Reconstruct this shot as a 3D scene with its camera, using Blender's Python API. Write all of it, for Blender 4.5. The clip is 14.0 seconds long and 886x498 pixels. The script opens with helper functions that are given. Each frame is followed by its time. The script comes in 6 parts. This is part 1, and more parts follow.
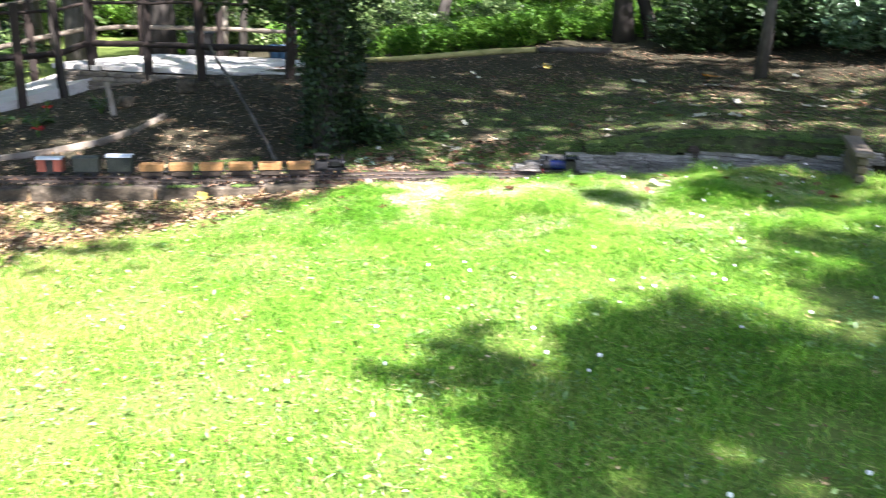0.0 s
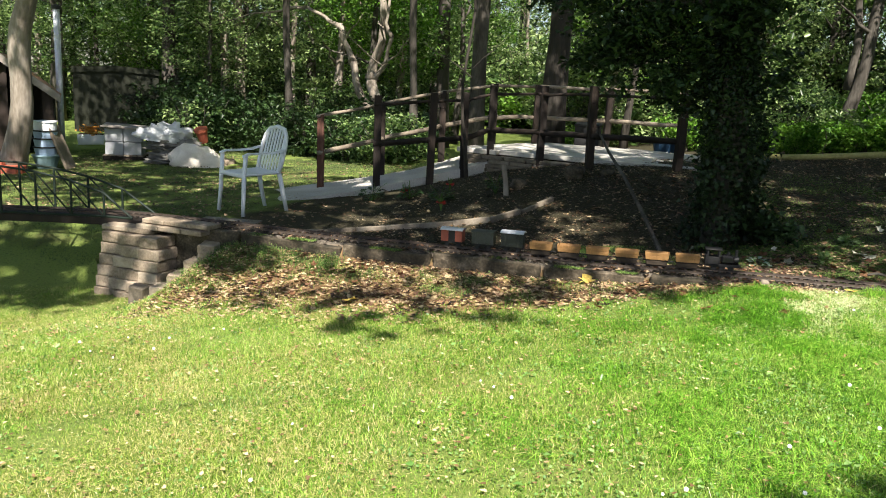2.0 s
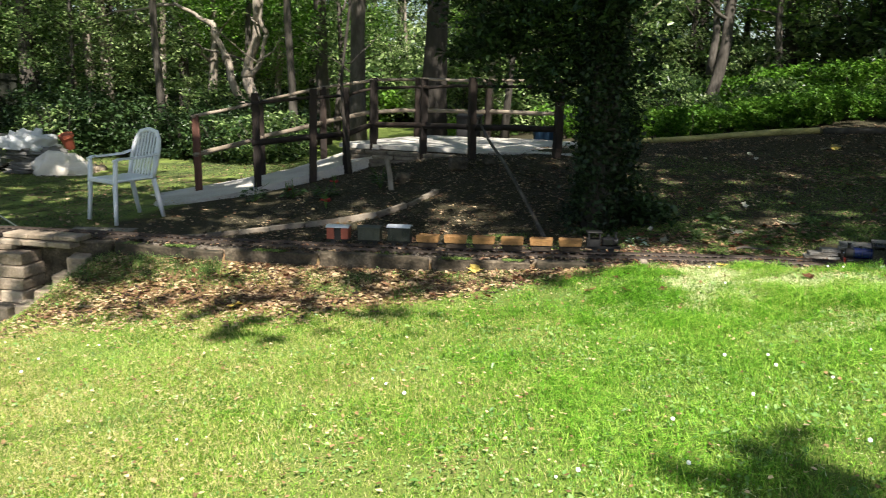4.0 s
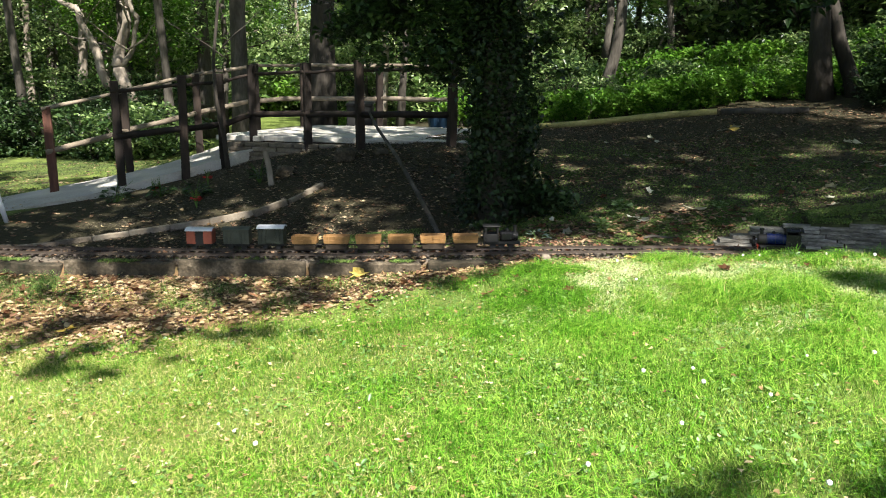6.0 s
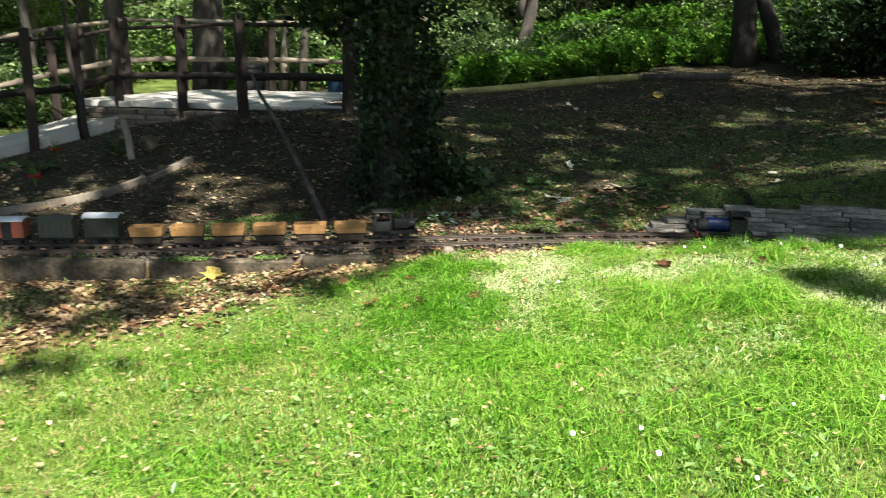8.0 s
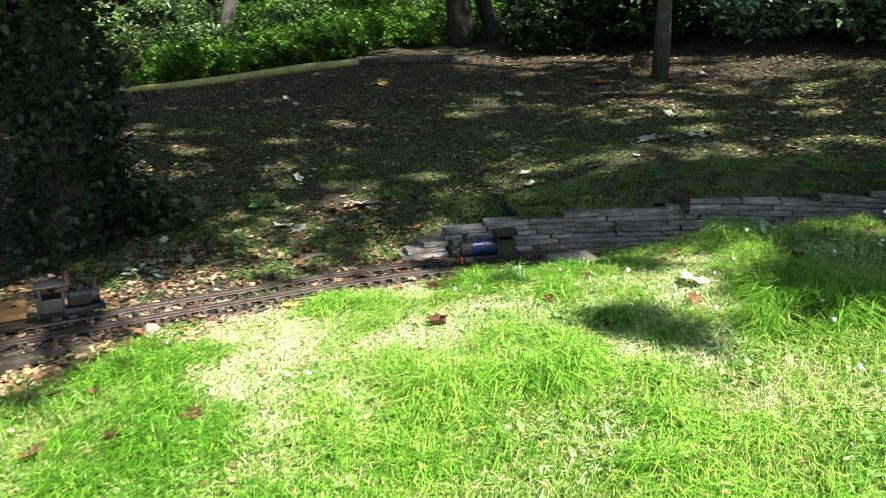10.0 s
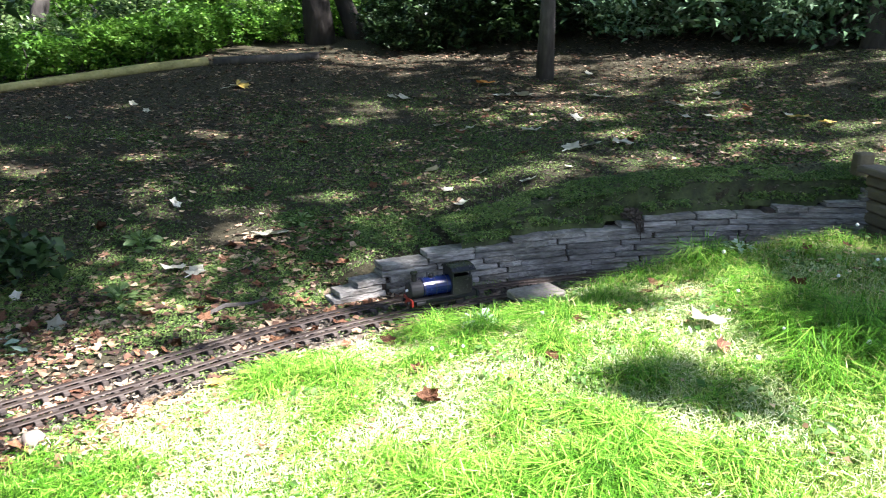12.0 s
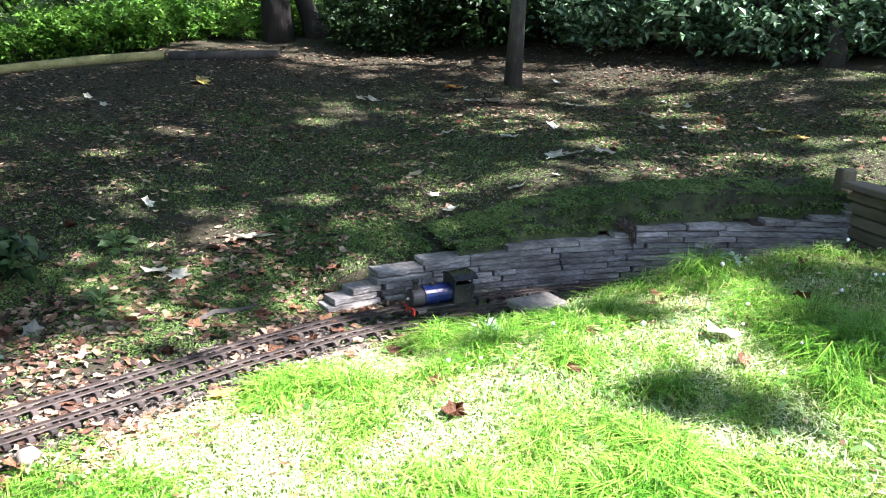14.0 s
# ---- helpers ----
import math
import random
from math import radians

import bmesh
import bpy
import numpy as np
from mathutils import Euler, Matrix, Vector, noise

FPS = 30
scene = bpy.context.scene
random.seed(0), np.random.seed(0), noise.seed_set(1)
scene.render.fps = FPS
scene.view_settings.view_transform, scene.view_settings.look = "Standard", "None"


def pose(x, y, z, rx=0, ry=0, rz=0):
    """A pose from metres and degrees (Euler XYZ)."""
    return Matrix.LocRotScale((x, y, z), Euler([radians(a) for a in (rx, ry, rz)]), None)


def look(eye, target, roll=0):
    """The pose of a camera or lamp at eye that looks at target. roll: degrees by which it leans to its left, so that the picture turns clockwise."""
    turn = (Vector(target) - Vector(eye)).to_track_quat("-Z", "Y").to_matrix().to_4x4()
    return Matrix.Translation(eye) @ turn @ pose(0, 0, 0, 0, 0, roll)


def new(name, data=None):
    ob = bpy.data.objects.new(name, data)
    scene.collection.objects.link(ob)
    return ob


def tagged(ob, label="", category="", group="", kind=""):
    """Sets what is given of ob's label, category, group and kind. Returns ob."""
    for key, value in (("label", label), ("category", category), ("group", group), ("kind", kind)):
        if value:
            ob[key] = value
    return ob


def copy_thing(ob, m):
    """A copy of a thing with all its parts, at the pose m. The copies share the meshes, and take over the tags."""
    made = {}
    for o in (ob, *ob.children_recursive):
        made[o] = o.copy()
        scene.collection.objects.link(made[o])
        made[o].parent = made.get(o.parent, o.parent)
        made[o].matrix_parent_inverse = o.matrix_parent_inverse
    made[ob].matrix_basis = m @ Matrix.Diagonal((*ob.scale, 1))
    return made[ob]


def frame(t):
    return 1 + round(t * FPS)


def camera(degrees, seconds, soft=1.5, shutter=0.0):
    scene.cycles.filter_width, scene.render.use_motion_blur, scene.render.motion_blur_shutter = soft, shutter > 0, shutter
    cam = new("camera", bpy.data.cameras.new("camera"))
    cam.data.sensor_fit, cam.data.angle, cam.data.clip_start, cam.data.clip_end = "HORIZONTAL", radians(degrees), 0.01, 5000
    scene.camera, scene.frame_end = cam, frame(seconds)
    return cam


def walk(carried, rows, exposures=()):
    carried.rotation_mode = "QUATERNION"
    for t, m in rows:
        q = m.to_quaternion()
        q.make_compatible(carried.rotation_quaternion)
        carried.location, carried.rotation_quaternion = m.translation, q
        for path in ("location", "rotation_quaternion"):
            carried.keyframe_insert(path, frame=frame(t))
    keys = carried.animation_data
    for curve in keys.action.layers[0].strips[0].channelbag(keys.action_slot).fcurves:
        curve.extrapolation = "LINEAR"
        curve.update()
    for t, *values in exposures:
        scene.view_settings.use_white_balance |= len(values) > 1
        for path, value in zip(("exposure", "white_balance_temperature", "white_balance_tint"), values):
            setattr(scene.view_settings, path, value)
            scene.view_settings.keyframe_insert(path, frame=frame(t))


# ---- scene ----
cam = camera(58.0, 14.0, soft=1.0, shutter=0.3)
PATH = [
    (0, (0.049, 0.117, 1.566), (0.012, 2.029, 0.981), 2.2),
    (0.4, (-0.101, 0.184, 1.495), (-0.396, 2.085, 0.946), 3.3),
    (0.5, (-0.113, 0.172, 1.488), (-0.473, 2.062, 0.944), 3.1),
    (1, (-0.152, 0.189, 1.485), (-0.809, 2.013, 0.996), 2.8),
    (1.5, (-0.181, 0.198, 1.488), (-1.03, 1.957, 1.056), 2.6),
    (2, (-0.184, 0.206, 1.489), (-1.071, 1.955, 1.092), 2.8),
    (2.5, (-0.174, 0.207, 1.493), (-1.028, 1.976, 1.114), 2.8),
    (3, (-0.168, 0.206, 1.497), (-0.967, 2.003, 1.13), 2.2),
    (3.5, (-0.162, 0.217, 1.497), (-0.896, 2.039, 1.12), 1.2),
    (4, (-0.174, 0.254, 1.484), (-0.81, 2.108, 1.083), 1.1),
    (4.2, (-0.198, 0.294, 1.477), (-0.772, 2.167, 1.072), 0.7),
    (6.3, (-0.235, 1.059, 1.406), (-0.61, 2.977, 0.982), -0.3),
    (6.5, (-0.248, 1.168, 1.412), (-0.589, 3.09, 0.978), -0.9),
    (7, (-0.252, 1.389, 1.4), (-0.525, 3.319, 0.95), -1.2),
    (7.5, (-0.221, 1.626, 1.369), (-0.505, 3.554, 0.916), 0.3),
    (8, (-0.224, 1.834, 1.328), (-0.429, 3.762, 0.835), 1.0),
    (8.5, (-0.219, 2.12, 1.344), (-0.161, 4.043, 0.798), 1.2),
    (9, (-0.196, 2.319, 1.382), (0.042, 4.225, 0.825), 0.2),
    (9.2, (-0.185, 2.406, 1.388), (0.074, 4.309, 0.83), -0.4),
    (11.3, (-0.319, 3.235, 1.434), (0.454, 5.003, 0.908), 0.9),
    (11.5, (-0.341, 3.311, 1.432), (0.427, 5.077, 0.891), 0.4),
    (12, (-0.462, 3.441, 1.421), (0.386, 5.165, 0.864), 0.0),
    (12.5, (-0.573, 3.569, 1.416), (0.435, 5.208, 0.868), 0.2),
    (13, (-0.621, 3.651, 1.415), (0.419, 5.272, 0.879), 1.1),
    (13.5, (-0.638, 3.645, 1.413), (0.378, 5.284, 0.883), 1.8),
    (14, (-0.642, 3.629, 1.404), (0.351, 5.278, 0.861), 2.4),
]
EXPOSURES = [(0.0, 2.75, 6000, 22), (0.15, 2.45, 6200, 16), (0.4, 1.78, 6500, 11), (0.8, 1.36, 6600, 13), (1.2, 1.38, 6600, 13), (1.8, 1.56, 6600, 13), (4.2, 1.56, 6600, 13), (6.3, 1.68, 6500, 11), (9.2, 1.62, 6500, 10), (11.0, 2.6, 5900, 21), (12.0, 2.62, 5850, 22), (14.0, 2.75, 5700, 25)]
walk(cam, [(t, look(eye, target, roll)) for t, eye, target, roll in PATH], EXPOSURES)

# ---- sky and sun ----
SUN_AZIMUTH, SUN_HEIGHT = radians(35), radians(50)   # from behind the camera, to its right
SUN_WAY = Vector((math.sin(SUN_AZIMUTH) * math.cos(SUN_HEIGHT), -math.cos(SUN_AZIMUTH) * math.cos(SUN_HEIGHT), math.sin(SUN_HEIGHT)))
world = bpy.data.worlds.new("sky")
scene.world = world
world.use_nodes = True
nt = world.node_tree
sky = nt.nodes.new("ShaderNodeTexSky")
sky.sky_type, sky.sun_disc = "NISHITA", False
sky.sun_elevation, sky.sun_rotation = SUN_HEIGHT, math.pi - SUN_AZIMUTH
nt.links.new(sky.outputs[0], nt.nodes["Background"].inputs[0])
nt.nodes["Background"].inputs[1].default_value = 0.06
sun = new("sun", bpy.data.lights.new("sun", "SUN"))
sun.data.energy, sun.data.angle, sun.data.color = 5.0, radians(0.6), (1.0, 0.95, 0.86)
sun.matrix_world = look(SUN_WAY * 40, (0, 0, 0))

# ---- helpers for materials ----
def material(name, colours, scale=8.0, rough=0.8, bump=0.3, fine=90.0, metal=0.0, island=0.0, per_object=0.0, detail=6.0, spec=0.3, through_light=0.0, stretch=None, rough_spread=0.1):
    """A surface with two scales of variation. colours: dark to light."""
    m = bpy.data.materials.new(name)
    m.use_nodes = True
    t = m.node_tree
    n, link = t.nodes, t.links.new
    bsdf = n["Principled BSDF"]
    co = n.new("ShaderNodeTexCoord")
    src = co.outputs["Object"]
    if stretch:
        mp = n.new("ShaderNodeMapping")
        mp.inputs["Scale"].default_value = stretch
        link(src, mp.inputs[0])
        src = mp.outputs[0]
    info = n.new("ShaderNodeObjectInfo")
    shift = n.new("ShaderNodeVectorMath")
    shift.operation = "MULTIPLY_ADD"
    shift.inputs[1].default_value = (7.3, 5.1, 9.7)
    comb = n.new("ShaderNodeCombineXYZ")
    for i in range(3):
        link(info.outputs["Random"], comb.inputs[i])
    link(comb.outputs[0], shift.inputs[0])
    link(src, shift.inputs[2])
    big, small = n.new("ShaderNodeTexNoise"), n.new("ShaderNodeTexNoise")
    for node, s in ((big, scale), (small, fine)):
        node.inputs["Scale"].default_value, node.inputs["Detail"].default_value = s, detail
        link(shift.outputs[0], node.inputs["Vector"])
    mix = n.new("ShaderNodeMath")
    mix.operation = "MULTIPLY_ADD"
    mix.inputs[1].default_value = 0.55
    link(small.outputs["Fac"], mix.inputs[0])
    half = n.new("ShaderNodeMath")
    half.operation = "MULTIPLY_ADD"
    half.inputs[1].default_value, half.inputs[2].default_value = 0.9, -0.225
    link(big.outputs["Fac"], half.inputs[0])
    link(half.outputs[0], mix.inputs[2])
    fac = mix.outputs[0]
    for amount, socket in ((island, n.new("ShaderNodeNewGeometry").outputs["Random Per Island"]), (per_object, info.outputs["Random"])):
        if amount:
            off = n.new("ShaderNodeMath")
            off.operation = "MULTIPLY_ADD"
            off.inputs[1].default_value, off.inputs[2].default_value = 2 * amount, -amount
            link(socket, off.inputs[0])
            add = n.new("ShaderNodeMath")
            link(fac, add.inputs[0]), link(off.outputs[0], add.inputs[1])
            fac = add.outputs[0]
    ramp = n.new("ShaderNodeValToRGB")
    el = ramp.color_ramp.elements
    while len(el) < len(colours):
        el.new(0.5)
    for i, c in enumerate(colours):
        el[i].position = 0.2 + 0.6 * i / max(1, len(colours) - 1)
        el[i].color = (*c, 1)
    link(fac, ramp.inputs[0])
    link(ramp.outputs[0], bsdf.inputs["Base Color"])
    rr = n.new("ShaderNodeMapRange")
    rr.inputs["To Min"].default_value, rr.inputs["To Max"].default_value = max(0.02, rough - rough_spread), min(1, rough + rough_spread)
    link(small.outputs["Fac"], rr.inputs[0])
    link(rr.outputs[0], bsdf.inputs["Roughness"])
    bsdf.inputs["Metallic"].default_value = metal
    bsdf.inputs["Specular IOR Level"].default_value = spec
    if bump:
        b = n.new("ShaderNodeBump")
        b.inputs["Strength"].default_value, b.inputs["Distance"].default_value = bump, 0.01
        link(mix.outputs[0], b.inputs["Height"])
        link(b.outputs[0], bsdf.inputs["Normal"])
    if through_light:
        tr, ms = n.new("ShaderNodeBsdfTranslucent"), n.new("ShaderNodeMixShader")
        ms.inputs[0].default_value = through_light
        link(ramp.outputs[0], tr.inputs[0])
        link(bsdf.outputs[0], ms.inputs[1]), link(tr.outputs[0], ms.inputs[2])
        link(ms.outputs[0], n["Material Output"].inputs[0])
    return m


M = {}
M["grass"] = material("grass", [(0.042, 0.13, 0.006), (0.085, 0.265, 0.010), (0.155, 0.40, 0.022), (0.31, 0.50, 0.075)], 1.3, 0.55, 0, 30, island=0.42, through_light=0.35)
M["turf_green"] = material("turf_green", [(0.055, 0.14, 0.011), (0.11, 0.255, 0.022), (0.20, 0.37, 0.042), (0.34, 0.49, 0.10)], 1.3, 0.6, 0, 30, island=0.42, through_light=0.3)
M["moss"] = material("moss", [(0.04, 0.085, 0.017), (0.10, 0.18, 0.038), (0.21, 0.285, 0.075)], 2.0, 0.9, 0, 40, island=0.3, through_light=0.2)
M["tie"] = material("tie", [(0.02, 0.016, 0.013), (0.05, 0.04, 0.032), (0.10, 0.082, 0.066)], 12, 0.9, 0.3, 60, per_object=0.2)
M["debris"] = material("debris", [(0.014, 0.012, 0.009), (0.036, 0.030, 0.020), (0.075, 0.062, 0.040), (0.17, 0.145, 0.10)], 3.0, 0.8, 0.2, 50, island=0.4, through_light=0.1)
M["litter_light"] = material("litter_light", [(0.13, 0.08, 0.035), (0.31, 0.20, 0.095), (0.54, 0.43, 0.25)], 3.0, 0.7, 0.2, 50, island=0.4, through_light=0.15)
M["litter"] = material("litter", [(0.028, 0.019, 0.014), (0.095, 0.05, 0.03), (0.20, 0.105, 0.058), (0.38, 0.28, 0.175)], 3.0, 0.7, 0.2, 50, island=0.4, through_light=0.15)
M["pale_leaf"] = material("pale_leaf", [(0.42, 0.41, 0.31), (0.60, 0.59, 0.47)], 20, 0.6, 0.2, 90)
M["yellow_leaf"] = material("yellow_leaf", [(0.52, 0.38, 0.07), (0.68, 0.56, 0.18)], 20, 0.6, 0.2, 90)
M["orange_leaf"] = material("orange_leaf", [(0.5, 0.18, 0.03), (0.7, 0.34, 0.06)], 20, 0.6, 0.2, 90)
M["foliage"] = material("foliage", [(0.024, 0.052, 0.016), (0.075, 0.145, 0.038), (0.18, 0.28, 0.085), (0.36, 0.46, 0.19)], 0.8, 0.32, 0, 12, spec=0.5, island=0.34, per_object=0.08, through_light=0.48)
# darker copy of foliage; the undergrowth bushes have their shade in this colour
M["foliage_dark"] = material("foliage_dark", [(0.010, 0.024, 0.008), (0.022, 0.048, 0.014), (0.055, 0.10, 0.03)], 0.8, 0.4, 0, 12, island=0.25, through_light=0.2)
M["foliage_light"] = material("foliage_light", [(0.04, 0.115, 0.010), (0.09, 0.215, 0.02), (0.18, 0.33, 0.045)], 0.8, 0.5, 0, 12, island=0.25, per_object=0.1, through_light=0.45)
M["laurel"] = material("laurel", [(0.05, 0.10, 0.045), (0.115, 0.20, 0.10), (0.23, 0.32, 0.20)], 1.5, 0.24, 0, 14, island=0.25, through_light=0.15, spec=0.5)
M["bark"] = material("bark", [(0.022, 0.019, 0.015), (0.055, 0.049, 0.040), (0.115, 0.104, 0.088)], 5, 0.9, 1.0, 40, stretch=(1, 1, 0.25))
M["bark_pale"] = material("bark_pale", [(0.09, 0.075, 0.055), (0.20, 0.17, 0.135), (0.36, 0.32, 0.27)], 4, 0.9, 0.8, 30, stretch=(1, 1, 0.3))
M["concrete"] = material("concrete", [(0.05, 0.045, 0.035), (0.13, 0.118, 0.095), (0.26, 0.24, 0.20)], 3, 0.9, 0.5, 60)
M["kerb"] = material("kerb", [(0.010, 0.012, 0.006), (0.032, 0.027, 0.017), (0.075, 0.060, 0.040), (0.18, 0.148, 0.105)], 11, 0.92, 1.0, 60, per_object=0.1)
M["path"] = material("path", [(0.26, 0.25, 0.22), (0.42, 0.40, 0.36), (0.52, 0.50, 0.45)], 2, 0.9, 0.4, 50)
M["stone"] = material("stone", [(0.12, 0.095, 0.065), (0.25, 0.20, 0.145), (0.38, 0.32, 0.24)], 9, 0.9, 0.8, 60, per_object=0.14)
M["wall_stone"] = material("wall_stone", [(0.03, 0.028, 0.022), (0.17, 0.16, 0.135), (0.42, 0.40, 0.35)], 18, 0.9, 1.0, 120, per_object=0.07, stretch=(0.3, 0.3, 1.5))
M["timber_dark"] = material("timber_dark", [(0.007, 0.005, 0.004), (0.016, 0.011, 0.008), (0.038, 0.025, 0.018)], 6, 0.8, 0.5, 50, stretch=(1, 1, 0.2), per_object=0.1)
M["timber_red"] = material("timber_red", [(0.035, 0.016, 0.011), (0.08, 0.034, 0.023), (0.15, 0.075, 0.052)], 6, 0.8, 0.5, 50, stretch=(1, 1, 0.2))
M["timber_grey"] = material("timber_grey", [(0.085, 0.068, 0.05), (0.165, 0.135, 0.10), (0.27, 0.23, 0.18)], 5, 0.85, 0.5, 60, stretch=(0.2, 1, 1), per_object=0.1)
M["sleeper_oak"] = material("sleeper_oak", [(0.05, 0.042, 0.022), (0.105, 0.086, 0.048), (0.17, 0.14, 0.085)], 5, 0.85, 0.6, 50, stretch=(0.3, 1, 1), per_object=0.1)
M["white_plastic"] = material("white_plastic", [(0.62, 0.64, 0.66), (0.74, 0.76, 0.78)], 5, 0.35, 0.05, 60)
M["rail"] = material("rail", [(0.03, 0.023, 0.018), (0.08, 0.062, 0.048)], 12, 0.6, 0.1, 90, metal=0.25)
M["black"] = material("black", [(0.008, 0.008, 0.008), (0.02, 0.02, 0.02)], 20, 0.65, 0.1, 90)
M["black_gloss"] = material("black_gloss", [(0.008, 0.008, 0.009), (0.016, 0.016, 0.018)], 20, 0.25, 0.05, 90)
M["blue"] = material("blue", [(0.004, 0.009, 0.05), (0.006, 0.014, 0.075)], 20, 0.25, 0.03, 90)
M["red"] = material("red", [(0.20, 0.015, 0.010), (0.30, 0.03, 0.02)], 20, 0.4, 0.03, 90)
M["green_metal"] = material("green_metal", [(0.004, 0.010, 0.006), (0.008, 0.018, 0.011)], 20, 0.7, 0.05, 90)
M["tin"] = material("tin", [(0.42, 0.44, 0.48), (0.6, 0.62, 0.66)], 15, 0.4, 0.05, 60, metal=0.2)
M["van_brown"] = material("van_brown", [(0.17, 0.045, 0.028), (0.28, 0.08, 0.05)], 25, 0.6, 0.1, 120)
M["van_grey"] = material("van_grey", [(0.04, 0.043, 0.034), (0.075, 0.08, 0.062)], 25, 0.6, 0.1, 120)
M["van_dark"] = material("van_dark", [(0.014, 0.018, 0.014), (0.032, 0.038, 0.030)], 25, 0.6, 0.1, 120)
M["ochre"] = material("ochre", [(0.22, 0.12, 0.045), (0.36, 0.20, 0.075)], 25, 0.6, 0.1, 120, per_object=0.1)
M["gravel"] = material("gravel", [(0.03, 0.025, 0.019), (0.07, 0.06, 0.048), (0.17, 0.15, 0.125)], 10, 0.9, 0.2, 60, island=0.4)
M["soil_dark"] = material("soil_dark", [(0.02, 0.015, 0.01), (0.045, 0.034, 0.024), (0.07, 0.055, 0.04)], 8, 0.95, 0.6, 50)
M["stone_dark"] = material("stone_dark", [(0.07, 0.06, 0.045), (0.15, 0.125, 0.095), (0.24, 0.21, 0.16)], 9, 0.9, 0.7, 60, per_object=0.15)
M["roof_felt"] = material("roof_felt", [(0.16, 0.14, 0.12), (0.28, 0.25, 0.22)], 6, 0.95, 0.4, 60)
# warm, lighter roof tone: the sun on one slope put into its colour
M["roof_rust"] = material("roof_rust", [(0.30, 0.15, 0.09), (0.45, 0.26, 0.17)], 5, 0.9, 0.4, 50)
M["shed_brown"] = material("shed_brown", [(0.012, 0.008, 0.006), (0.03, 0.02, 0.015)], 6, 0.8, 0.4, 40, stretch=(1, 1, 0.2), per_object=0.1)
M["shed_green"] = material("shed_green", [(0.008, 0.010, 0.006), (0.017, 0.019, 0.011)], 4, 0.85, 0.3, 40, per_object=0.1)
M["block_grey"] = material("block_grey", [(0.22, 0.23, 0.24), (0.34, 0.35, 0.36)], 8, 0.9, 0.5, 60, per_object=0.1)
M["tarp"] = material("tarp", [(0.40, 0.41, 0.42), (0.58, 0.59, 0.58)], 5, 0.5, 0.4, 30)
M["board_cream"] = material("board_cream", [(0.55, 0.50, 0.42), (0.70, 0.66, 0.58)], 5, 0.8, 0.2, 40)
M["sack_dark"] = material("sack_dark", [(0.06, 0.06, 0.055), (0.16, 0.155, 0.14)], 6, 0.7, 0.4, 40, per_object=0.3)
M["terracotta"] = material("terracotta", [(0.22, 0.05, 0.03), (0.36, 0.10, 0.05)], 8, 0.8, 0.3, 50)
M["blue_plastic"] = material("blue_plastic", [(0.01, 0.03, 0.06), (0.02, 0.05, 0.09)], 6, 0.4, 0.1, 50)
M["pale_blue"] = material("pale_blue", [(0.26, 0.36, 0.50), (0.40, 0.50, 0.64)], 5, 0.4, 0.1, 50)
M["tub_green"] = material("tub_green", [(0.14, 0.22, 0.24), (0.22, 0.32, 0.34)], 5, 0.45, 0.1, 50)
# bark at half strength: canopy shade on the trunks put into the colour
M["bark_dark"] = material("bark_dark", [(0.012, 0.010, 0.008), (0.028, 0.024, 0.019), (0.058, 0.050, 0.041)], 5, 0.9, 1.0, 40, stretch=(1, 1, 0.25))
M["back_grass"] = material("back_grass", [(0.025, 0.05, 0.014), (0.05, 0.088, 0.024), (0.09, 0.13, 0.045)], 0.8, 0.8, 0, 20, island=0.3, through_light=0.2)
# straw colour, whitened further so that it carries the glare of full sun
M["thatch"] = material("thatch", [(0.27, 0.37, 0.10), (0.46, 0.54, 0.24), (0.68, 0.69, 0.44)], 2.0, 0.7, 0, 30, island=0.3, through_light=0.2)
M["moss_mat"] = material("moss_mat", [(0.014, 0.014, 0.008), (0.04, 0.05, 0.016), (0.08, 0.10, 0.03)], 14, 0.95, 0.8, 60)
M["brown_leaf"] = material("brown_leaf", [(0.09, 0.04, 0.022), (0.20, 0.09, 0.045), (0.32, 0.18, 0.09)], 20, 0.7, 0.3, 90, per_object=0.2)
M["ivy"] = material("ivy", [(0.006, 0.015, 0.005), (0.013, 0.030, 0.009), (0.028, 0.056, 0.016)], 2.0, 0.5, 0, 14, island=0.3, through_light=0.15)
M["petal"] = material("petal", [(0.75, 0.75, 0.72), (0.85, 0.85, 0.83)], 9, 0.6, 0, 40)
M["petal_red"] = material("petal_red", [(0.30, 0.012, 0.012), (0.5, 0.03, 0.02)], 9, 0.6, 0, 40)
M["straw"] = material("straw", [(0.30, 0.25, 0.13), (0.45, 0.38, 0.22)], 9, 0.8, 0, 40, island=0.3)
# yellow bark tone with the sun on the log put into it
M["bark_yellow"] = material("bark_yellow", [(0.12, 0.11, 0.04), (0.26, 0.24, 0.09), (0.36, 0.33, 0.15)], 5, 0.9, 0.6, 40)
M["grass_dry"] = material("grass_dry", [(0.105, 0.17, 0.018), (0.22, 0.31, 0.045), (0.35, 0.40, 0.09), (0.52, 0.46, 0.21)], 1.3, 0.55, 0, 30, island=0.48, through_light=0.3)
M["clover"] = material("clover", [(0.06, 0.15, 0.025), (0.125, 0.26, 0.055), (0.24, 0.38, 0.12)], 2.0, 0.4, 0, 30, island=0.3, through_light=0.3, spec=0.5)
M["pale_green"] = material("pale_green", [(0.22, 0.34, 0.22), (0.42, 0.52, 0.40)], 2.0, 0.5, 0, 30, island=0.3, through_light=0.3)


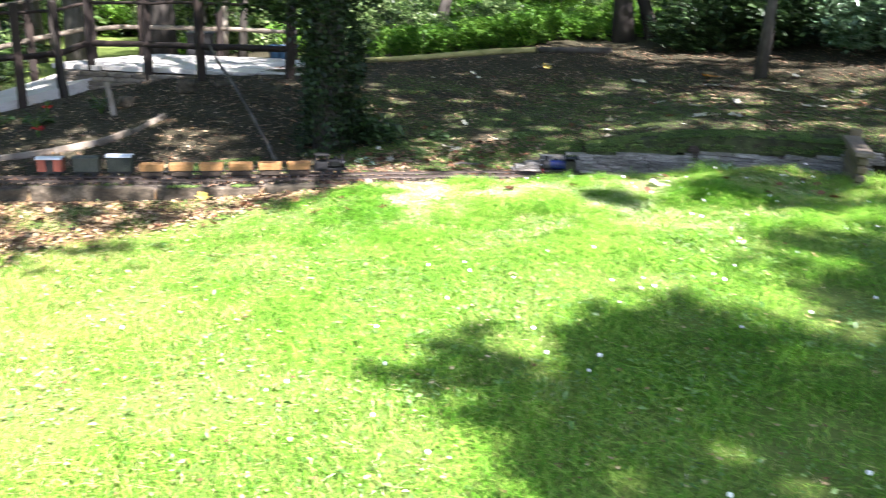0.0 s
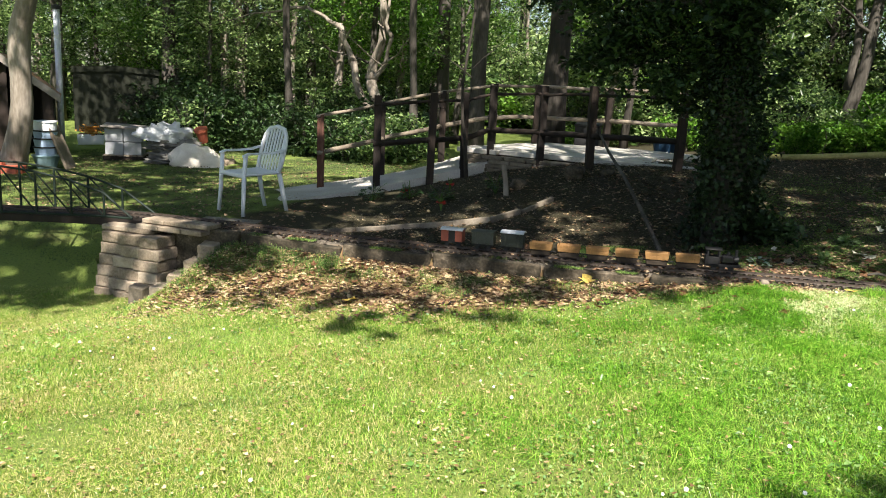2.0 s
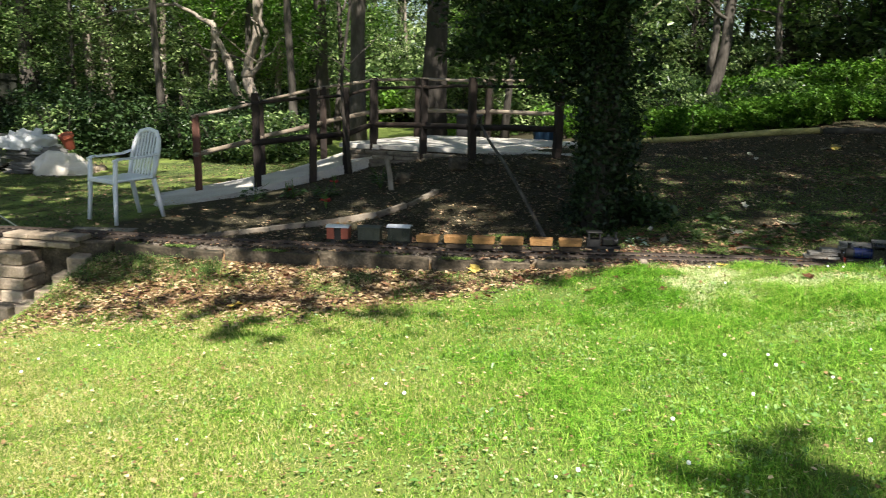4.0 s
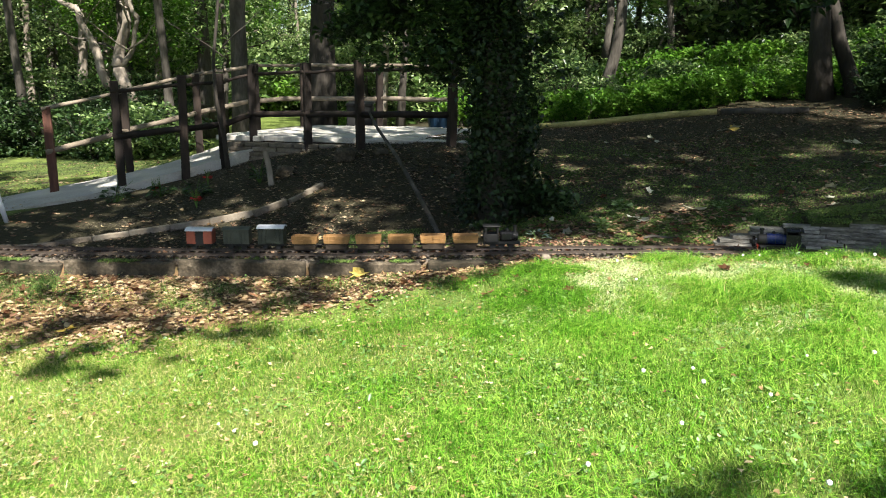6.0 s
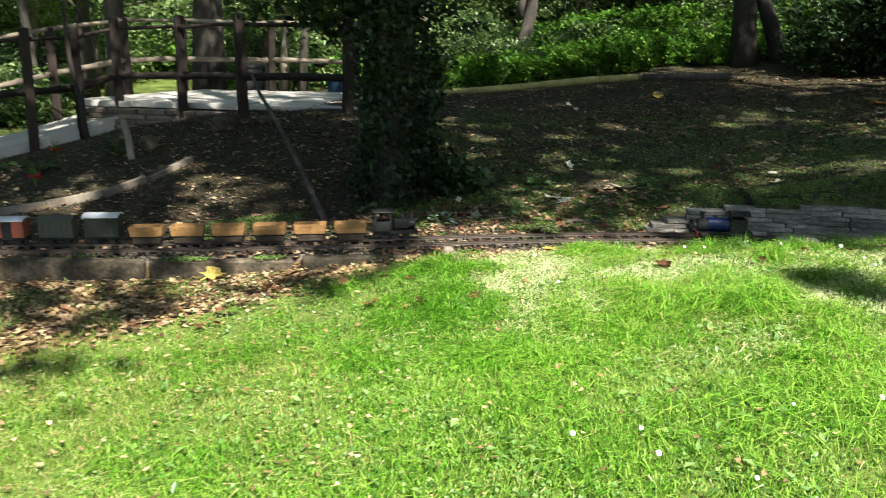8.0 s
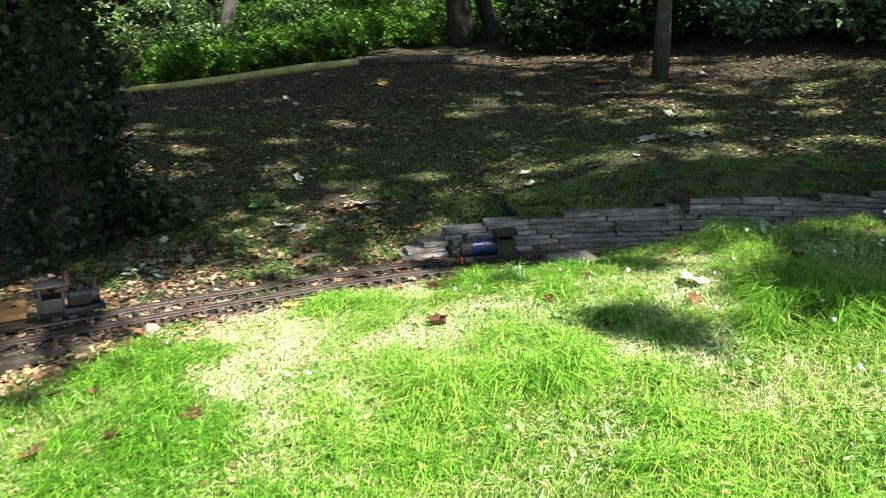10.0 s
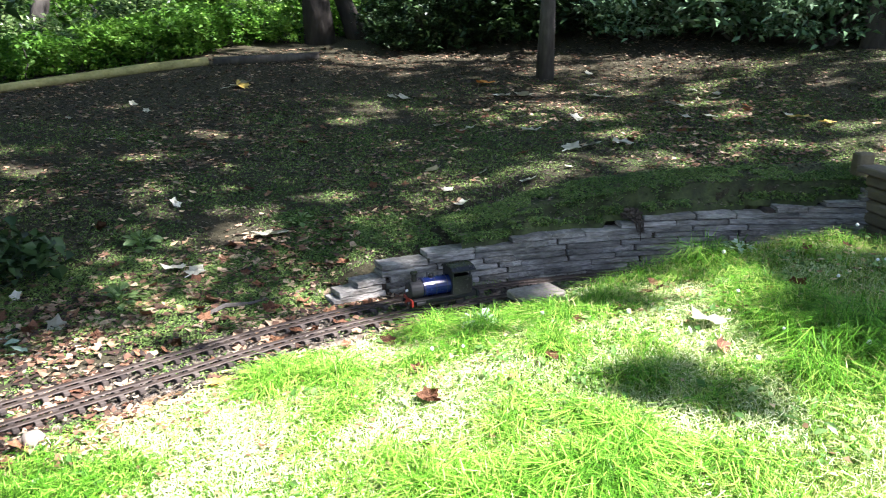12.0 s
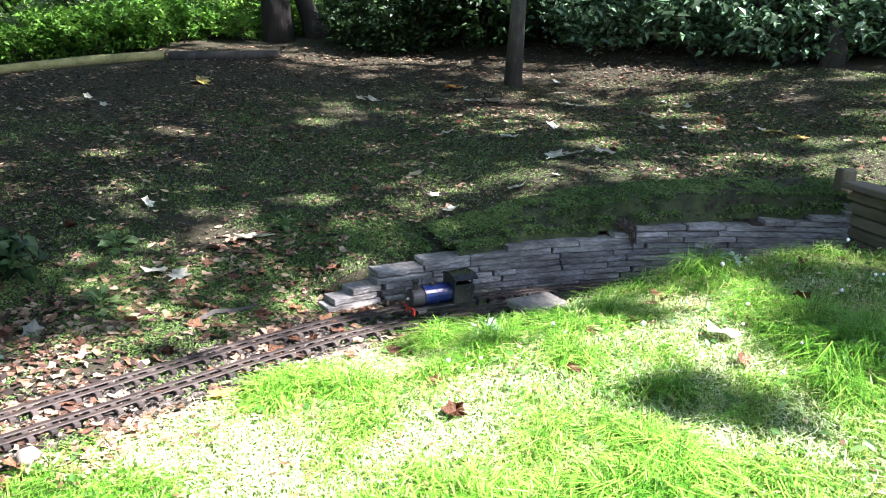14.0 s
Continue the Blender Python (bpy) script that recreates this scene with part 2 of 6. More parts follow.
# ---- helpers for meshes ----
def part(name, bm, mat, parent=None, label="", smooth=False):
    """A bmesh (or a ready mesh) as one mesh object under its parent."""
    if isinstance(bm, bmesh.types.BMesh):
        mesh = bpy.data.meshes.new(name)
        bmesh.ops.recalc_face_normals(bm, faces=bm.faces)
        bm.to_mesh(mesh)
        bm.free()
    else:
        mesh = bm
    if mat and not mesh.materials:
        mesh.materials.append(M[mat] if isinstance(mat, str) else mat)
    if smooth:
        mesh.polygons.foreach_set("use_smooth", [True] * len(mesh.polygons))
    ob = new(name, mesh)
    if parent:
        ob.parent = parent
    return tagged(ob, label=label)


def thing(name, m, label, category, group="", kind=""):
    """An Empty at a thing's base."""
    ob = new(name)
    ob.empty_display_size = 0.1
    ob.matrix_world = m
    return tagged(ob, label, category, group, kind)


def box(bm, size, m=None, bevel=0.0, taper=1.0):
    """A box, its base at the pose m, widened or narrowed at the top."""
    made = bmesh.ops.create_cube(bm, size=1)["verts"]
    for v in made:
        k = taper if v.co.z > 0 else 1
        v.co = Vector((v.co.x * size[0] * k, v.co.y * size[1] * k, (v.co.z + 0.5) * size[2]))
    if bevel:
        edges = list({e for v in made for e in v.link_edges})
        made = bmesh.ops.bevel(bm, geom=edges, offset=bevel, segments=1, affect="EDGES")["verts"]
    if m is not None:
        bmesh.ops.transform(bm, matrix=m, verts=list(made))
    return made


def one_box(size, m=None, bevel=0.0, taper=1.0):
    bm = bmesh.new()
    box(bm, size, m, bevel, taper)
    return bm


def tube(bm, points, radii, sides=8, wobble=0.0, cap=True):
    """A round bar through points."""
    points = [Vector(p) for p in points]
    radii = radii if isinstance(radii, (list, tuple)) else [radii] * len(points)
    rings, side = [], None
    for i, p in enumerate(points):
        way = (points[min(i + 1, len(points) - 1)] - points[max(i - 1, 0)]).normalized()
        side = way.orthogonal().normalized() if side is None else (side - way * side.dot(way)).normalized()
        other = way.cross(side)
        rings.append([bm.verts.new(p + (side * math.cos(a) + other * math.sin(a)) * radii[i] * (1 + wobble * noise.noise(p * 3 + Vector((math.cos(a), math.sin(a), 0)) * 1.5)))
                      for a in (2 * math.pi * k / sides for k in range(sides))])
    for a, b in zip(rings, rings[1:]):
        for k in range(sides):
            bm.faces.new((a[k], a[(k + 1) % sides], b[(k + 1) % sides], b[k]))
    if cap:
        bm.faces.new(rings[0][::-1])
        bm.faces.new(rings[-1])
    return bm


def one_tube(points, radii, sides=8, wobble=0.0):
    return tube(bmesh.new(), points, radii, sides, wobble)


def loft(bm, sections):
    """Joins closed sections of the same number of points, ends closed."""
    rings = [[bm.verts.new(p) for p in sec] for sec in sections]
    n = len(rings[0])
    for a, b in zip(rings, rings[1:]):
        for k in range(n):
            bm.faces.new((a[k], a[(k + 1) % n], b[(k + 1) % n], b[k]))
    bm.faces.new(rings[0][::-1])
    bm.faces.new(rings[-1])
    return bm


def mesh_of(name, verts, faces):
    """A mesh from arrays: verts (n, 3) and faces (m, 3 or 4)."""
    mesh = bpy.data.meshes.new(name)
    verts, faces = np.asarray(verts, np.float32), np.asarray(faces, np.int32)
    k = faces.shape[1]
    mesh.vertices.add(len(verts))
    mesh.vertices.foreach_set("co", verts.ravel())
    mesh.loops.add(faces.size)
    mesh.loops.foreach_set("vertex_index", faces.ravel())
    mesh.polygons.add(len(faces))
    mesh.polygons.foreach_set("loop_start", np.arange(len(faces), dtype=np.int32) * k)
    mesh.update(calc_edges=True)
    return mesh


rng = np.random.default_rng(7)


def leaf_mesh(name, places, size, spread=0.35, droop=0.3, width=0.5, up=0.6, lobes=False):
    """Many leaves, each a folded blade of four triangles, turned at random about mostly upward normals."""
    n = len(places)
    s = size * rng.uniform(1 - spread, 1 + spread, n)[:, None]
    nor = rng.normal(size=(n, 3))
    nor[:, 2] = np.abs(nor[:, 2]) + up * 2
    nor /= np.linalg.norm(nor, axis=1)[:, None]
    a = np.cross(nor, rng.normal(size=(n, 3)))
    a /= np.linalg.norm(a, axis=1)[:, None]
    b = np.cross(nor, a)
    w = width * s * 0.5
    base, tip = places - a * s * 0.5, places + a * s * 0.5 - nor * s * droop
    left, right = places + b * w + nor * s * 0.08 - a * s * 0.08, places - b * w + nor * s * 0.08 - a * s * 0.08
    verts = np.stack([base, right, tip, left], 1).reshape(-1, 3)
    i = np.arange(n)[:, None] * 4
    faces = np.concatenate([i + [0, 1, 2], i + [0, 2, 3]], 0)
    return mesh_of(name, verts, faces)


def blade_mesh(name, places, length, width, lean=0.5):
    """Grass: each blade two triangles, bent over."""
    n = len(places)
    ang = rng.uniform(0, 2 * np.pi, n)
    side = np.stack([np.cos(ang), np.sin(ang), 0 * ang], 1)
    way = np.stack([-np.sin(ang), np.cos(ang), 0 * ang], 1)
    ll = (length * rng.uniform(0.5, 1.25, n))[:, None]
    k = rng.uniform(0.05, lean, n)[:, None] * 1.6
    w = (width * rng.uniform(0.7, 1.3, n))[:, None]
    up = np.array([0, 0, 1.0])
    mid = places + up * ll * 0.6 + way * ll * k * 0.3
    tip = places + up * ll * (0.95 - 0.35 * k) + way * ll * k
    verts = np.stack([places - side * w * 0.5, places + side * w * 0.5, mid + side * w * 0.45, mid - side * w * 0.45, tip], 1).reshape(-1, 3)
    i = np.arange(n)[:, None] * 5
    faces = np.concatenate([i + [0, 1, 2], i + [3, 2, 4]], 0)
    return mesh_of(name, verts, faces)


def turf_mesh(name, places, length, width):
    """Fine short turf: each blade one leaning triangle."""
    n = len(places)
    ang, lean = rng.uniform(0, 2 * np.pi, n), rng.uniform(0, 2 * np.pi, n)
    side = np.stack([np.cos(ang), np.sin(ang), 0 * ang], 1) * (width * rng.uniform(0.6, 1.4, n))[:, None] * 0.5
    far = (length * rng.uniform(0.5, 1.4, n))[:, None]
    tilt = rng.uniform(0.2, 1.25, n)[:, None]
    tip = places + np.stack([np.cos(lean), np.sin(lean), 0 * lean], 1) * far * np.sin(tilt) + np.array([0, 0, 1.0]) * far * np.cos(tilt)
    verts = np.stack([places - side, places + side, tip], 1).reshape(-1, 3)
    return mesh_of(name, verts, np.arange(3 * n).reshape(-1, 3))


# ---- the lie of the land ----
TRACK_X = (-14, -9, -7.6, -6.6, -5.7, -5, -4, -3, -2, -1, -0.38, 0, 0.4, 0.65, 1.1, 1.7, 2.1, 2.6, 3.4, 5)
TRACK_Y = (0.0, 3.1, 3.95, 4.5, 4.93, 5.02, 5.1, 5.22, 5.39, 5.61, 5.77, 5.89, 5.985, 6.01, 5.98, 5.86, 5.7, 5.42, 4.9, 3.8)


def track_y(x):
    """The near track's middle line."""
    x = np.asarray(x, float)
    return (np.interp(x - 0.25, TRACK_X, TRACK_Y) + np.interp(x, TRACK_X, TRACK_Y) * 2 + np.interp(x + 0.25, TRACK_X, TRACK_Y)) / 4


def track_z(x):
    """Height of the rail heads."""
    return 0.372 + 0.012 * np.minimum(np.asarray(x, float) + 0.5, 0) + 0.012 * np.maximum(np.asarray(x, float) - 0.5, 0)


def step(a, b, v):
    u = np.clip((np.asarray(v, float) - a) / (b - a), 0, 1)
    return u * u * (3 - 2 * u)


def lawn(x, y):
    z = 0.33 + 0.085 * (np.clip(x, -12, 9) + 0.2) + 0.02 * (np.clip(y, -6, 6) - 3.7)
    z = z - 0.22 * step(-3.2, -5.2, x) * step(2.0, 4.2, y) + 0.45 * step(-5.5, -11, x)
    s = y - track_y(x)
    near = step(-1.15, -0.12, s) * step(-5.0, -4.35, x)
    z = z + near * np.clip(track_z(x) - 0.13 - z, 0, 1)
    return z + step(-0.7, -0.1, s) * step(-1.6, -0.6, x) * (1 - step(0.7, 2.2, x)) * np.minimum(track_z(x) - 0.04 - z, 0)


def hill(x, y):
    slope = 0.025 + 0.065 * step(-6.5, -2.0, x)
    xx = np.where(x > -2.5, x, -2.5 + 0.02 * (x + 2.5))
    z = 0.33 + slope * (np.minimum(y, 12) - 6) + 0.03 * np.clip(y - 12, 0, 20) * step(-3, 2, x) + 0.1 * np.minimum(xx, 9)
    z = z - 0.16 * step(-6.0, -9.5, x)
    z = z + 0.12 * step(0.6, 2.0, x) * step(8.5, 6.5, y) + 0.045 * np.clip(y - 10.5, 0, 6) * step(-1.5, 1.5, x) + 0.16 * step(3.4, 5.0, x)
    return z + 0.34 * np.exp(-0.5 * (((x + 2.7) / 1.5) ** 2 + ((y - 9.2) / 1.5) ** 2))


def ground(x, y):
    """Height of the ground: lawn, track bed, then the bank and the wood's floor."""
    x, y = np.asarray(x, float), np.asarray(y, float)
    s = y - track_y(x)
    bed = track_z(x) - 0.032
    wall = step(0.45, 0.6, x) * step(3.6, 3.2, x)
    far = bed + (hill(x, y) - bed) * (step(0.22, 0.75, s) * (1 - wall) + step(0.37, 0.42, s) * wall)
    edge = step(-0.085, -0.045, s)
    z = lawn(x, y) * (1 - edge) + far * edge
    side = step(-5.4, -6.2, x)
    return z * (1 - side) + side * (lawn(x, y) * (1 - step(-0.3, 1.5, s)) + hill(x, y) * step(-0.3, 1.5, s))


def bank_width(x):
    return np.interp(x, (-4.6, -3.5, -2.4, -1.7, -1.1, -0.3), (0.9, 1.1, 1.15, 0.8, 0.42, 0.16))


def at_ground(x, y, lift=0.0):
    return Vector((x, y, float(ground(x, y)) + lift))


def lines(core, step_in, far, grow=1.25):
    """Grid lines: fine inside, ever wider outside."""
    mid = list(np.arange(core[0], core[1] + 1e-6, step_in))
    out, d = [], step_in
    a, b = core
    low, high = [], []
    while b < far:
        d *= grow
        a, b = a - d, b + d
        low.insert(0, a), high.append(b)
    return np.array(low + mid + high)


# the ground is one sheet out to the horizon
gx, gy = lines((-7.0, 5.0), 0.05, 400), lines((0.5, 13.0), 0.05, 400)
X, Y = np.meshgrid(gx, gy)
Z = ground(X, Y)
rough = np.array([noise.fractal(Vector((a * 1.3, b * 1.3, 0)), 1.0, 2.0, 4) for a, b in zip(X.ravel(), Y.ravel())]).reshape(X.shape)
off_track = np.clip(np.abs(Y - track_y(X) - 0.07) - 0.25, 0, 0.3) / 0.3
Z = Z + 0.010 * rough * off_track + 0.2 * step(25, 60, np.hypot(X, Y)) * rough
idx = np.arange(X.size).reshape(X.shape)
quads = np.stack([idx[:-1, :-1], idx[:-1, 1:], idx[1:, 1:], idx[1:, :-1]], -1).reshape(-1, 4)
ground_mesh = mesh_of("ground", np.stack([X, Y, Z], -1).reshape(-1, 3), quads)
s = Y - track_y(X)
bare = step(0.05, 0.26, s) * (1 - step(-5.0, -6.5, X)) * step(40, 20, np.hypot(X, Y))       # the wood's floor, bare and brown
yard = step(-4.9, -5.8, X) * step(0.4, 0.9, s) * step(14, 12, Y) * step(-14, -12.5, X)
bare = np.maximum(bare, 0.42 * yard)                                                      # worn grass in the yard
bare = bare * (1 - 0.22 * step(6.9, 6.2, Y) * step(0.2, 1.2, X))                          # mossy above the wall
bare = bare * (1 - step(2.2, 1.2, np.abs(X + 0.2 + 0.42 * Y)) * step(13, 15, Y))                # the sunny field behind the terrace
bed = step(-0.1, -0.05, s) * step(0.3, 0.22, s)
bank = step(-1.15, -0.75, s / bank_width(X)) * step(-0.02, -0.1, s) * step(-4.7, -4.3, X) * step(0.3, -0.3, X)  # leaf-strewn bank below the track
cover = np.stack([bare, np.maximum(bed, 0) * (X > -5.6), bank, np.ones_like(X)], -1).astype(np.float32)
attr = ground_mesh.color_attributes.new("cover", "FLOAT_COLOR", "POINT")
attr.data.foreach_set("color", cover.ravel())
ground_mesh.polygons.foreach_set("use_smooth", np.ones(len(ground_mesh.polygons), bool))


def ground_material():
    m = bpy.data.materials.new("earth")
    m.use_nodes = True
    n, link = m.node_tree.nodes, m.node_tree.links.new
    bsdf = n["Principled BSDF"]
    co = n.new("ShaderNodeTexCoord").outputs["Object"]
    at = n.new("ShaderNodeVertexColor")
    at.layer_name = "cover"
    sep = n.new("ShaderNodeSeparateColor")
    link(at.outputs[0], sep.inputs[0])

    def noisy(scale, colours, detail=8):
        t = n.new("ShaderNodeTexNoise")
        t.inputs["Scale"].default_value, t.inputs["Detail"].default_value, t.inputs["Roughness"].default_value = scale, detail, 0.7
        link(co, t.inputs["Vector"])
        r = n.new("ShaderNodeValToRGB")
        for i, c in enumerate(colours):
            e = r.color_ramp.elements[i] if i < 2 else r.color_ramp.elements.new(0.5)
            e.color = (*c, 1)
        for i, e in enumerate(r.color_ramp.elements):
            e.position = 0.3 + 0.4 * i / (len(colours) - 1)
        link(t.outputs["Fac"], r.inputs[0])
        return r.outputs[0], t.outputs["Fac"]

    turf, f1 = noisy(46, [(0.035, 0.06, 0.012), (0.085, 0.14, 0.022), (0.16, 0.21, 0.05)])
    soil, f2 = noisy(22, [(0.011, 0.010, 0.006), (0.026, 0.023, 0.013), (0.050, 0.045, 0.025)])
    grit, f3 = noisy(40, [(0.035, 0.029, 0.021), (0.075, 0.062, 0.047), (0.14, 0.12, 0.095)])
    duff, f4 = noisy(14, [(0.05, 0.03, 0.018), (0.12, 0.07, 0.04), (0.19, 0.12, 0.06)])
    ragged = n.new("ShaderNodeTexNoise")
    ragged.inputs["Scale"].default_value, ragged.inputs["Detail"].default_value = 3.0, 8
    link(co, ragged.inputs["Vector"])
    col = turf
    for ch, over in ((0, soil), (1, grit), (2, duff)):
        edge = n.new("ShaderNodeMath")
        edge.operation = "MULTIPLY_ADD"
        edge.inputs[1].default_value, edge.inputs[2].default_value = 1.2, -0.6
        link(ragged.outputs["Fac"], edge.inputs[0])
        sm = n.new("ShaderNodeMath")
        link(sep.outputs[ch], sm.inputs[0]), link(edge.outputs[0], sm.inputs[1])
        mr = n.new("ShaderNodeMapRange")
        mr.inputs["From Min"].default_value, mr.inputs["From Max"].default_value = 0.3, 0.7
        link(sm.outputs[0], mr.inputs[0])
        mx = n.new("ShaderNodeMix")
        mx.data_type = "RGBA"
        link(mr.outputs[0], mx.inputs[0]), link(col, mx.inputs[6]), link(over, mx.inputs[7])
        col = mx.outputs[2]
    link(col, bsdf.inputs["Base Color"])
    bsdf.inputs["Roughness"].default_value = 0.95
    bsdf.inputs["Specular IOR Level"].default_value = 0.15
    b = n.new("ShaderNodeBump")
    b.inputs["Strength"].default_value, b.inputs["Distance"].default_value = 0.8, 0.02
    link(f3, b.inputs["Height"]), link(b.outputs[0], bsdf.inputs["Normal"])
    return m


ground_ob = part("ground", ground_mesh, ground_material())
tagged(ground_ob, "green lawn rising to a bare, leaf-strewn woodland floor", "ground", kind="structure")


# ---- kerb, tracks and walls ----
def along(x, off):
    """A place off metres to the far side of the near track's middle line, at rail height."""
    d = 0.02
    way = Vector((2 * d, float(track_y(x + d) - track_y(x - d)), 0)).normalized()
    p = Vector((x, float(track_y(x)), float(track_z(x)))) + Vector((-way.y, way.x, 0)) * off
    return p, math.degrees(math.atan2(way.y, way.x)), way


def make_kerb():
    kerb = thing("track_kerb", Matrix(), "weathered concrete edging blocks along the model railway", "kerb", kind="structure")
    x, k = -5.2, 0
    while x < 0.28:
        length = rng.uniform(0.62, 0.92)
        p, a, way = along(x + length / 2, -0.075)
        deep = 0.30 if x > -4.4 else 0.5
        bm = bmesh.new()
        box(bm, (length - 0.012, 0.055, deep), bevel=0.009)
        bmesh.ops.subdivide_edges(bm, edges=[e for e in bm.edges if e.calc_length() > 0.2], cuts=5, use_grid_fill=True)
        for v in bm.verts:
            v.co += Vector((0, noise.noise(v.co * 9 + Vector((k, 0, 0))) * 0.014, noise.noise(v.co * 12 + Vector((0, k, 0))) * 0.013))
        ob = part("block", bm, "kerb", kerb)
        ob.matrix_world = pose(p.x, p.y, p.z - deep - 0.028 + rng.uniform(-0.012, 0.004), rng.uniform(-3, 3), rng.uniform(-1.2, 1.2), a + rng.uniform(-1, 1))
        x, k = x + length, k + 1
    return kerb


make_kerb()


def make_track(name, off, label):
    """Two rails on small sleepers, following the line of the bed."""
    track = thing(name, Matrix(), label, "model track", group="garden railway tracks")
    xs = np.arange(-8.2, 3.4, 0.1)
    for side in (-0.0175, 0.0175):
        sections = []
        for x in xs:
            p, a, way = along(float(x), off + side)
            n = Vector((-way.y, way.x, 0))
            sections.append([p + n * u + Vector((0, 0, v)) for u, v in ((-0.0024, -0.009), (0.0024, -0.009), (0.0009, -0.006), (0.0014, 0), (-0.0014, 0), (-0.0009, -0.006))])
        part("rail", loft(bmesh.new(), sections), "rail", track, "thin dull steel rail")
    tie = bpy.data.meshes.new("tie")
    bm = one_box((0.017, 0.076, 0.012), bevel=0.0015)
    bm.to_mesh(tie), bm.free()
    tie.materials.append(M["tie"])
    for k in range(165):
        x = -5.6 + k * 0.055
        p, a, way = along(x, off)
        ob = part("tie", tie, None, track)
        ob.matrix_world = pose(p.x, p.y, p.z - 0.020, 0, 0, a + rng.uniform(-2, 2))
    return track


make_track("model_track", 0.0, "narrow model railway track on black sleepers, nearer the lawn")
make_track("model_track", 0.135, "narrow model railway track on black sleepers, beside the bank")


def ballast():
    """Small stones along the bed."""
    n = 9000
    x = rng.uniform(-5.2, 3.0, n)
    off = rng.uniform(-0.06, 0.26, n)
    y = track_y(x) + off
    size = rng.uniform(0.003, 0.009, n) * np.where(rng.random(n) < 0.03, 2.2, 1)
    base = np.array([(1, 0, 0), (-0.5, 0.9, 0), (-0.6, -0.8, 0), (0.1, 0, 0.8)])
    z = track_z(x) - 0.031
    turn = rng.uniform(0, 6.28, n)
    c, s_ = np.cos(turn), np.sin(turn)
    v = np.stack([base[None, :, 0] * c[:, None] - base[None, :, 1] * s_[:, None], base[None, :, 0] * s_[:, None] + base[None, :, 1] * c[:, None], np.repeat(base[None, :, 2], n, 0)], -1) * size[:, None, None]
    v += np.stack([x, y, z], 1)[:, None, :]
    i = np.arange(n)[:, None] * 4
    f = np.concatenate([i + [0, 1, 3], i + [1, 2, 3], i + [2, 0, 3]], 0)
    ob = part("ballast", mesh_of("ballast", v.reshape(-1, 3), f), "gravel")
    return tagged(ob, "small grey stones scattered along the track bed", "gravel", kind="stuff")


ballast()


def rough_block(size, seed, bevel=0.01, amount=0.006, cuts=2):
    """A hewn block, its base at the origin."""
    bm = one_box(size, bevel=bevel)
    long = [e for e in bm.edges if e.calc_length() > 0.05]
    bmesh.ops.subdivide_edges(bm, edges=long, cuts=cuts, use_grid_fill=True)
    for v in bm.verts:
        q = v.co * (6 / max(size)) + Vector((seed * 3.7, seed, 0))
        v.co += Vector((noise.noise(q), noise.noise(q + Vector((9, 0, 0))), noise.noise(q + Vector((0, 9, 0))) * 0.6)) * amount
    return bm


WALL_TOPS = ((0.40, 0.385), (0.50, 0.412), (0.565, 0.443), (0.645, 0.474), (0.83, 0.518), (1.20, 0.55), (1.60, 0.580), (1.73, 0.602), (2.13, 0.634), (2.38, 0.658), (2.56, 0.692), (2.64, 0.722))
COURSE = 0.0252


def wall_top(x):
    """The wall's top rises in steps of a course or so."""
    return [z for a, z in WALL_TOPS if a <= max(x, 0.4)][-1]


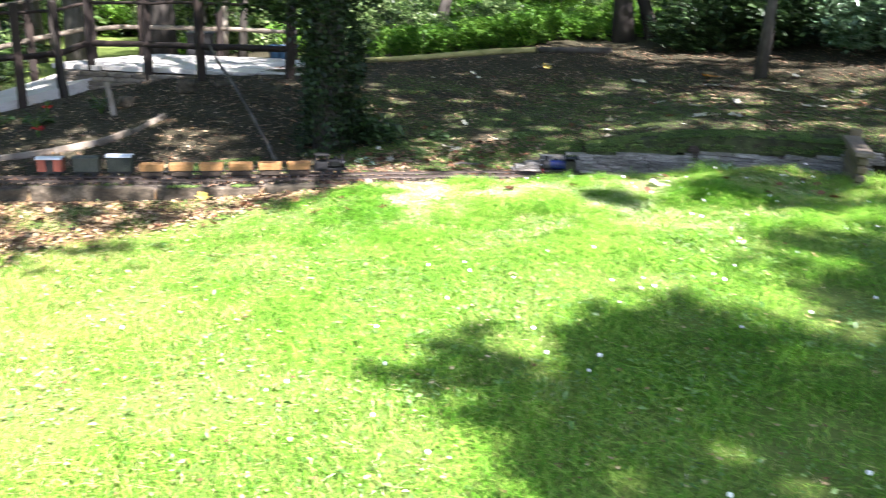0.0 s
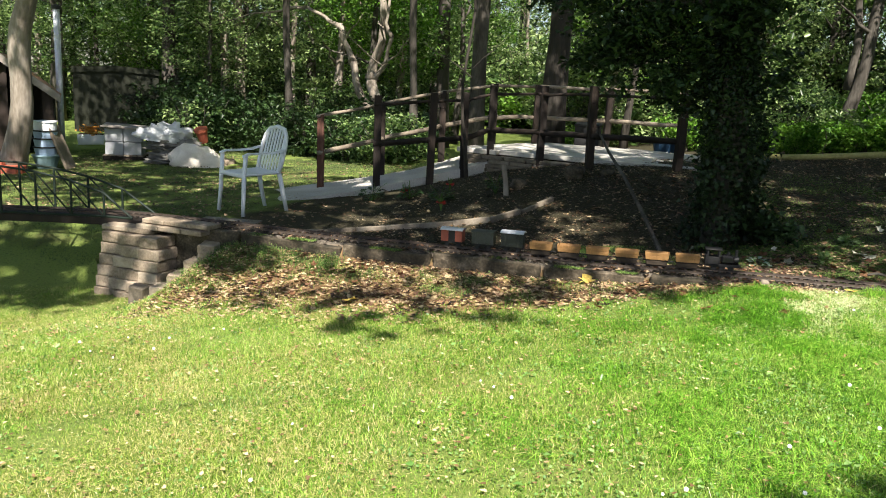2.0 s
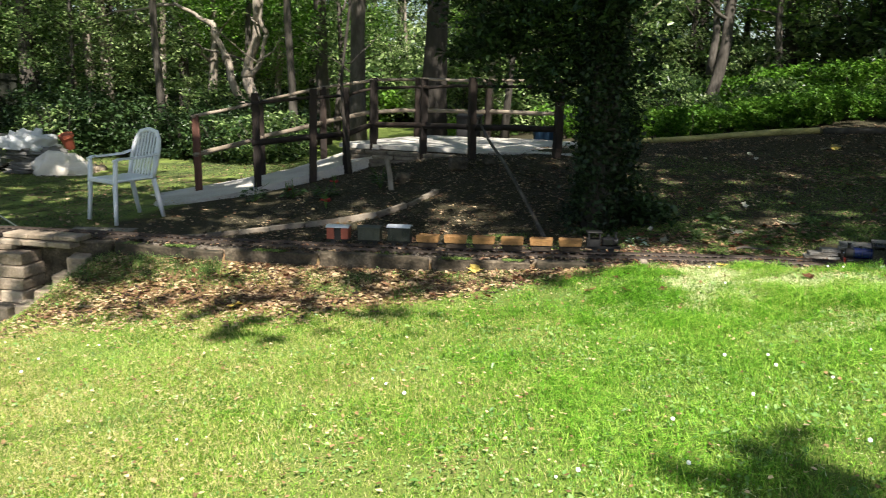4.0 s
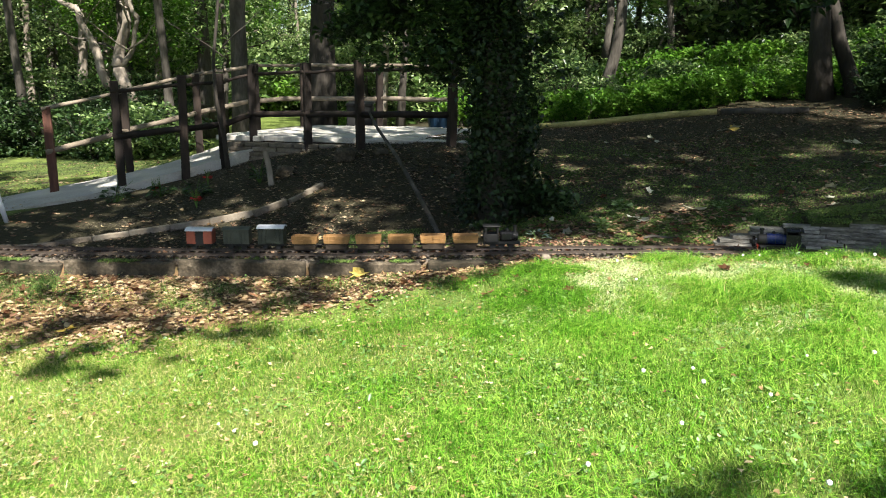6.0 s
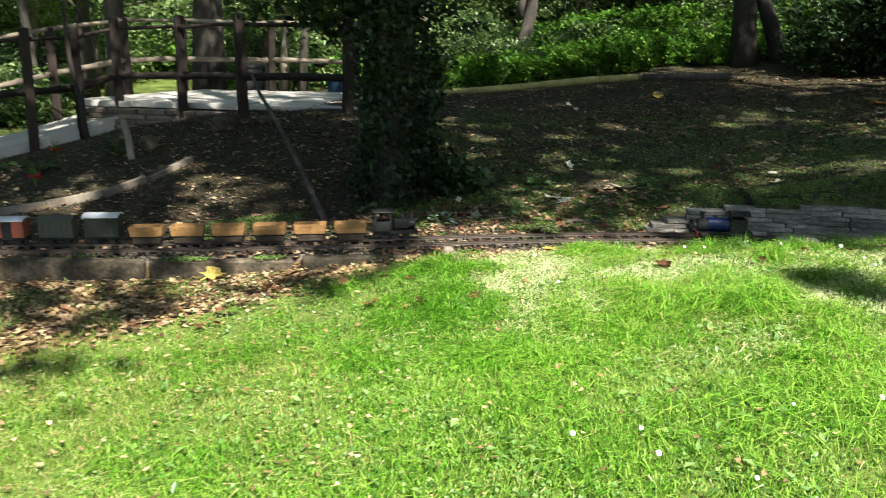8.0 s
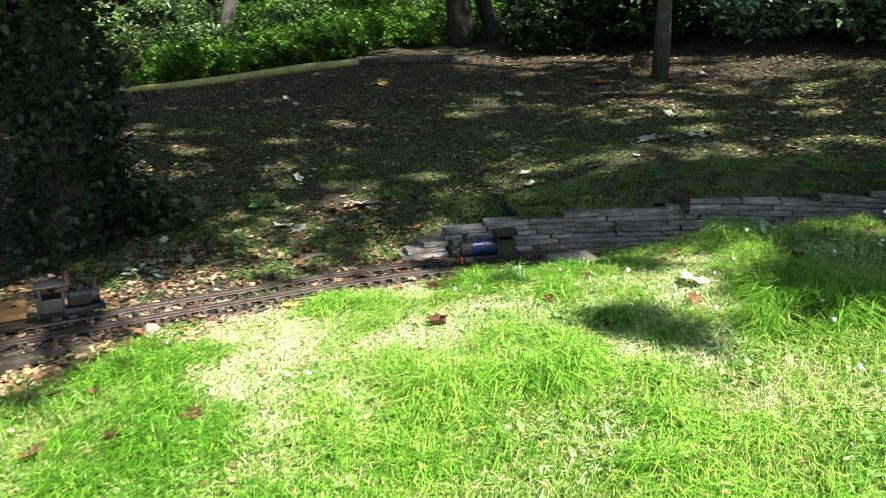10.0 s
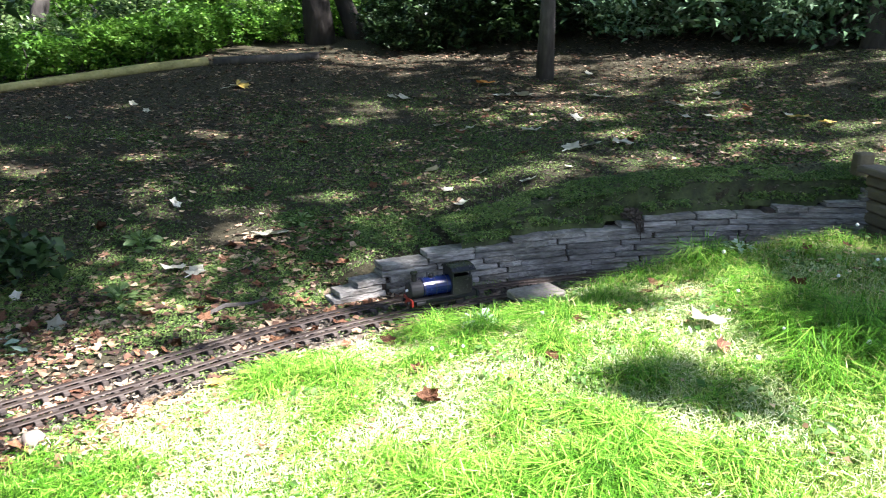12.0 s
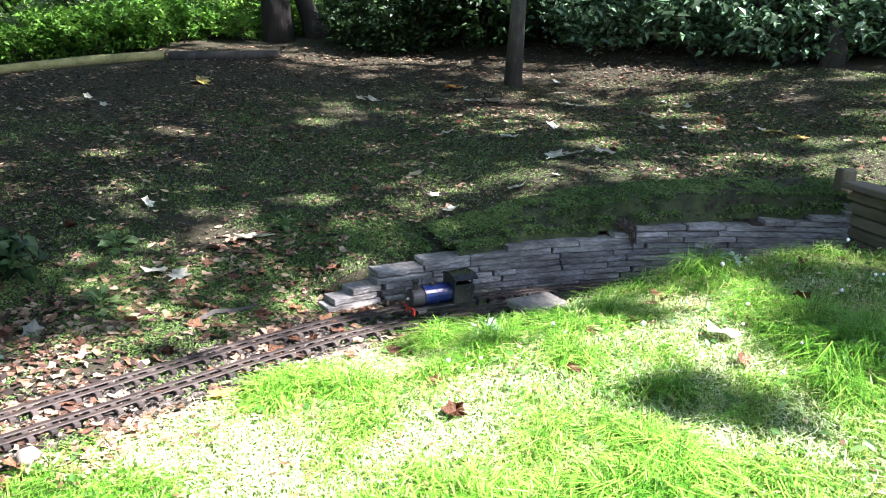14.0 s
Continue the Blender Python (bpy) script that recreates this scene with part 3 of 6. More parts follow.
def make_wall():
    """The low retaining wall of thin courses behind the tracks, its top stepping up to the timber box."""
    wall = thing("wall_retaining", Matrix(), "low retaining wall of thin weathered grey stone courses", "wall", kind="structure")
    shapes = []
    for k in range(14):
        bm = one_box((0.24, 0.09, COURSE - 0.0026), bevel=0.0022)
        bmesh.ops.subdivide_edges(bm, edges=[e for e in bm.edges if e.calc_length() > 0.1], cuts=9, use_grid_fill=True)
        for v in bm.verts:
            q = Vector((v.co.x * 26 + k * 3.7, v.co.y * 12, v.co.z * 70 + k))
            v.co += Vector((noise.noise(q) * 0.002, noise.noise(q + Vector((9, 0, 0))) * 0.006, noise.noise(q + Vector((0, 9, 0))) * 0.0024))
        mesh = bpy.data.meshes.new("stone")
        bm.to_mesh(mesh), bm.free()
        mesh.materials.append(M["wall_stone"])
        shapes.append(mesh)
    course, z = 0, 0.325
    while z < 0.74:
        out = rng.uniform(-0.0045, 0.0045)
        x = 0.40 + (course % 2) * 0.07
        while x < 2.68:
            long = rng.uniform(0.09, 0.24)
            if x < 0.9:
                starts = [a for a, top in WALL_TOPS if top >= z + COURSE * 0.75]
                x = max(x, starts[0] + rng.uniform(-0.012, 0.012)) if starts else x
            rise = 0.012 * (x - 0.5)
            if z + rise + COURSE * 0.8 < wall_top(x + long * 0.5):
                p, a, way = along(min(x + long / 2, 2.64), 0.292 + course * 0.002 + out + rng.uniform(-0.0012, 0.0012))
                ob = part("stone", shapes[int(rng.integers(14))], None, wall)
                ob.matrix_world = Matrix.LocRotScale((p.x, p.y, z + rise + rng.uniform(-0.0006, 0.0006)), Euler((0, radians(-0.7), radians(a))), (1.07 * long / 0.243 / math.cos(radians(a)), 1, 1))
            x += long
        z, course = z + COURSE, course + 1
    bm = bmesh.new()
    secs = []
    for x in np.linspace(0.62, 2.7, 60):
        p, a, way = along(float(x), 0.262)
        n = Vector((-way.y, way.x, 0))
        top = min(wall_top(float(x) - 0.06), wall_top(float(x)), wall_top(float(x) + 0.06)) - 0.03
        lean = (top - 0.33) / COURSE * 0.002
        secs.append([Vector((p.x, p.y, 0.28)), Vector((p.x, p.y, 0.28)) + n * 0.12, Vector((p.x, p.y, top)) + n * 0.12, Vector((p.x, p.y, top)) + n * lean])
    part("core", loft(bm, secs), "soil_dark", wall, "dark packed joints between the courses")


make_wall()


def mat_point(x, u):
    """A place on the moss that hangs over the wall's top: u from 0 at its ragged lip to 1 on the bank."""
    hang = 0.5 + 0.5 * math.sin(x * 5.1) * math.cos(x * 2.3 + 1) + 0.55 * noise.noise(Vector((x * 7, 0, 3)))
    lip = 0.345 - 0.085 * min(max(hang, 0), 1)
    off = lip + (0.62 - lip) * u
    p, a, way = along(x, off)
    back = float(ground(p.x, p.y))
    z = wall_top(x) + 0.004 + (back - wall_top(x)) * float(step(0.1, 1, u)) + 0.028 * (1 - u) * math.sin(math.pi * min(1, u * 3.2)) + 0.010 * noise.noise(Vector((x * 14, u * 6, 1)))
    z = max(z, back + 0.026 - 0.06 * (u < 0.2))
    if u == 0:
        z -= 0.024 + 0.03 * max(0, noise.noise(Vector((x * 9, 5, 2))))
    return Vector((p.x, p.y, z))


def moss_mat():
    xs, us = np.linspace(0.98, 2.62, 130), np.array([0, 0.06, 0.14, 0.24, 0.36, 0.5, 0.65, 0.8, 1.0])
    v = np.array([mat_point(float(x), float(u)) for x in xs for u in us])
    i = np.arange(len(v)).reshape(len(xs), len(us))
    quads = np.stack([i[:-1, :-1], i[1:, :-1], i[1:, 1:], i[:-1, 1:]], -1).reshape(-1, 4)
    tagged(part("moss_mat", mesh_of("moss_mat", v, quads), "moss_mat", smooth=True), "ragged mat of moss and roots hanging over the wall", "moss", kind="stuff")


moss_mat()


def make_timber_box():
    """The timber-sided tunnel mouth at the wall's end: rounded boards below a capping board."""
    box_ob = thing("timber_retainer", Matrix(), "weathered timber-boarded retaining side with a capping board", "retaining wall", kind="structure")
    a, b = Vector((2.70, 5.70, 0)), Vector((2.46, 5.0, 0))
    way = (b - a).normalized()
    ang = math.degrees(math.atan2(way.y, way.x))
    long = (b - a).length
    mid = (a + b) / 2
    for k in range(5):
        part("board", rough_block((long, 0.06, 0.052), k, 0.012, 0.004), "sleeper_oak", box_ob).matrix_world = pose(mid.x + 0.03, mid.y, 0.50 + k * 0.054, 0, 0, ang)
    part("cap", rough_block((long + 0.06, 0.11, 0.03), 8, 0.006, 0.003), "timber_grey", box_ob, "grey weathered capping board").matrix_world = pose(mid.x + 0.03, mid.y, 0.772, 0, 0, ang)
    part("post", rough_block((0.06, 0.08, 0.42), 11, 0.008, 0.004), "sleeper_oak", box_ob).matrix_world = pose(2.80, 5.80, 0.42, 0, 0, ang)
    for k in range(3):
        part("footing", rough_block((0.12, 0.09, 0.07), 20 + k, 0.012, 0.006), "sleeper_oak", box_ob).matrix_world = pose(2.68 - 0.01 * k, 5.60, 0.30 + k * 0.068, 0, 0, ang + 4 * k)


make_timber_box()


# ---- the ramp, the deck and the fences ----
def make_path():
    """A pale concrete ramp that climbs to the terrace; one slab with thickness."""
    near = [(-6.1, 7.3), (-5.35, 7.95), (-4.75, 8.6), (-4.35, 9.15), (-4.15, 9.55)]
    far = [(-6.75, 8.0), (-6.0, 8.75), (-5.35, 9.35), (-5.0, 9.95), (-4.85, 10.5)]
    zs = (0.10, 0.24, 0.42, 0.56, 0.66)
    bm = bmesh.new()
    secs = []
    for u in np.linspace(0, 1, 17):
        q = u * 4
        i = min(int(q), 3)
        f = q - i
        a = Vector(near[i]).lerp(Vector(near[i + 1]), f)
        b = Vector(far[i]).lerp(Vector(far[i + 1]), f)
        z = zs[i] + (zs[i + 1] - zs[i]) * f
        secs.append([(a.x, a.y, z - 0.25), (b.x, b.y, z - 0.25), (b.x, b.y, z + 0.012 * math.sin(u * 9)), (a.x, a.y, z)])
    loft(bm, secs)
    tagged(part("path", bm, "path"), "pale concrete path ramping up to a terrace", "path", kind="structure")


make_path()


def make_terrace():
    """Paved terrace on layered stone edging."""
    t = thing("terrace", Matrix(), "paved terrace of pale slabs on layered stone edging", "terrace", kind="structure")
    k = 0
    for i in range(5):
        for j in range(4):
            x, y = -4.45 + i * 0.62 + 0.12 * j, 9.75 + j * 0.56 - 0.05 * i
            part("slab", rough_block((0.60, 0.54, 0.06), k, 0.006, 0.004, 1), "path", t).matrix_world = pose(x, y, 0.685 + 0.004 * ((i + j) % 3), 0, 0, -8)
            k += 1
    for c in range(5):
        for i in range(9):
            x = -4.5 + i * 0.31 + 0.1 * (c % 2)
            part("edge_stone", rough_block((0.30, 0.16, 0.048), 40 + i + c * 9, 0.008, 0.006, 1), "stone_dark", t).matrix_world = pose(x, 9.44 - 0.045 * i * 0.62 + 0.0 * c - 0.015 * (4 - c), 0.43 + c * 0.05, 0, 0, -6 + rng.uniform(-2, 2))
    part("fill", one_box((3.0, 2.2, 0.6), pose(-3.15, 10.55, 0.08, 0, 0, -8)), "soil_dark", t)


make_terrace()


def make_fence(name, posts, rails, label):
    """Posts (x, y, foot, top, timber coloured as lit or shaded) and rails by their heights below the post tops."""
    f = thing(name, Matrix(), label, "fence")
    for k, (x, y, z0, z1, mat) in enumerate(posts):
        bm = rough_block((0.085, 0.075, z1 - z0 + 0.15), k, 0.006, 0.006, 3)
        part("post", bm, mat, f).matrix_world = pose(x, y, z0 - 0.15, rng.uniform(-1.5, 1.5), rng.uniform(-1.2, 1.2), 35 + rng.uniform(-8, 8))
    for drop, thick, mat in rails:
        for a, b in zip(posts, posts[1:]):
            p, q = Vector((a[0], a[1], a[3] - drop)), Vector((b[0], b[1], b[3] - drop))
            way = (q - p).normalized()
            p, q = p - way * 0.06, q + way * 0.06
            pts = [p.lerp(q, u) + Vector((noise.noise(p * 2 + Vector((u * 2, 0, 0))), 0, noise.noise(q + Vector((0, u * 2, 0))))) * 0.018 for u in np.linspace(0, 1, 6)]
            part("rail", one_tube(pts, [thick * (1 + 0.15 * math.sin(3 * i)) for i in range(6)], 8, 0.25), mat, f, smooth=True)
    return f


# D has the posts' shade in its colour, R the sun on one post
D, R = "timber_dark", "timber_red"
make_fence("ranch_fence", [(-5.17, 8.22, 0.12, 1.36, D), (-4.68, 8.62, 0.34, 1.42, D), (-4.45, 9.05, 0.44, 1.44, D), (-4.30, 9.5, 0.5, 1.54, D), (-3.56, 9.3, 0.6, 1.56, D), (-2.86, 9.02, 0.66, 1.58, D), (-1.9, 9.1, 0.66, 1.58, D)],
           [(0.10, 0.018, "timber_dark"), (0.55, 0.034, "timber_dark")], "weathered post and rail fence beside the ramp, coloured dark for shade")
make_fence("ranch_fence", [(-6.02, 8.28, 0.16, 1.09, R), (-5.62, 9.05, 0.3, 1.27, D), (-5.12, 9.75, 0.45, 1.44, D), (-4.76, 10.6, 0.62, 1.57, D), (-4.35, 11.15, 0.66, 1.58, D), (-3.43, 11.6, 0.68, 1.58, D), (-2.4, 11.7, 0.7, 1.58, D)],
           # these rails take the paler timber, as if sunlit
           [(0.02, 0.021, "timber_grey"), (0.46, 0.030, "timber_grey")], "weathered post and rail fence behind the ramp, one post coloured as sunlit")


# ---- trees and undergrowth ----
def clumps(centres, radius, per, flat=0.6):
    """Leaf places: small clouds round each centre."""
    centres = np.asarray(centres, float)
    r = np.asarray(radius, float) * np.ones(len(centres))
    out = np.repeat(centres, per, 0) + rng.normal(size=(len(centres) * per, 3)) * np.repeat(r, per)[:, None] * [0.55, 0.55, 0.55 * flat]
    return out


def in_ball(n, size, centre=(0, 0, 0), shell=0.35):
    """Centres spread through an uneven ellipsoid, mostly near its surface."""
    d = rng.normal(size=(n, 3))
    d /= np.linalg.norm(d, axis=1)[:, None]
    return d * (rng.uniform(shell, 1, n) ** 0.6)[:, None] * np.asarray(size) + np.asarray(centre)


def stem_points(p, q, bend=0.1, n=7, seed=0.0):
    p, q = Vector(p), Vector(q)
    long = (q - p).length
    return [p.lerp(q, u) + Vector((noise.noise(Vector((u * 2.3, seed, 1))), noise.noise(Vector((u * 2.3, seed, 5))), 0)) * bend * long * math.sin(math.pi * min(1, u * 1.05)) ** 0.7 for u in np.linspace(0, 1, n)]


def trunk_mesh(stems, limbs=()):
    """Stems: (foot, top, foot radius, top radius, bend, seed); each foot flares."""
    bm = bmesh.new()
    for foot, top, r0, r1, bend, seed in stems:
        pts = stem_points(foot, top, bend, 10, seed)
        rad = [(r0 + (r1 - r0) * i / 9) * (1.45 if i == 0 else 1.12 if i == 1 else 1) for i in range(10)]
        tube(bm, pts, rad, 12, 0.25)
    for foot, top, r0, r1, bend, seed in limbs:
        pts = stem_points(foot, top, bend, 7, seed)
        tube(bm, pts, [r0 + (r1 - r0) * i / 6 for i in range(7)], 7, 0.2)
    return bm


def tree(x, y, label, stems, limbs, crown, leaf, bark="bark", leaves="foliage", name="tree", group="", extra=None):
    """A tree at a place of the ground: trunk with its limbs, and a crown of single leaves."""
    p = at_ground(x, y, -0.06)
    t = thing(name, Matrix.Translation(p), label, "tree", group)
    part("trunk", trunk_mesh(stems, limbs), bark, t, smooth=True)
    if crown is not None:
        part("crown", leaf_mesh("crown", crown, leaf), leaves, t)
    if extra:
        extra(t)
    return t


def random_limbs(n, z0, z1, reach, r, lean=(0, 0)):
    out = []
    for k in range(n):
        z = rng.uniform(z0, z1)
        a = rng.uniform(0, 6.28)
        out.append(((lean[0] * z, lean[1] * z, z), (lean[0] * z + math.cos(a) * reach * rng.uniform(0.6, 1), lean[1] * z + math.sin(a) * reach * rng.uniform(0.6, 1), z + reach * rng.uniform(0.1, 0.8)), r, r * 0.25, 0.15, rng.uniform(0, 99)))
    return out


# the ivy-clad tree beside the tracks
def ivy_tree():
    p = at_ground(-1.08, 6.98, -0.05)
    t = thing("ivy_tree", Matrix.Translation(p), "broad tree trunk thickly clad in dark ivy with hanging boughs", "tree")
    stems = [((0, 0, 0), (-0.12, 0.1, 7.5), 0.12, 0.1, 0.02, 3.0)]
    limbs = [((0, 0, 1.9), (-1.15, 0.3, 2.0), 0.05, 0.012, 0.2, 1), ((0, 0, 2.2), (1.6, -0.2, 2.1), 0.05, 0.012, 0.2, 2), ((0, 0, 2.6), (0.6, 1.5, 2.9), 0.05, 0.012, 0.2, 3),
             ((0, 0, 2.4), (-0.8, -0.7, 2.6), 0.045, 0.012, 0.2, 4), ((0, 0, 3.2), (1.2, 1.0, 4.4), 0.06, 0.015, 0.2, 5), ((0, 0, 3.6), (-1.4, 0.8, 4.8), 0.06, 0.015, 0.2, 6)]
    part("trunk", trunk_mesh(stems, limbs), "bark", t, smooth=True)
    n = 17000
    z = rng.uniform(0, 1, n) ** 0.9 * 3.4
    a = rng.uniform(0, 6.28, n)
    swell = 0.125 + 0.04 * np.sin(z * 2.1 + 1) + 0.05 * np.sin(a * 3 + z * 2) + 0.035 * np.sin(a * 2 - z * 5) + 0.13 * np.exp(-z / 0.22)
    r = swell + np.abs(rng.normal(size=n)) * 0.065
    ivy = np.stack([np.cos(a) * r - 0.016 * z, np.sin(a) * r, z], 1)
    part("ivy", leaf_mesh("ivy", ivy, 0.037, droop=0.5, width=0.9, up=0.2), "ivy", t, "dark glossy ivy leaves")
    hang = np.concatenate([
        clumps(in_ball(50, (0.5, 0.4, 0.45), (-0.72, 0.15, 1.70), 0.1), 0.15, 44),
        clumps(in_ball(26, (0.3, 0.3, 0.5), (-0.34, 0.05, 1.45), 0.1), 0.14, 40),
        clumps(in_ball(22, (0.42, 0.3, 0.22), (-1.15, 0.2, 1.5), 0.1), 0.12, 36),
        clumps(in_ball(54, (0.75, 0.5, 0.42), (-1.25, 0.4, 2.15), 0.1), 0.18, 40),
        clumps(in_ball(14, (0.45, 0.4, 0.35), (0.55, 0.0, 2.35), 0.1), 0.15, 36),
        clumps(in_ball(30, (0.8, 0.7, 0.5), (-0.2, 0.2, 2.3), 0.1), 0.18, 40),
        clumps(in_ball(12, (0.5, 0.5, 0.22), (1.5, -0.3, 2.1), 0.1), 0.13, 30),
        clumps(in_ball(13, (0.55, 0.5, 0.2), (2.3, 0.1, 1.95), 0.1), 0.14, 26),
        clumps(in_ball(9, (0.2, 0.2, 0.4), (0.28, 0.1, 1.3), 0.1), 0.10, 26),
        clumps(in_ball(12, (0.4, 0.3, 0.18), (-0.62, 0.1, 1.22), 0.1), 0.11, 30),
        clumps(in_ball(26, (0.3, 0.3, 0.5), (0.0, -0.15, 1.85), 0.1), 0.15, 40),
        clumps(in_ball(9, (0.55, 0.35, 0.14), (2.2, -0.2, 1.66), 0.1), 0.13, 26),
        clumps(in_ball(9, (0.4, 0.3, 0.12), (2.75, 0.0, 1.75), 0.1), 0.13, 26),
        clumps(in_ball(14, (0.26, 0.2, 0.16), (0.30, -0.1, 0.16), 0.1), 0.11, 34)])
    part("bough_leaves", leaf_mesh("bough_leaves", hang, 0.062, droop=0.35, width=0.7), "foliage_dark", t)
    high = clumps(in_ball(80, (2.3, 2.2, 1.3), (0, 0, 5.6)), 0.35, 34)
    # further crown lobes, unseen, added to shade the trunks behind the terrace
    high = np.concatenate([high, clumps(in_ball(70, (2.2, 1.9, 1.0), (-1.4, 1.0, 6.9)), 0.38, 34), clumps(in_ball(100, (2.3, 1.2, 0.6), (-1.9, 2.4, 6.9), 0.0), 0.36, 36)])
    part("crown", leaf_mesh("crown", high, 0.13), "foliage", t)


ivy_tree()

# single trees that stand out
tree(-6.24, 13.2, "tall straight tree with grey-brown bark behind the fence", [((0, 0, 0), (0.1, 0, 9), 0.135, 0.10, 0.02, 1.0)], random_limbs(6, 4, 8, 2.0, 0.06), clumps(in_ball(80, (2.6, 2.4, 1.6), (0, 0, 7.4)), 0.4, 34), 0.14, "bark")
tree(-4.62, 12.6, "thick tree trunk behind the terrace, bark coloured dark for shade", [((0, 0, 0), (0.1, 0.1, 9), 0.19, 0.145, 0.02, 2.0)], random_limbs(6, 4, 8, 2.2, 0.08), clumps(in_ball(90, (2.8, 2.6, 1.6), (0.3, 0, 7.2)), 0.4, 34), 0.14, "bark_dark")
tree(-8.6, 13.8, "twisted pale-barked tree with several leaning stems", [((0.15, 0, 0), (-0.3, 0.1, 1.6), 0.13, 0.1, 0.16, 4.3), ((-0.3, 0.1, 1.55), (-0.1, 0.2, 2.6), 0.095, 0.07, 0.2, 5.0), ((-0.1, 0.2, 2.55), (-0.6, 0.3, 4.6), 0.07, 0.04, 0.15, 7.0),
                                                                     ((0.0, 0.05, 0), (-0.75, 0.1, 1.9), 0.1, 0.07, 0.10, 6.4), ((-0.75, 0.1, 1.85), (-1.1, 0.15, 2.6), 0.065, 0.045, 0.2, 8.2), ((-1.1, 0.15, 2.55), (-2.0, 0.2, 2.95), 0.042, 0.03, 0.2, 8.7), ((-2.0, 0.2, 2.93), (-3.6, 0.3, 2.8), 0.03, 0.015, 0.2, 10.7),
                                                                     ((-0.25, 0.1, 1.2), (0.15, 0.1, 2.4), 0.055, 0.035, 0.2, 9.0), ((0.15, 0.1, 2.35), (0.0, 0.2, 3.6), 0.035, 0.02, 0.2, 9.6)],
     random_limbs(7, 1.8, 4, 1.1, 0.02), clumps(in_ball(70, (2.4, 1.6, 1.3), (-0.6, 0.5, 4.0)), 0.35, 34), 0.1, "bark_pale", "foliage_light")
for bx, by, r, tilt in ((-15.57, 17.0, 0.12, 0.1), (-14.98, 17.0, 0.15, -0.25), (-14.2, 18.2, 0.09, 0.3), (-19.5, 20.0, 0.11, 0.2)):
    tree(bx, by, "slender birch with pale bark in shade", [((0, 0, 0), (tilt, 0, 8), r, r * 0.6, 0.02, bx)], random_limbs(5, 2.5, 7, 1.3, 0.03), clumps(in_ball(50, (1.6, 1.6, 2.2), (tilt, 0, 6.2)), 0.35, 34), 0.1, "bark_pale", group="pale birches")
tree(-4.32, 8.9, "thin crooked sapling stem beside the fence", [((0, 0, 0), (-0.18, 0.05, 3.6), 0.021, 0.012, 0.05, 12.0)], random_limbs(8, 1.0, 3.2, 0.7, 0.008), clumps(in_ball(24, (0.7, 0.6, 0.6), (-0.2, 0, 2.9), 0.1), 0.16, 30), 0.07, "bark_dark", "foliage_light")
tree(-0.55, 15.3, "leaning grey-brown tree trunk at the wood's edge", [((0, 0, 0), (0.75, 0, 4.2), 0.11, 0.06, 0.05, 14.0), ((0.1, 0, 0.9), (0.05, 0.1, 4), 0.07, 0.04, 0.05, 15.0)], random_limbs(6, 1.8, 4, 1.5, 0.04, (0.18, 0)), clumps(in_ball(70, (2.2, 1.8, 1.4), (0.6, 0, 4.4)), 0.35, 34), 0.1, "bark", "foliage_light")
tree(2.33, 12.0, "forked tree with one leaning stem, bark coloured dark for shade", [((-0.05, 0, 0), (-0.3, 0.1, 6), 0.12, 0.09, 0.03, 17.0), ((0.42, 0, 0), (-0.35, 0.3, 2.3), 0.10, 0.06, 0.05, 18.0)], random_limbs(8, 2.2, 5, 2.0, 0.05), clumps(in_ball(90, (3.0, 2.6, 1.5), (0.2, 0, 5.6)), 0.4, 34), 0.13, "bark_dark")
tree(3.26, 9.1, "slim upright trunk at the edge of the shrubs", [((0, 0, 0), (0.05, 0.05, 7), 0.05, 0.035, 0.015, 20.0)], random_limbs(6, 3, 6.5, 1.6, 0.03), clumps(in_ball(36, (1.5, 1.3, 1.0), (0, 0.6, 6)), 0.4, 30), 0.12, "bark")
tree(5.25, 8.35, "group of slim brown stems among shrubs", [((0, 0, 0), (0.05, 0, 5), 0.06, 0.04, 0.03, 22.0), ((0.22, 0.1, 0), (0.3, 0.2, 5), 0.07, 0.05, 0.03, 23.0)], random_limbs(6, 2.5, 5, 1.5, 0.03), clumps(in_ball(26, (1.2, 1.2, 0.9), (0.4, 0.8, 5.2)), 0.4, 30), 0.12)
tree(5.15, 7.55, "leaning grey-brown trunk among shrubs", [((0, 0, 0), (0.5, 0.1, 5), 0.062, 0.05, 0.04, 25.0)], random_limbs(5, 2.5, 5, 1.5, 0.04), clumps(in_ball(26, (1.2, 1.2, 0.9), (0.8, 0.6, 5.4)), 0.4, 30), 0.12, "bark")
# pale bark carries the sunlight on this trunk; the second crown is added for shade
tree(-11.4, 7.9, "leaning furrowed tree trunk, sunlight put into its pale bark", [((0, 0, 0), (0.75, 0, 3.2), 0.17, 0.13, 0.03, 27.0), ((0.75, 0, 3.15), (1.0, 0.2, 7), 0.16, 0.1, 0.03, 28.0)], random_limbs(7, 4, 6, 2, 0.05, (0.22, 0)), np.concatenate([clumps(in_ball(60, (2.5, 2.2, 1.4), (0.9, 0, 6.8)), 0.4, 34), clumps(in_ball(90, (2.4, 2.4, 1.0), (-2.0, 2.2, 6.9), 0.0), 0.4, 34)]), 0.13, "bark_pale")


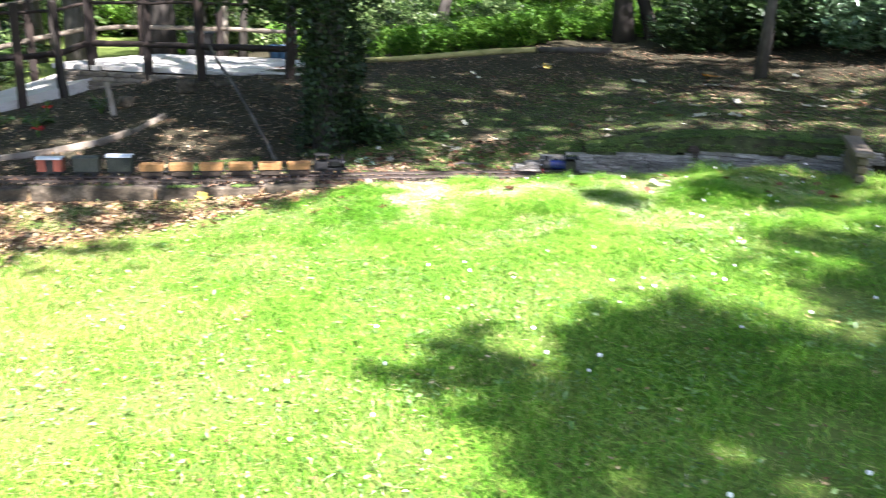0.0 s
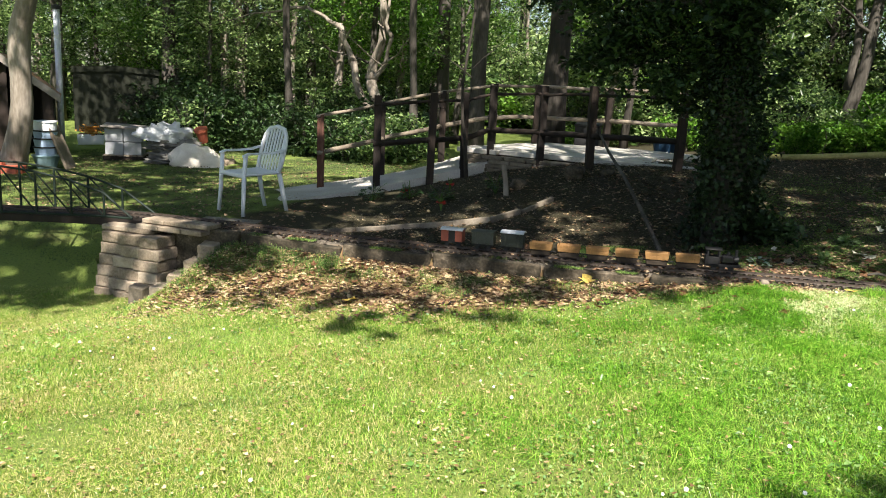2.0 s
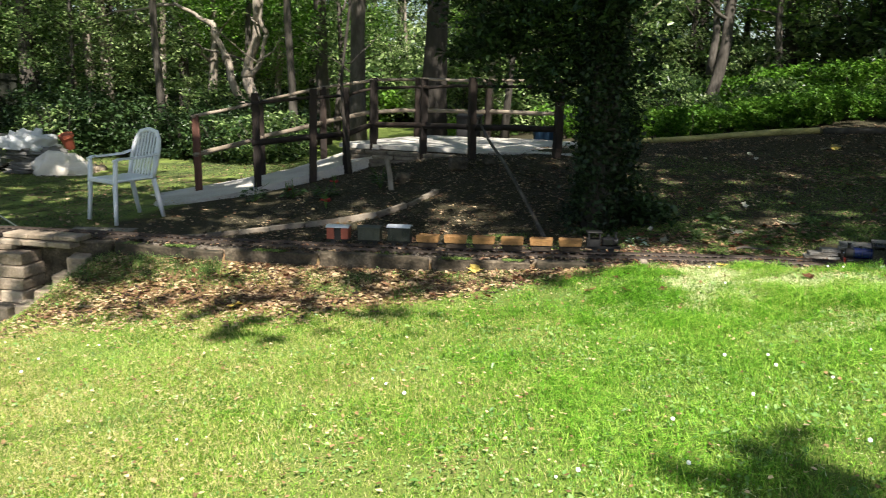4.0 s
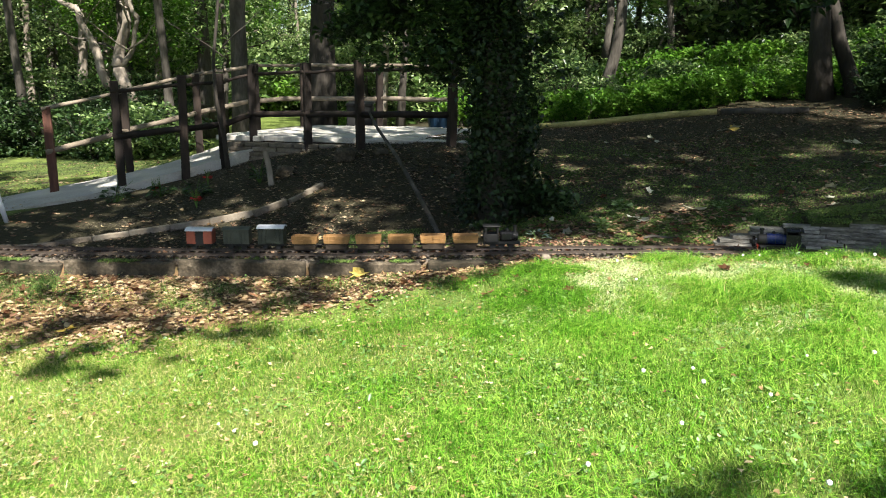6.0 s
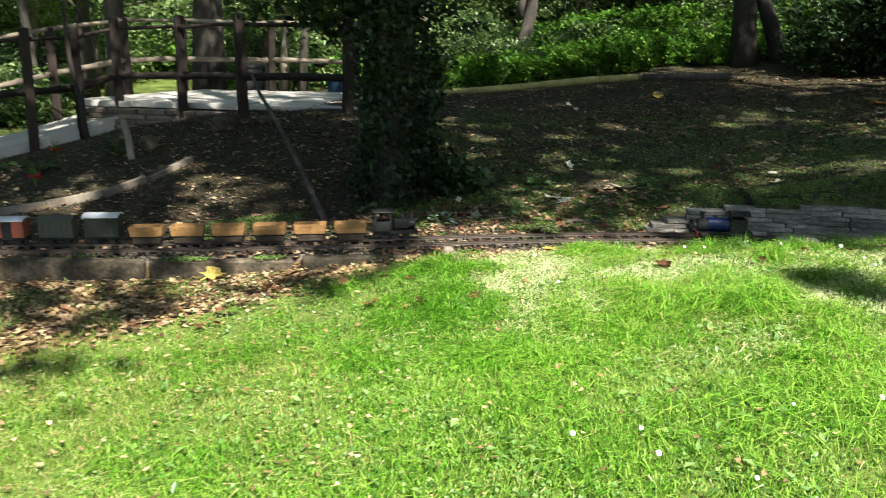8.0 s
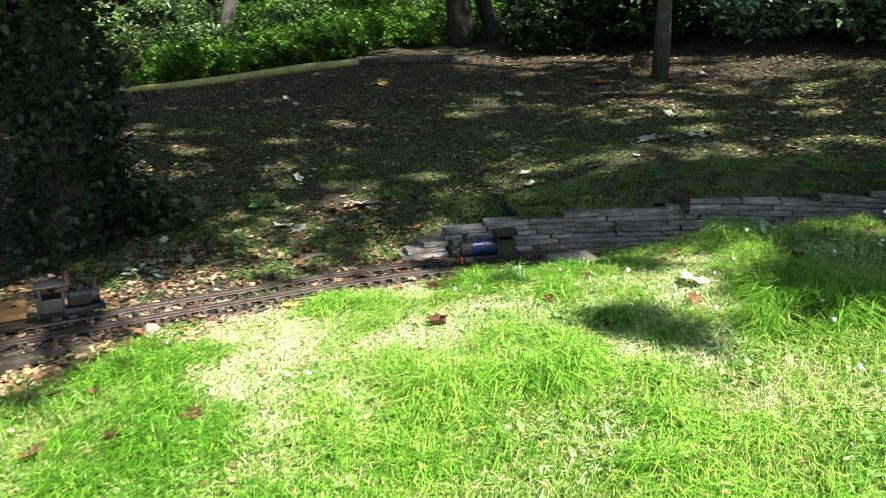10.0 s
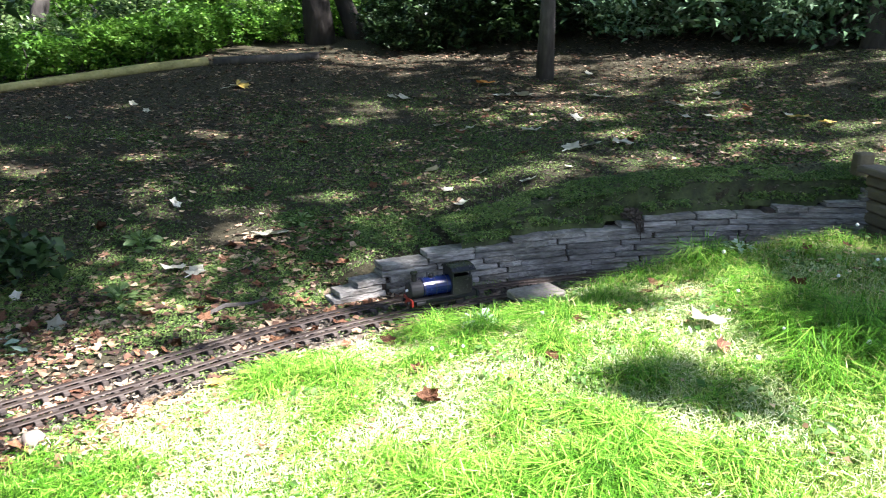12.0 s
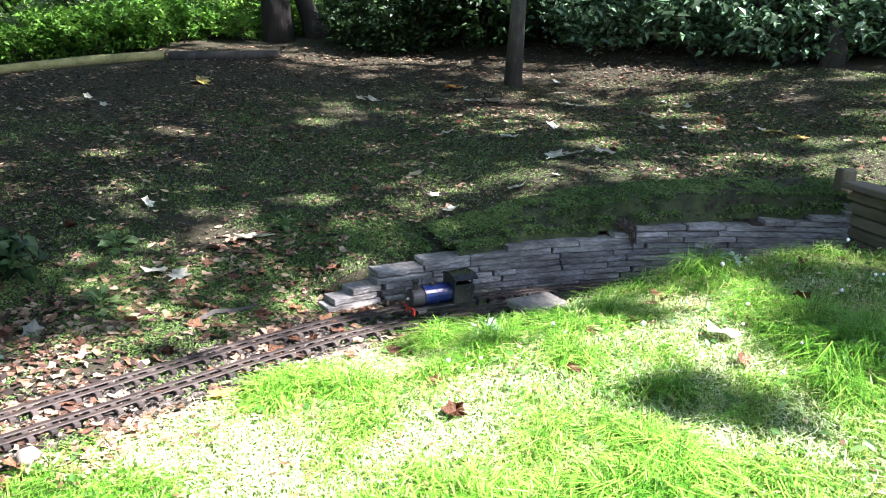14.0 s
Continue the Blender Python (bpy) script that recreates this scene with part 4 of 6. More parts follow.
# the crowns lean out above the view, added to shade the wood's edge
tree(-7.1, 12.5, "slender dark tree with a high crown added for shade", [((0, 0, 0), (0.25, -0.9, 6.8), 0.07, 0.045, 0.03, 31.0)], [((0.2, -0.7, 5.6), (0.9, -3.2, 7.4), 0.04, 0.02, 0.1, 1), ((0.2, -0.7, 5.9), (-0.9, -2.6, 7.5), 0.04, 0.02, 0.1, 2)], clumps(in_ball(60, (2.8, 1.9, 0.9), (0.6, -2.9, 7.4), 0.0), 0.36, 32), 0.16)
tree(-10.6, 13.6, "slender dark tree with a high crown added for shade", [((0, 0, 0), (0.2, -0.8, 6.8), 0.08, 0.045, 0.03, 33.0)], [((0.2, -0.7, 5.6), (0.9, -3.0, 7.6), 0.04, 0.02, 0.1, 1), ((0.2, -0.7, 5.9), (-0.9, -2.4, 7.7), 0.04, 0.02, 0.1, 2)], clumps(in_ball(130, (2.8, 2.0, 0.9), (0.3, -2.6, 7.6), 0.0), 0.36, 32), 0.16)


# woodland trees: a few shapes, set out through the wood
def wood_tree(seed, height, r, low, leaves, leaf, pale=False):
    lean = (rng.uniform(-0.04, 0.04), rng.uniform(-0.04, 0.04))
    crown = np.concatenate([clumps(in_ball(70, (2.0, 2.0, 1.8), (lean[0] * height, lean[1] * height, height * 0.78)), 0.4, 30), clumps(in_ball(low, (1.6, 1.6, 1.9), (0, 0, 3.0), 0.15), 0.3, 32)])
    t = tree(0, 0, "woodland tree with leafy low branches", [((0, 0, 0), (lean[0] * height, lean[1] * height, height), r, r * 0.5, 0.03, seed)], random_limbs(8, 1.4, height * 0.8, 1.5, 0.03, lean), crown, leaf, "bark_pale" if pale else "bark", leaves, group="woodland trees")
    t.matrix_world = Matrix.Translation((0, 400 + 10 * seed, -200))
    return t


def shrub(seed, size, n, per, leaf, leaves, label, width=0.55, name="shrub"):
    t = thing(name, Matrix(), label, "shrub", "undergrowth shrubs")
    bm = bmesh.new()
    for k in range(9):
        a = rng.uniform(0, 6.28)
        tube(bm, stem_points((0, 0, -0.05), (math.cos(a) * size[0] * 0.6, math.sin(a) * size[1] * 0.6, size[2] * rng.uniform(0.8, 1.5)), 0.15, 5, seed + k), [0.014, 0.012, 0.01, 0.008, 0.005], 5)
    part("stem", bm, "bark", t)
    c = in_ball(n, size, (0, 0, size[2] * 0.85), 0.2)
    c[:, 2] = np.abs(c[:, 2])
    part("foliage", leaf_mesh("foliage", clumps(c, 0.2 * max(size), per), leaf, width=width), leaves, t)
    return t


def put(template, x, y, turn=0.0, scale=1.0, sink=0.0):
    p = at_ground(x, y, -sink)
    return copy_thing(template, Matrix.LocRotScale(p, Euler((0, 0, turn)), (scale, scale, scale * rng.uniform(0.9, 1.1))))


def gap(x, y):
    """The clear view to the sunny field behind the terrace."""
    return abs(x - (-0.2 - 0.42 * y)) < 1.0 + 0.02 * y and 12.6 < y < 29


kinds = [(1.0, 8.5, 0.12, 80, "foliage", 0.10, False), (2.0, 9.5, 0.15, 70, "foliage", 0.11, False), (3.0, 7.0, 0.07, 90, "foliage_light", 0.09, False), (4.0, 9.0, 0.09, 76, "foliage", 0.10, True), (5.0, 7.5, 0.06, 84, "foliage", 0.11, False)]
spots = []
for x0, x1, y0, y1, n in ((-24, -9.5, 15.5, 24, 30), (-12, -3, 16, 26, 16), (-3, 5, 16.5, 26, 18), (4, 12, 12.5, 22, 18), (8.0, 13, 9.0, 12.5, 9), (-32, -10, 24, 40, 24), (-10, 16, 26, 44, 26), (-27, -19, 8, 12.5, 9), (-30, -17, 17, 24, 18), (-26, -6, 30, 38, 22), (-21, -9, 29.5, 33, 12), (-36, -23, 15, 24, 16)):
    made = 0
    while made < n:
        x, y = rng.uniform(x0, x1), rng.uniform(y0, y1)
        if gap(x, y) or any((x - a) ** 2 + (y - b) ** 2 < 1.2 for a, b in spots):
            made += 0.2
            continue
        spots.append((x, y))
        made += 1
for k, (x, y) in enumerate(spots):
    i = k % len(kinds)
    if k < len(kinds):
        kinds[i] = kinds[i] + (wood_tree(*kinds[i]),)
        kinds[i][-1].matrix_world = Matrix.Translation(at_ground(x, y, -0.06))
    else:
        put(kinds[i][-1], x, y, rng.uniform(0, 6.28), rng.uniform(0.8, 1.2), 0.06)

# undergrowth
shrubs = [shrub(1, (0.7, 0.7, 0.5), 46, 30, 0.085, "foliage", "dense green undergrowth shrub"), shrub(2, (0.6, 0.6, 0.32), 40, 30, 0.08, "foliage_light", "bright green nettles and bramble"),
          shrub(3, (0.9, 0.8, 0.75), 60, 32, 0.09, "foliage", "tall leafy bush at the wood's edge"), shrub(4, (0.6, 0.55, 0.4), 60, 44, 0.072, "laurel", "glossy broad-leaved evergreen shrub", 0.5), shrub(5, (0.8, 0.75, 0.6), 50, 28, 0.085, "foliage_dark", "undergrowth bush with its shade put into dark leaves")]
homes = [(-7.2, 12.0), (0.6, 13.4), (-10.2, 15.4), (4.8, 9.9), (-9.6, 13.0)]
for sh, (x, y) in zip(shrubs, homes):
    sh.matrix_world = Matrix.Translation(at_ground(x, y, -0.02))
def undergrowth(x0, x1, y0, y1, n, which):
    for k in range(n):
        x, y = rng.uniform(x0, x1), rng.uniform(y0, y1)
        if not gap(x, y):
            put(shrubs[which[k % len(which)]], x, y, rng.uniform(0, 6.28), rng.uniform(0.75, 1.3) * (1 + 1.4 * (y > 20)) * (0.62 if -1.7 < x < 3.4 and 11 < y < 15 else 1), 0.03)


# out of view: added so that its crown darkens the wood behind the yard
tree(-18.6, 10.4, "unseen tree added beside the yard to shade the wood", [((0, 0, 0), (0.6, 0.5, 7), 0.2, 0.1, 0.03, 41.0)], random_limbs(7, 3.5, 6.5, 2.6, 0.06, (0.08, 0.07)), clumps(in_ball(170, (3.6, 3.2, 1.0), (3.0, 3.2, 7.7), 0.0), 0.45, 36), 0.18)
undergrowth(-1.6, 5.0, 12.8, 16.5, 70, (1, 1, 1, 0))
undergrowth(-1.0, 3.6, 12.4, 13.2, 14, (1, 1))
undergrowth(4.9, 7.6, 9.9, 11.2, 14, (3, 3, 0))
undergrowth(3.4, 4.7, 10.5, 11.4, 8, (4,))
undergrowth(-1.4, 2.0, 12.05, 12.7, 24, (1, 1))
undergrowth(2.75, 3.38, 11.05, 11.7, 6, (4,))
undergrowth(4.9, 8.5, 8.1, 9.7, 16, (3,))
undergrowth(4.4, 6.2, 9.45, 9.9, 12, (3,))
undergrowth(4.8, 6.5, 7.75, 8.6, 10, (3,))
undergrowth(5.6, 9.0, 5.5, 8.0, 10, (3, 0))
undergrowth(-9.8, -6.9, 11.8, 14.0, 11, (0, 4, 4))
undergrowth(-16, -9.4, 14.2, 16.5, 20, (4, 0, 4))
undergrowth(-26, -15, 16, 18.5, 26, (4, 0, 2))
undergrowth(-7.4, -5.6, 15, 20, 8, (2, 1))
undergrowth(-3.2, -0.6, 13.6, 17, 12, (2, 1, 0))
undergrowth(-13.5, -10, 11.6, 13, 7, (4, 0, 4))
undergrowth(-24, 12, 18, 26, 50, (2, 0))
undergrowth(-30, 14, 25, 30, 40, (2,))
undergrowth(5, 9, 11, 13, 8, (0, 2))
# the light-leaved kind here puts sunlight into the bushes' colour
undergrowth(-11.5, -7.5, 14.6, 16.2, 10, (2, 1))
undergrowth(-17, -9, 29.5, 33, 26, (1, 1, 2))


# unseen trees added behind and beside the lawn; their crowns are placed to shade it and the bank
def airy(places, share):
    """A crown with gaps in it, through which the sun falls in flecks."""
    if not share:
        return places
    q = np.stack([places[:, 0] - 0.48 * places[:, 2], places[:, 1] + 0.69 * places[:, 2]], 1)
    v = np.array([noise.noise(Vector((a * 3.1, b * 3.1, 2))) + 0.45 * noise.noise(Vector((a * 8, b * 8, 6))) for a, b in q])
    return places[v < np.quantile(v, 1 - share)]


def shade_tree(x, y, crowns):
    """Crowns: (x, y, height, half-widths, thickness, share of gaps)."""
    foliage_at = [airy(clumps(in_ball(int(30 * rx * ry * thick) + 2, (rx, ry, 0.6), (cx, cy, cz), 0.0), 0.32 if rx > 0.5 else 0.17, 42), share) for cx, cy, cz, rx, ry, thick, share in crowns]
    tree(x, y, "unseen tree added so that its crown shades the garden", [((0, 0, 0), (0.1, 0.1, 4.6), 0.2, 0.03, 0.02, x)], [((0.05, 0.05, 4.4 + 0.15 * i), (c[0], c[1], c[2]), 0.006, 0.003, 0.12, i) for i, c in enumerate(crowns)], np.concatenate(foliage_at), 0.18, group="tall garden trees")


shade_tree(6.8, 0.8, ((-5.5, 2.2, 7.0, 2.6, 2.1, 0.9, 0.32), (-2.3, 2.35, 7.2, 2.2, 1.7, 1.05, 0.15), (0.15, 1.5, 7.2, 1.9, 1.1, 0.95, 0.25), (-1.9, 0.48, 7.1, 1.6, 0.34, 1.3, 0.2), (-0.95, 0.1, 7.1, 1.0, 0.45, 1.4, 0.0), (-2.36, -0.86, 6.8, 0.25, 0.1, 1.0, 0.4), (-1.4, -0.75, 6.8, 0.5, 0.36, 3.4, 0.05), (-2.42, 0.1, 6.8, 0.5, 0.06, 2.0, 0.5), (-4.9, 1.9, 7.0, 0.8, 0.55, 1.5, 0.0), (-4.65, 1.35, 6.8, 0.8, 0.6, 1.6, 0.0)))
shade_tree(9.5, 4.5, ((-6.0, 0.9, 7.5, 3.0, 1.3, 1.5, 0.05), (-5.3, 0.0, 7.4, 3.2, 0.9, 1.4, 0.08), (-3.1, -0.6, 7.4, 1.4, 0.9, 0.9, 0.25), (-3.8, 2.5, 7.4, 1.1, 0.6, 0.8, 0.45), (-7.0, 2.9, 7.6, 2.6, 0.9, 0.7, 0.5), (-6.9, -0.2, 7.4, 1.6, 1.2, 0.8, 0.15)))
shade_tree(4.75, -3.6, ((0.1, 1.2, 6.6, 1.1, 0.8, 1.2, 0.05), (1.8, 2.0, 6.8, 1.3, 1.1, 1.2, 0.05), (-0.75, 1.35, 6.6, 0.6, 0.7, 1.4, 0.08), (0.45, 2.35, 6.6, 0.8, 0.6, 1.3, 0.12), (1.2, 3.1, 6.6, 0.8, 0.5, 1.2, 0.15)))
shade_tree(-1.5, -3.5, ((1.6, 3.42, 6.6, 1.4, 0.38, 0.7, 0.62), (1.7, 4.1, 6.8, 1.8, 0.26, 0.8, 0.5), (1.3, 4.9, 6.9, 2.1, 0.45, 1.3, 0.04), (0.45, 4.0, 6.8, 0.6, 0.34, 1.1, 0.12), (3.7, 4.85, 6.8, 0.8, 0.1, 1.2, 0.3), (4.3, 5.5, 6.8, 0.8, 0.25, 0.6, 0.4), (-0.9, 3.4, 6.8, 0.9, 0.5, 1.0, 0.25)))
shade_tree(-4.6, -2.0, ((1.9, 4.8, 7.2, 2.0, 1.7, 1.1, 0.1), (3.9, 5.6, 7.3, 1.4, 1.0, 1.2, 0.12), (2.6, 6.4, 7.2, 1.8, 0.9, 0.9, 0.35), (0.9, 1.7, 6.8, 1.3, 0.8, 1.2, 0.1), (0.6, 3.1, 6.8, 0.9, 0.6, 1.1, 0.15), (1.5, 3.4, 7.0, 1.3, 0.8, 1.0, 0.2), (-0.6, 1.3, 6.8, 1.4, 0.6, 1.2, 0.1)))
shade_tree(-9.5, 2.6, ((2.8, 2.2, 7.2, 2.4, 1.5, 1.0, 0.15), (4.5, 0.2, 7.2, 1.8, 1.2, 1.0, 0.22), (1.6, -0.4, 7.2, 1.6, 1.2, 1.0, 0.25), (-0.5, 2.8, 7.6, 2.4, 2.0, 1.0, 0.15), (-3.5, 3.0, 7.6, 2.4, 2.2, 1.0, 0.15)))


# ---- the garden chair ----
def garden_chair(m):
    c = thing("garden_chair", m, "white moulded plastic garden chair with a slatted back", "chair")
    seat = bmesh.new()
    box(seat, (0.46, 0.44, 0.025), pose(0, 0, 0.41, 2, 0, 0), 0.01)
    box(seat, (0.47, 0.03, 0.05), pose(0, -0.215, 0.385), 0.01)
    part("seat", seat, "white_plastic", c)
    for sx in (-1, 1):
        front = one_tube([(sx * 0.25, -0.24, 0), (sx * 0.235, -0.225, 0.22), (sx * 0.23, -0.215, 0.42), (sx * 0.235, -0.2, 0.62)], [0.02, 0.022, 0.024, 0.022], 8)
        part("front_leg", front, "white_plastic", c, smooth=True)
        rear = one_tube([(sx * 0.22, 0.30, 0), (sx * 0.215, 0.25, 0.22), (sx * 0.205, 0.21, 0.42)], [0.02, 0.024, 0.026], 8)
        part("rear_leg", rear, "white_plastic", c, smooth=True)
        arm = bmesh.new()
        loft(arm, [[(sx * 0.235 + dx, y, z + dz) for dx, dz in ((-0.026, 0), (0.026, 0), (0.026, 0.018), (-0.026, 0.018))] for y, z in ((-0.225, 0.60), (-0.17, 0.622), (0.0, 0.625), (0.15, 0.635), (0.24, 0.66))])
        part("armrest", arm, "white_plastic", c)

    def back(x, z):
        return Vector((x, 0.20 + (z - 0.42) * 0.26, z))
    rim = [back(x, z) for x, z in ((-0.21, 0.42), (-0.225, 0.56), (-0.225, 0.70), (-0.20, 0.80), (-0.14, 0.87), (0, 0.895), (0.14, 0.87), (0.20, 0.80), (0.225, 0.70), (0.225, 0.56), (0.21, 0.42))]
    part("back_frame", one_tube(rim, 0.022, 8), "white_plastic", c, smooth=True)
    for x in (-0.162, -0.108, -0.054, 0.0, 0.054, 0.108, 0.162):
        top = 0.885 - 1.4 * x * x * 1.4
        bm = bmesh.new()
        loft(bm, [[back(x + dx * (1 + 0.15 * (z - 0.42)), z) + Vector((0, dy, 0)) for dx, dy in ((-0.011, 0), (0.011, 0), (0.011, 0.012), (-0.011, 0.012))] for z in (0.42, 0.55, 0.7, top)])
        part("slat", bm, "white_plastic", c)
    return c


chair_at = at_ground(-5.78, 6.72, -0.005)
garden_chair(pose(*chair_at, 0, 0, -19))

# paving slab under the chair
tagged(part("paving_slab", rough_block((0.6, 0.42, 0.05), 5, 0.006, 0.004), "concrete"), "grey paving slab set in the ground beside the track", "slab").matrix_world = pose(-5.55, 6.08, float(ground(-5.55, 6.08)) - 0.025, 0, 0, 18)


# ---- the bow bridge ----
def truss_bridge():
    b = thing("truss_bridge", Matrix(), "small dark green metal bowstring truss bridge carrying the track", "bridge")
    xs = [-5.48 - 0.27 * k for k in range(11)]

    def rise(k):
        return 0.40 * math.sin(math.pi * k / 10) ** 0.6 if 0 < k < 10 else 0.0
    for off in (-0.085, 0.225):
        low = [along(x, off)[0] + Vector((0, 0, -0.02)) for x in xs]
        high = [p + Vector((0, 0, rise(k))) for k, p in enumerate(low)]
        part("bottom_chord", one_tube(low, 0.011, 6), "green_metal", b)
        part("top_chord", one_tube(high, 0.010, 6), "green_metal", b)
        for k in range(1, 10):
            part("upright", one_tube([low[k], high[k]], 0.010, 6), "green_metal", b)
            a, c = (low[k + 1], high[k]) if k >= 5 else (low[k - 1], high[k])
            if k not in (1, 9):
                part("diagonal", one_tube([a, c], 0.007, 5), "green_metal", b)
    bm = bmesh.new()
    loft(bm, [[along(x, o)[0] + Vector((0, 0, z)) for o, z in ((-0.1, -0.09), (0.24, -0.09), (0.24, -0.03), (-0.1, -0.03))] for x in (xs[0] + 0.36, *xs)])
    part("deck", bm, "timber_dark", b, "dark timber bridge deck")


truss_bridge()


# ---- the stone culvert under the track ----
def culvert():
    c = thing("stone_culvert", Matrix(), "small culvert of rough pale stone blocks with stepped wing stones", "culvert")
    k = 0
    rows = ((0.24, 0.42), (0.15, 0.21, 0.30), (0.22, 0.24, 0.20), (0.16, 0.23, 0.25), (0.23, 0.20, 0.21), (0.18, 0.24, 0.18))
    z = -0.36
    for i, widths in enumerate(rows):
        h = 0.105 if i == 0 else 0.093
        x = -5.66 + 0.012 * i
        for w in widths:
            part("stone", rough_block((w - 0.008, 0.24, h - 0.005), k, 0.006, 0.006), "stone", c).matrix_world = pose(x + w / 2, 4.74 + 0.01 * i + rng.uniform(-0.005, 0.005), z, 0, 0, 8 + rng.uniform(-1, 1))
            x, k = x + w, k + 1
        z += h
    for x, y, w in ((-5.50, 4.80, 0.25), (-5.26, 4.83, 0.22)):
        part("coping", rough_block((w, 0.2, 0.045), k, 0.008, 0.006), "stone", c).matrix_world = pose(x, y, z, 0, 0, 8)
        k += 1
    for x, w in ((-5.2, 0.22), (-4.98, 0.22), (-4.77, 0.2)):
        part("coping", rough_block((w, 0.2, 0.04), k, 0.005, 0.004), "stone", c).matrix_world = pose(x, 4.86 + (x + 5.26) * 0.12, z + 0.035, 0, 0, 5)
        part("coping", rough_block((w, 0.18, 0.035), k + 1, 0.005, 0.004), "stone", c).matrix_world = pose(x + 0.03, 4.89 + (x + 5.26) * 0.12, z + 0.082, 0, 0, 5)
        k += 2
    for x, y, zz, w, h in ((-4.60, 4.86, 0.08, 0.14, 0.12), (-4.65, 4.80, -0.035, 0.19, 0.11), (-4.76, 4.72, -0.135, 0.17, 0.10), (-4.87, 4.64, -0.235, 0.17, 0.10), (-4.84, 4.60, -0.33, 0.16, 0.09)):
        part("wing_stone", rough_block((w, 0.2, h), k, 0.009, 0.008), "stone", c).matrix_world = pose(x, y, zz, 0, 0, 25 + rng.uniform(-6, 6))
        k += 1
    part("wing_stone", rough_block((0.13, 0.10, 0.26), k, 0.012, 0.012), "stone_dark", c, "upright dark stone").matrix_world = pose(-5.03, 4.52, -0.39, 4, 6, 10)
    # black box set in the opening in place of its shade
    part("lining", one_box((0.36, 0.3, 0.5), pose(-4.92, 5.12, -0.3, 0, 0, 6)), "black", c, "black box for the shade inside the culvert")


culvert()


# ---- edging of the flower bed, the leaning pole, stones and stump ----
def bed_edging():
    e = thing("bed_edging", Matrix(), "curved low edging of pale concrete strips", "edging", kind="structure")
    line = [Vector(p) for p in ((-5.0, 5.95), (-4.43, 6.22), (-3.97, 6.52), (-3.42, 6.82), (-3.12, 7.02), (-2.95, 7.33), (-2.78, 7.78))]
    k = 0
    for a, b in zip(line, line[1:]):
        n = max(1, round((b - a).length / 0.26))
        for i in range(n):
            p, q = a.lerp(b, i / n), a.lerp(b, (i + 1) / n)
            mid, way = (p + q) / 2, q - p
            z = float(ground(mid.x, mid.y))
            slope = math.degrees(math.atan2(float(ground(q.x, q.y) - ground(p.x, p.y)), way.length))
            part("strip", rough_block((way.length - 0.004, 0.035, 0.26), k, 0.005, 0.006), "stone_dark", e).matrix_world = pose(mid.x, mid.y, z - 0.22 + rng.uniform(-0.014, 0.012), rng.uniform(-2, 2), -slope, math.degrees(math.atan2(way.y, way.x)))
            k += 1


bed_edging()
pole = [Vector((-1.44, 6.46, 0.29)), Vector((-1.72, 6.98, 0.50)), Vector((-2.1, 7.66, 0.75)), Vector((-2.45, 8.3, 0.93)), Vector((-2.72, 8.9, 1.06))]
tagged(part("leaning_pole", one_tube(pole, [0.018, 0.018, 0.016, 0.014, 0.012], 8, 0.2), "bark"), "long bare wooden pole leaning against the fence", "pole")
for n_, (x, y, w, h, a) in enumerate(((-2.86, 8.52, 0.20, 0.15, 20), (-3.32, 8.08, 0.15, 0.13, 50), (-2.55, 8.75, 0.16, 0.09, 10))):
    tagged(part("rock", rough_block((w, w * 0.8, h), 60 + n_, 0.035, 0.03, 3), "kerb", smooth=True), "dark rounded garden rock half sunk in soil", "rock", "garden rocks").matrix_world = pose(x, y, float(ground(x, y)) - 0.03, 0, 0, a)
sp = at_ground(-3.34, 7.82, -0.05)
tagged(part("birch_stake", one_tube([sp, sp + Vector((-0.03, 0.02, 0.2)), sp + Vector((-0.07, 0.03, 0.36))], [0.03, 0.028, 0.026], 10, 0.2), "bark_pale"), "short pale bark-covered stake in the bed", "stake")
for x, y, w, zt, a in ((1.13, 5.93, 0.2, 0.405, 12), (1.52, 5.83, 0.16, 0.425, -6)):
    tagged(part("flat_stone", rough_block((w, 0.12, 0.03), int(x * 10), 0.006, 0.006), "concrete"), "pale flat stone beside the track", "stone", "flat stones").matrix_world = pose(x, y - 0.06, zt - 0.014, 3, 0, a - 8)
tagged(part("stone", rough_block((0.06, 0.05, 0.05), 77, 0.015, 0.01), "stone_dark", smooth=True), "dark stone at the foot of the kerb", "stone").matrix_world = pose(-0.60, 5.60, float(ground(-0.6, 5.6)) - 0.005, 0, 0, 30)

log = [at_ground(x, y, 0.035) for x, y in ((-1.5, 11.25), (-0.83, 11.4), (-0.2, 11.55), (0.4, 11.6), (1.0, 11.55))]
tagged(part("log", one_tube(log, [0.035, 0.04, 0.042, 0.045, 0.04], 10, 0.15), "bark_yellow", smooth=True), "long log edging the wood, sunlight put into its yellow bark", "log")
log2 = [at_ground(x, y, 0.03) for x, y in ((1.05, 11.52), (1.5, 11.3), (2.0, 11.2))]
tagged(part("log", one_tube(log2, [0.045, 0.05, 0.04], 10, 0.2), "bark", smooth=True), "dark mossy log lying against the undergrowth", "log")


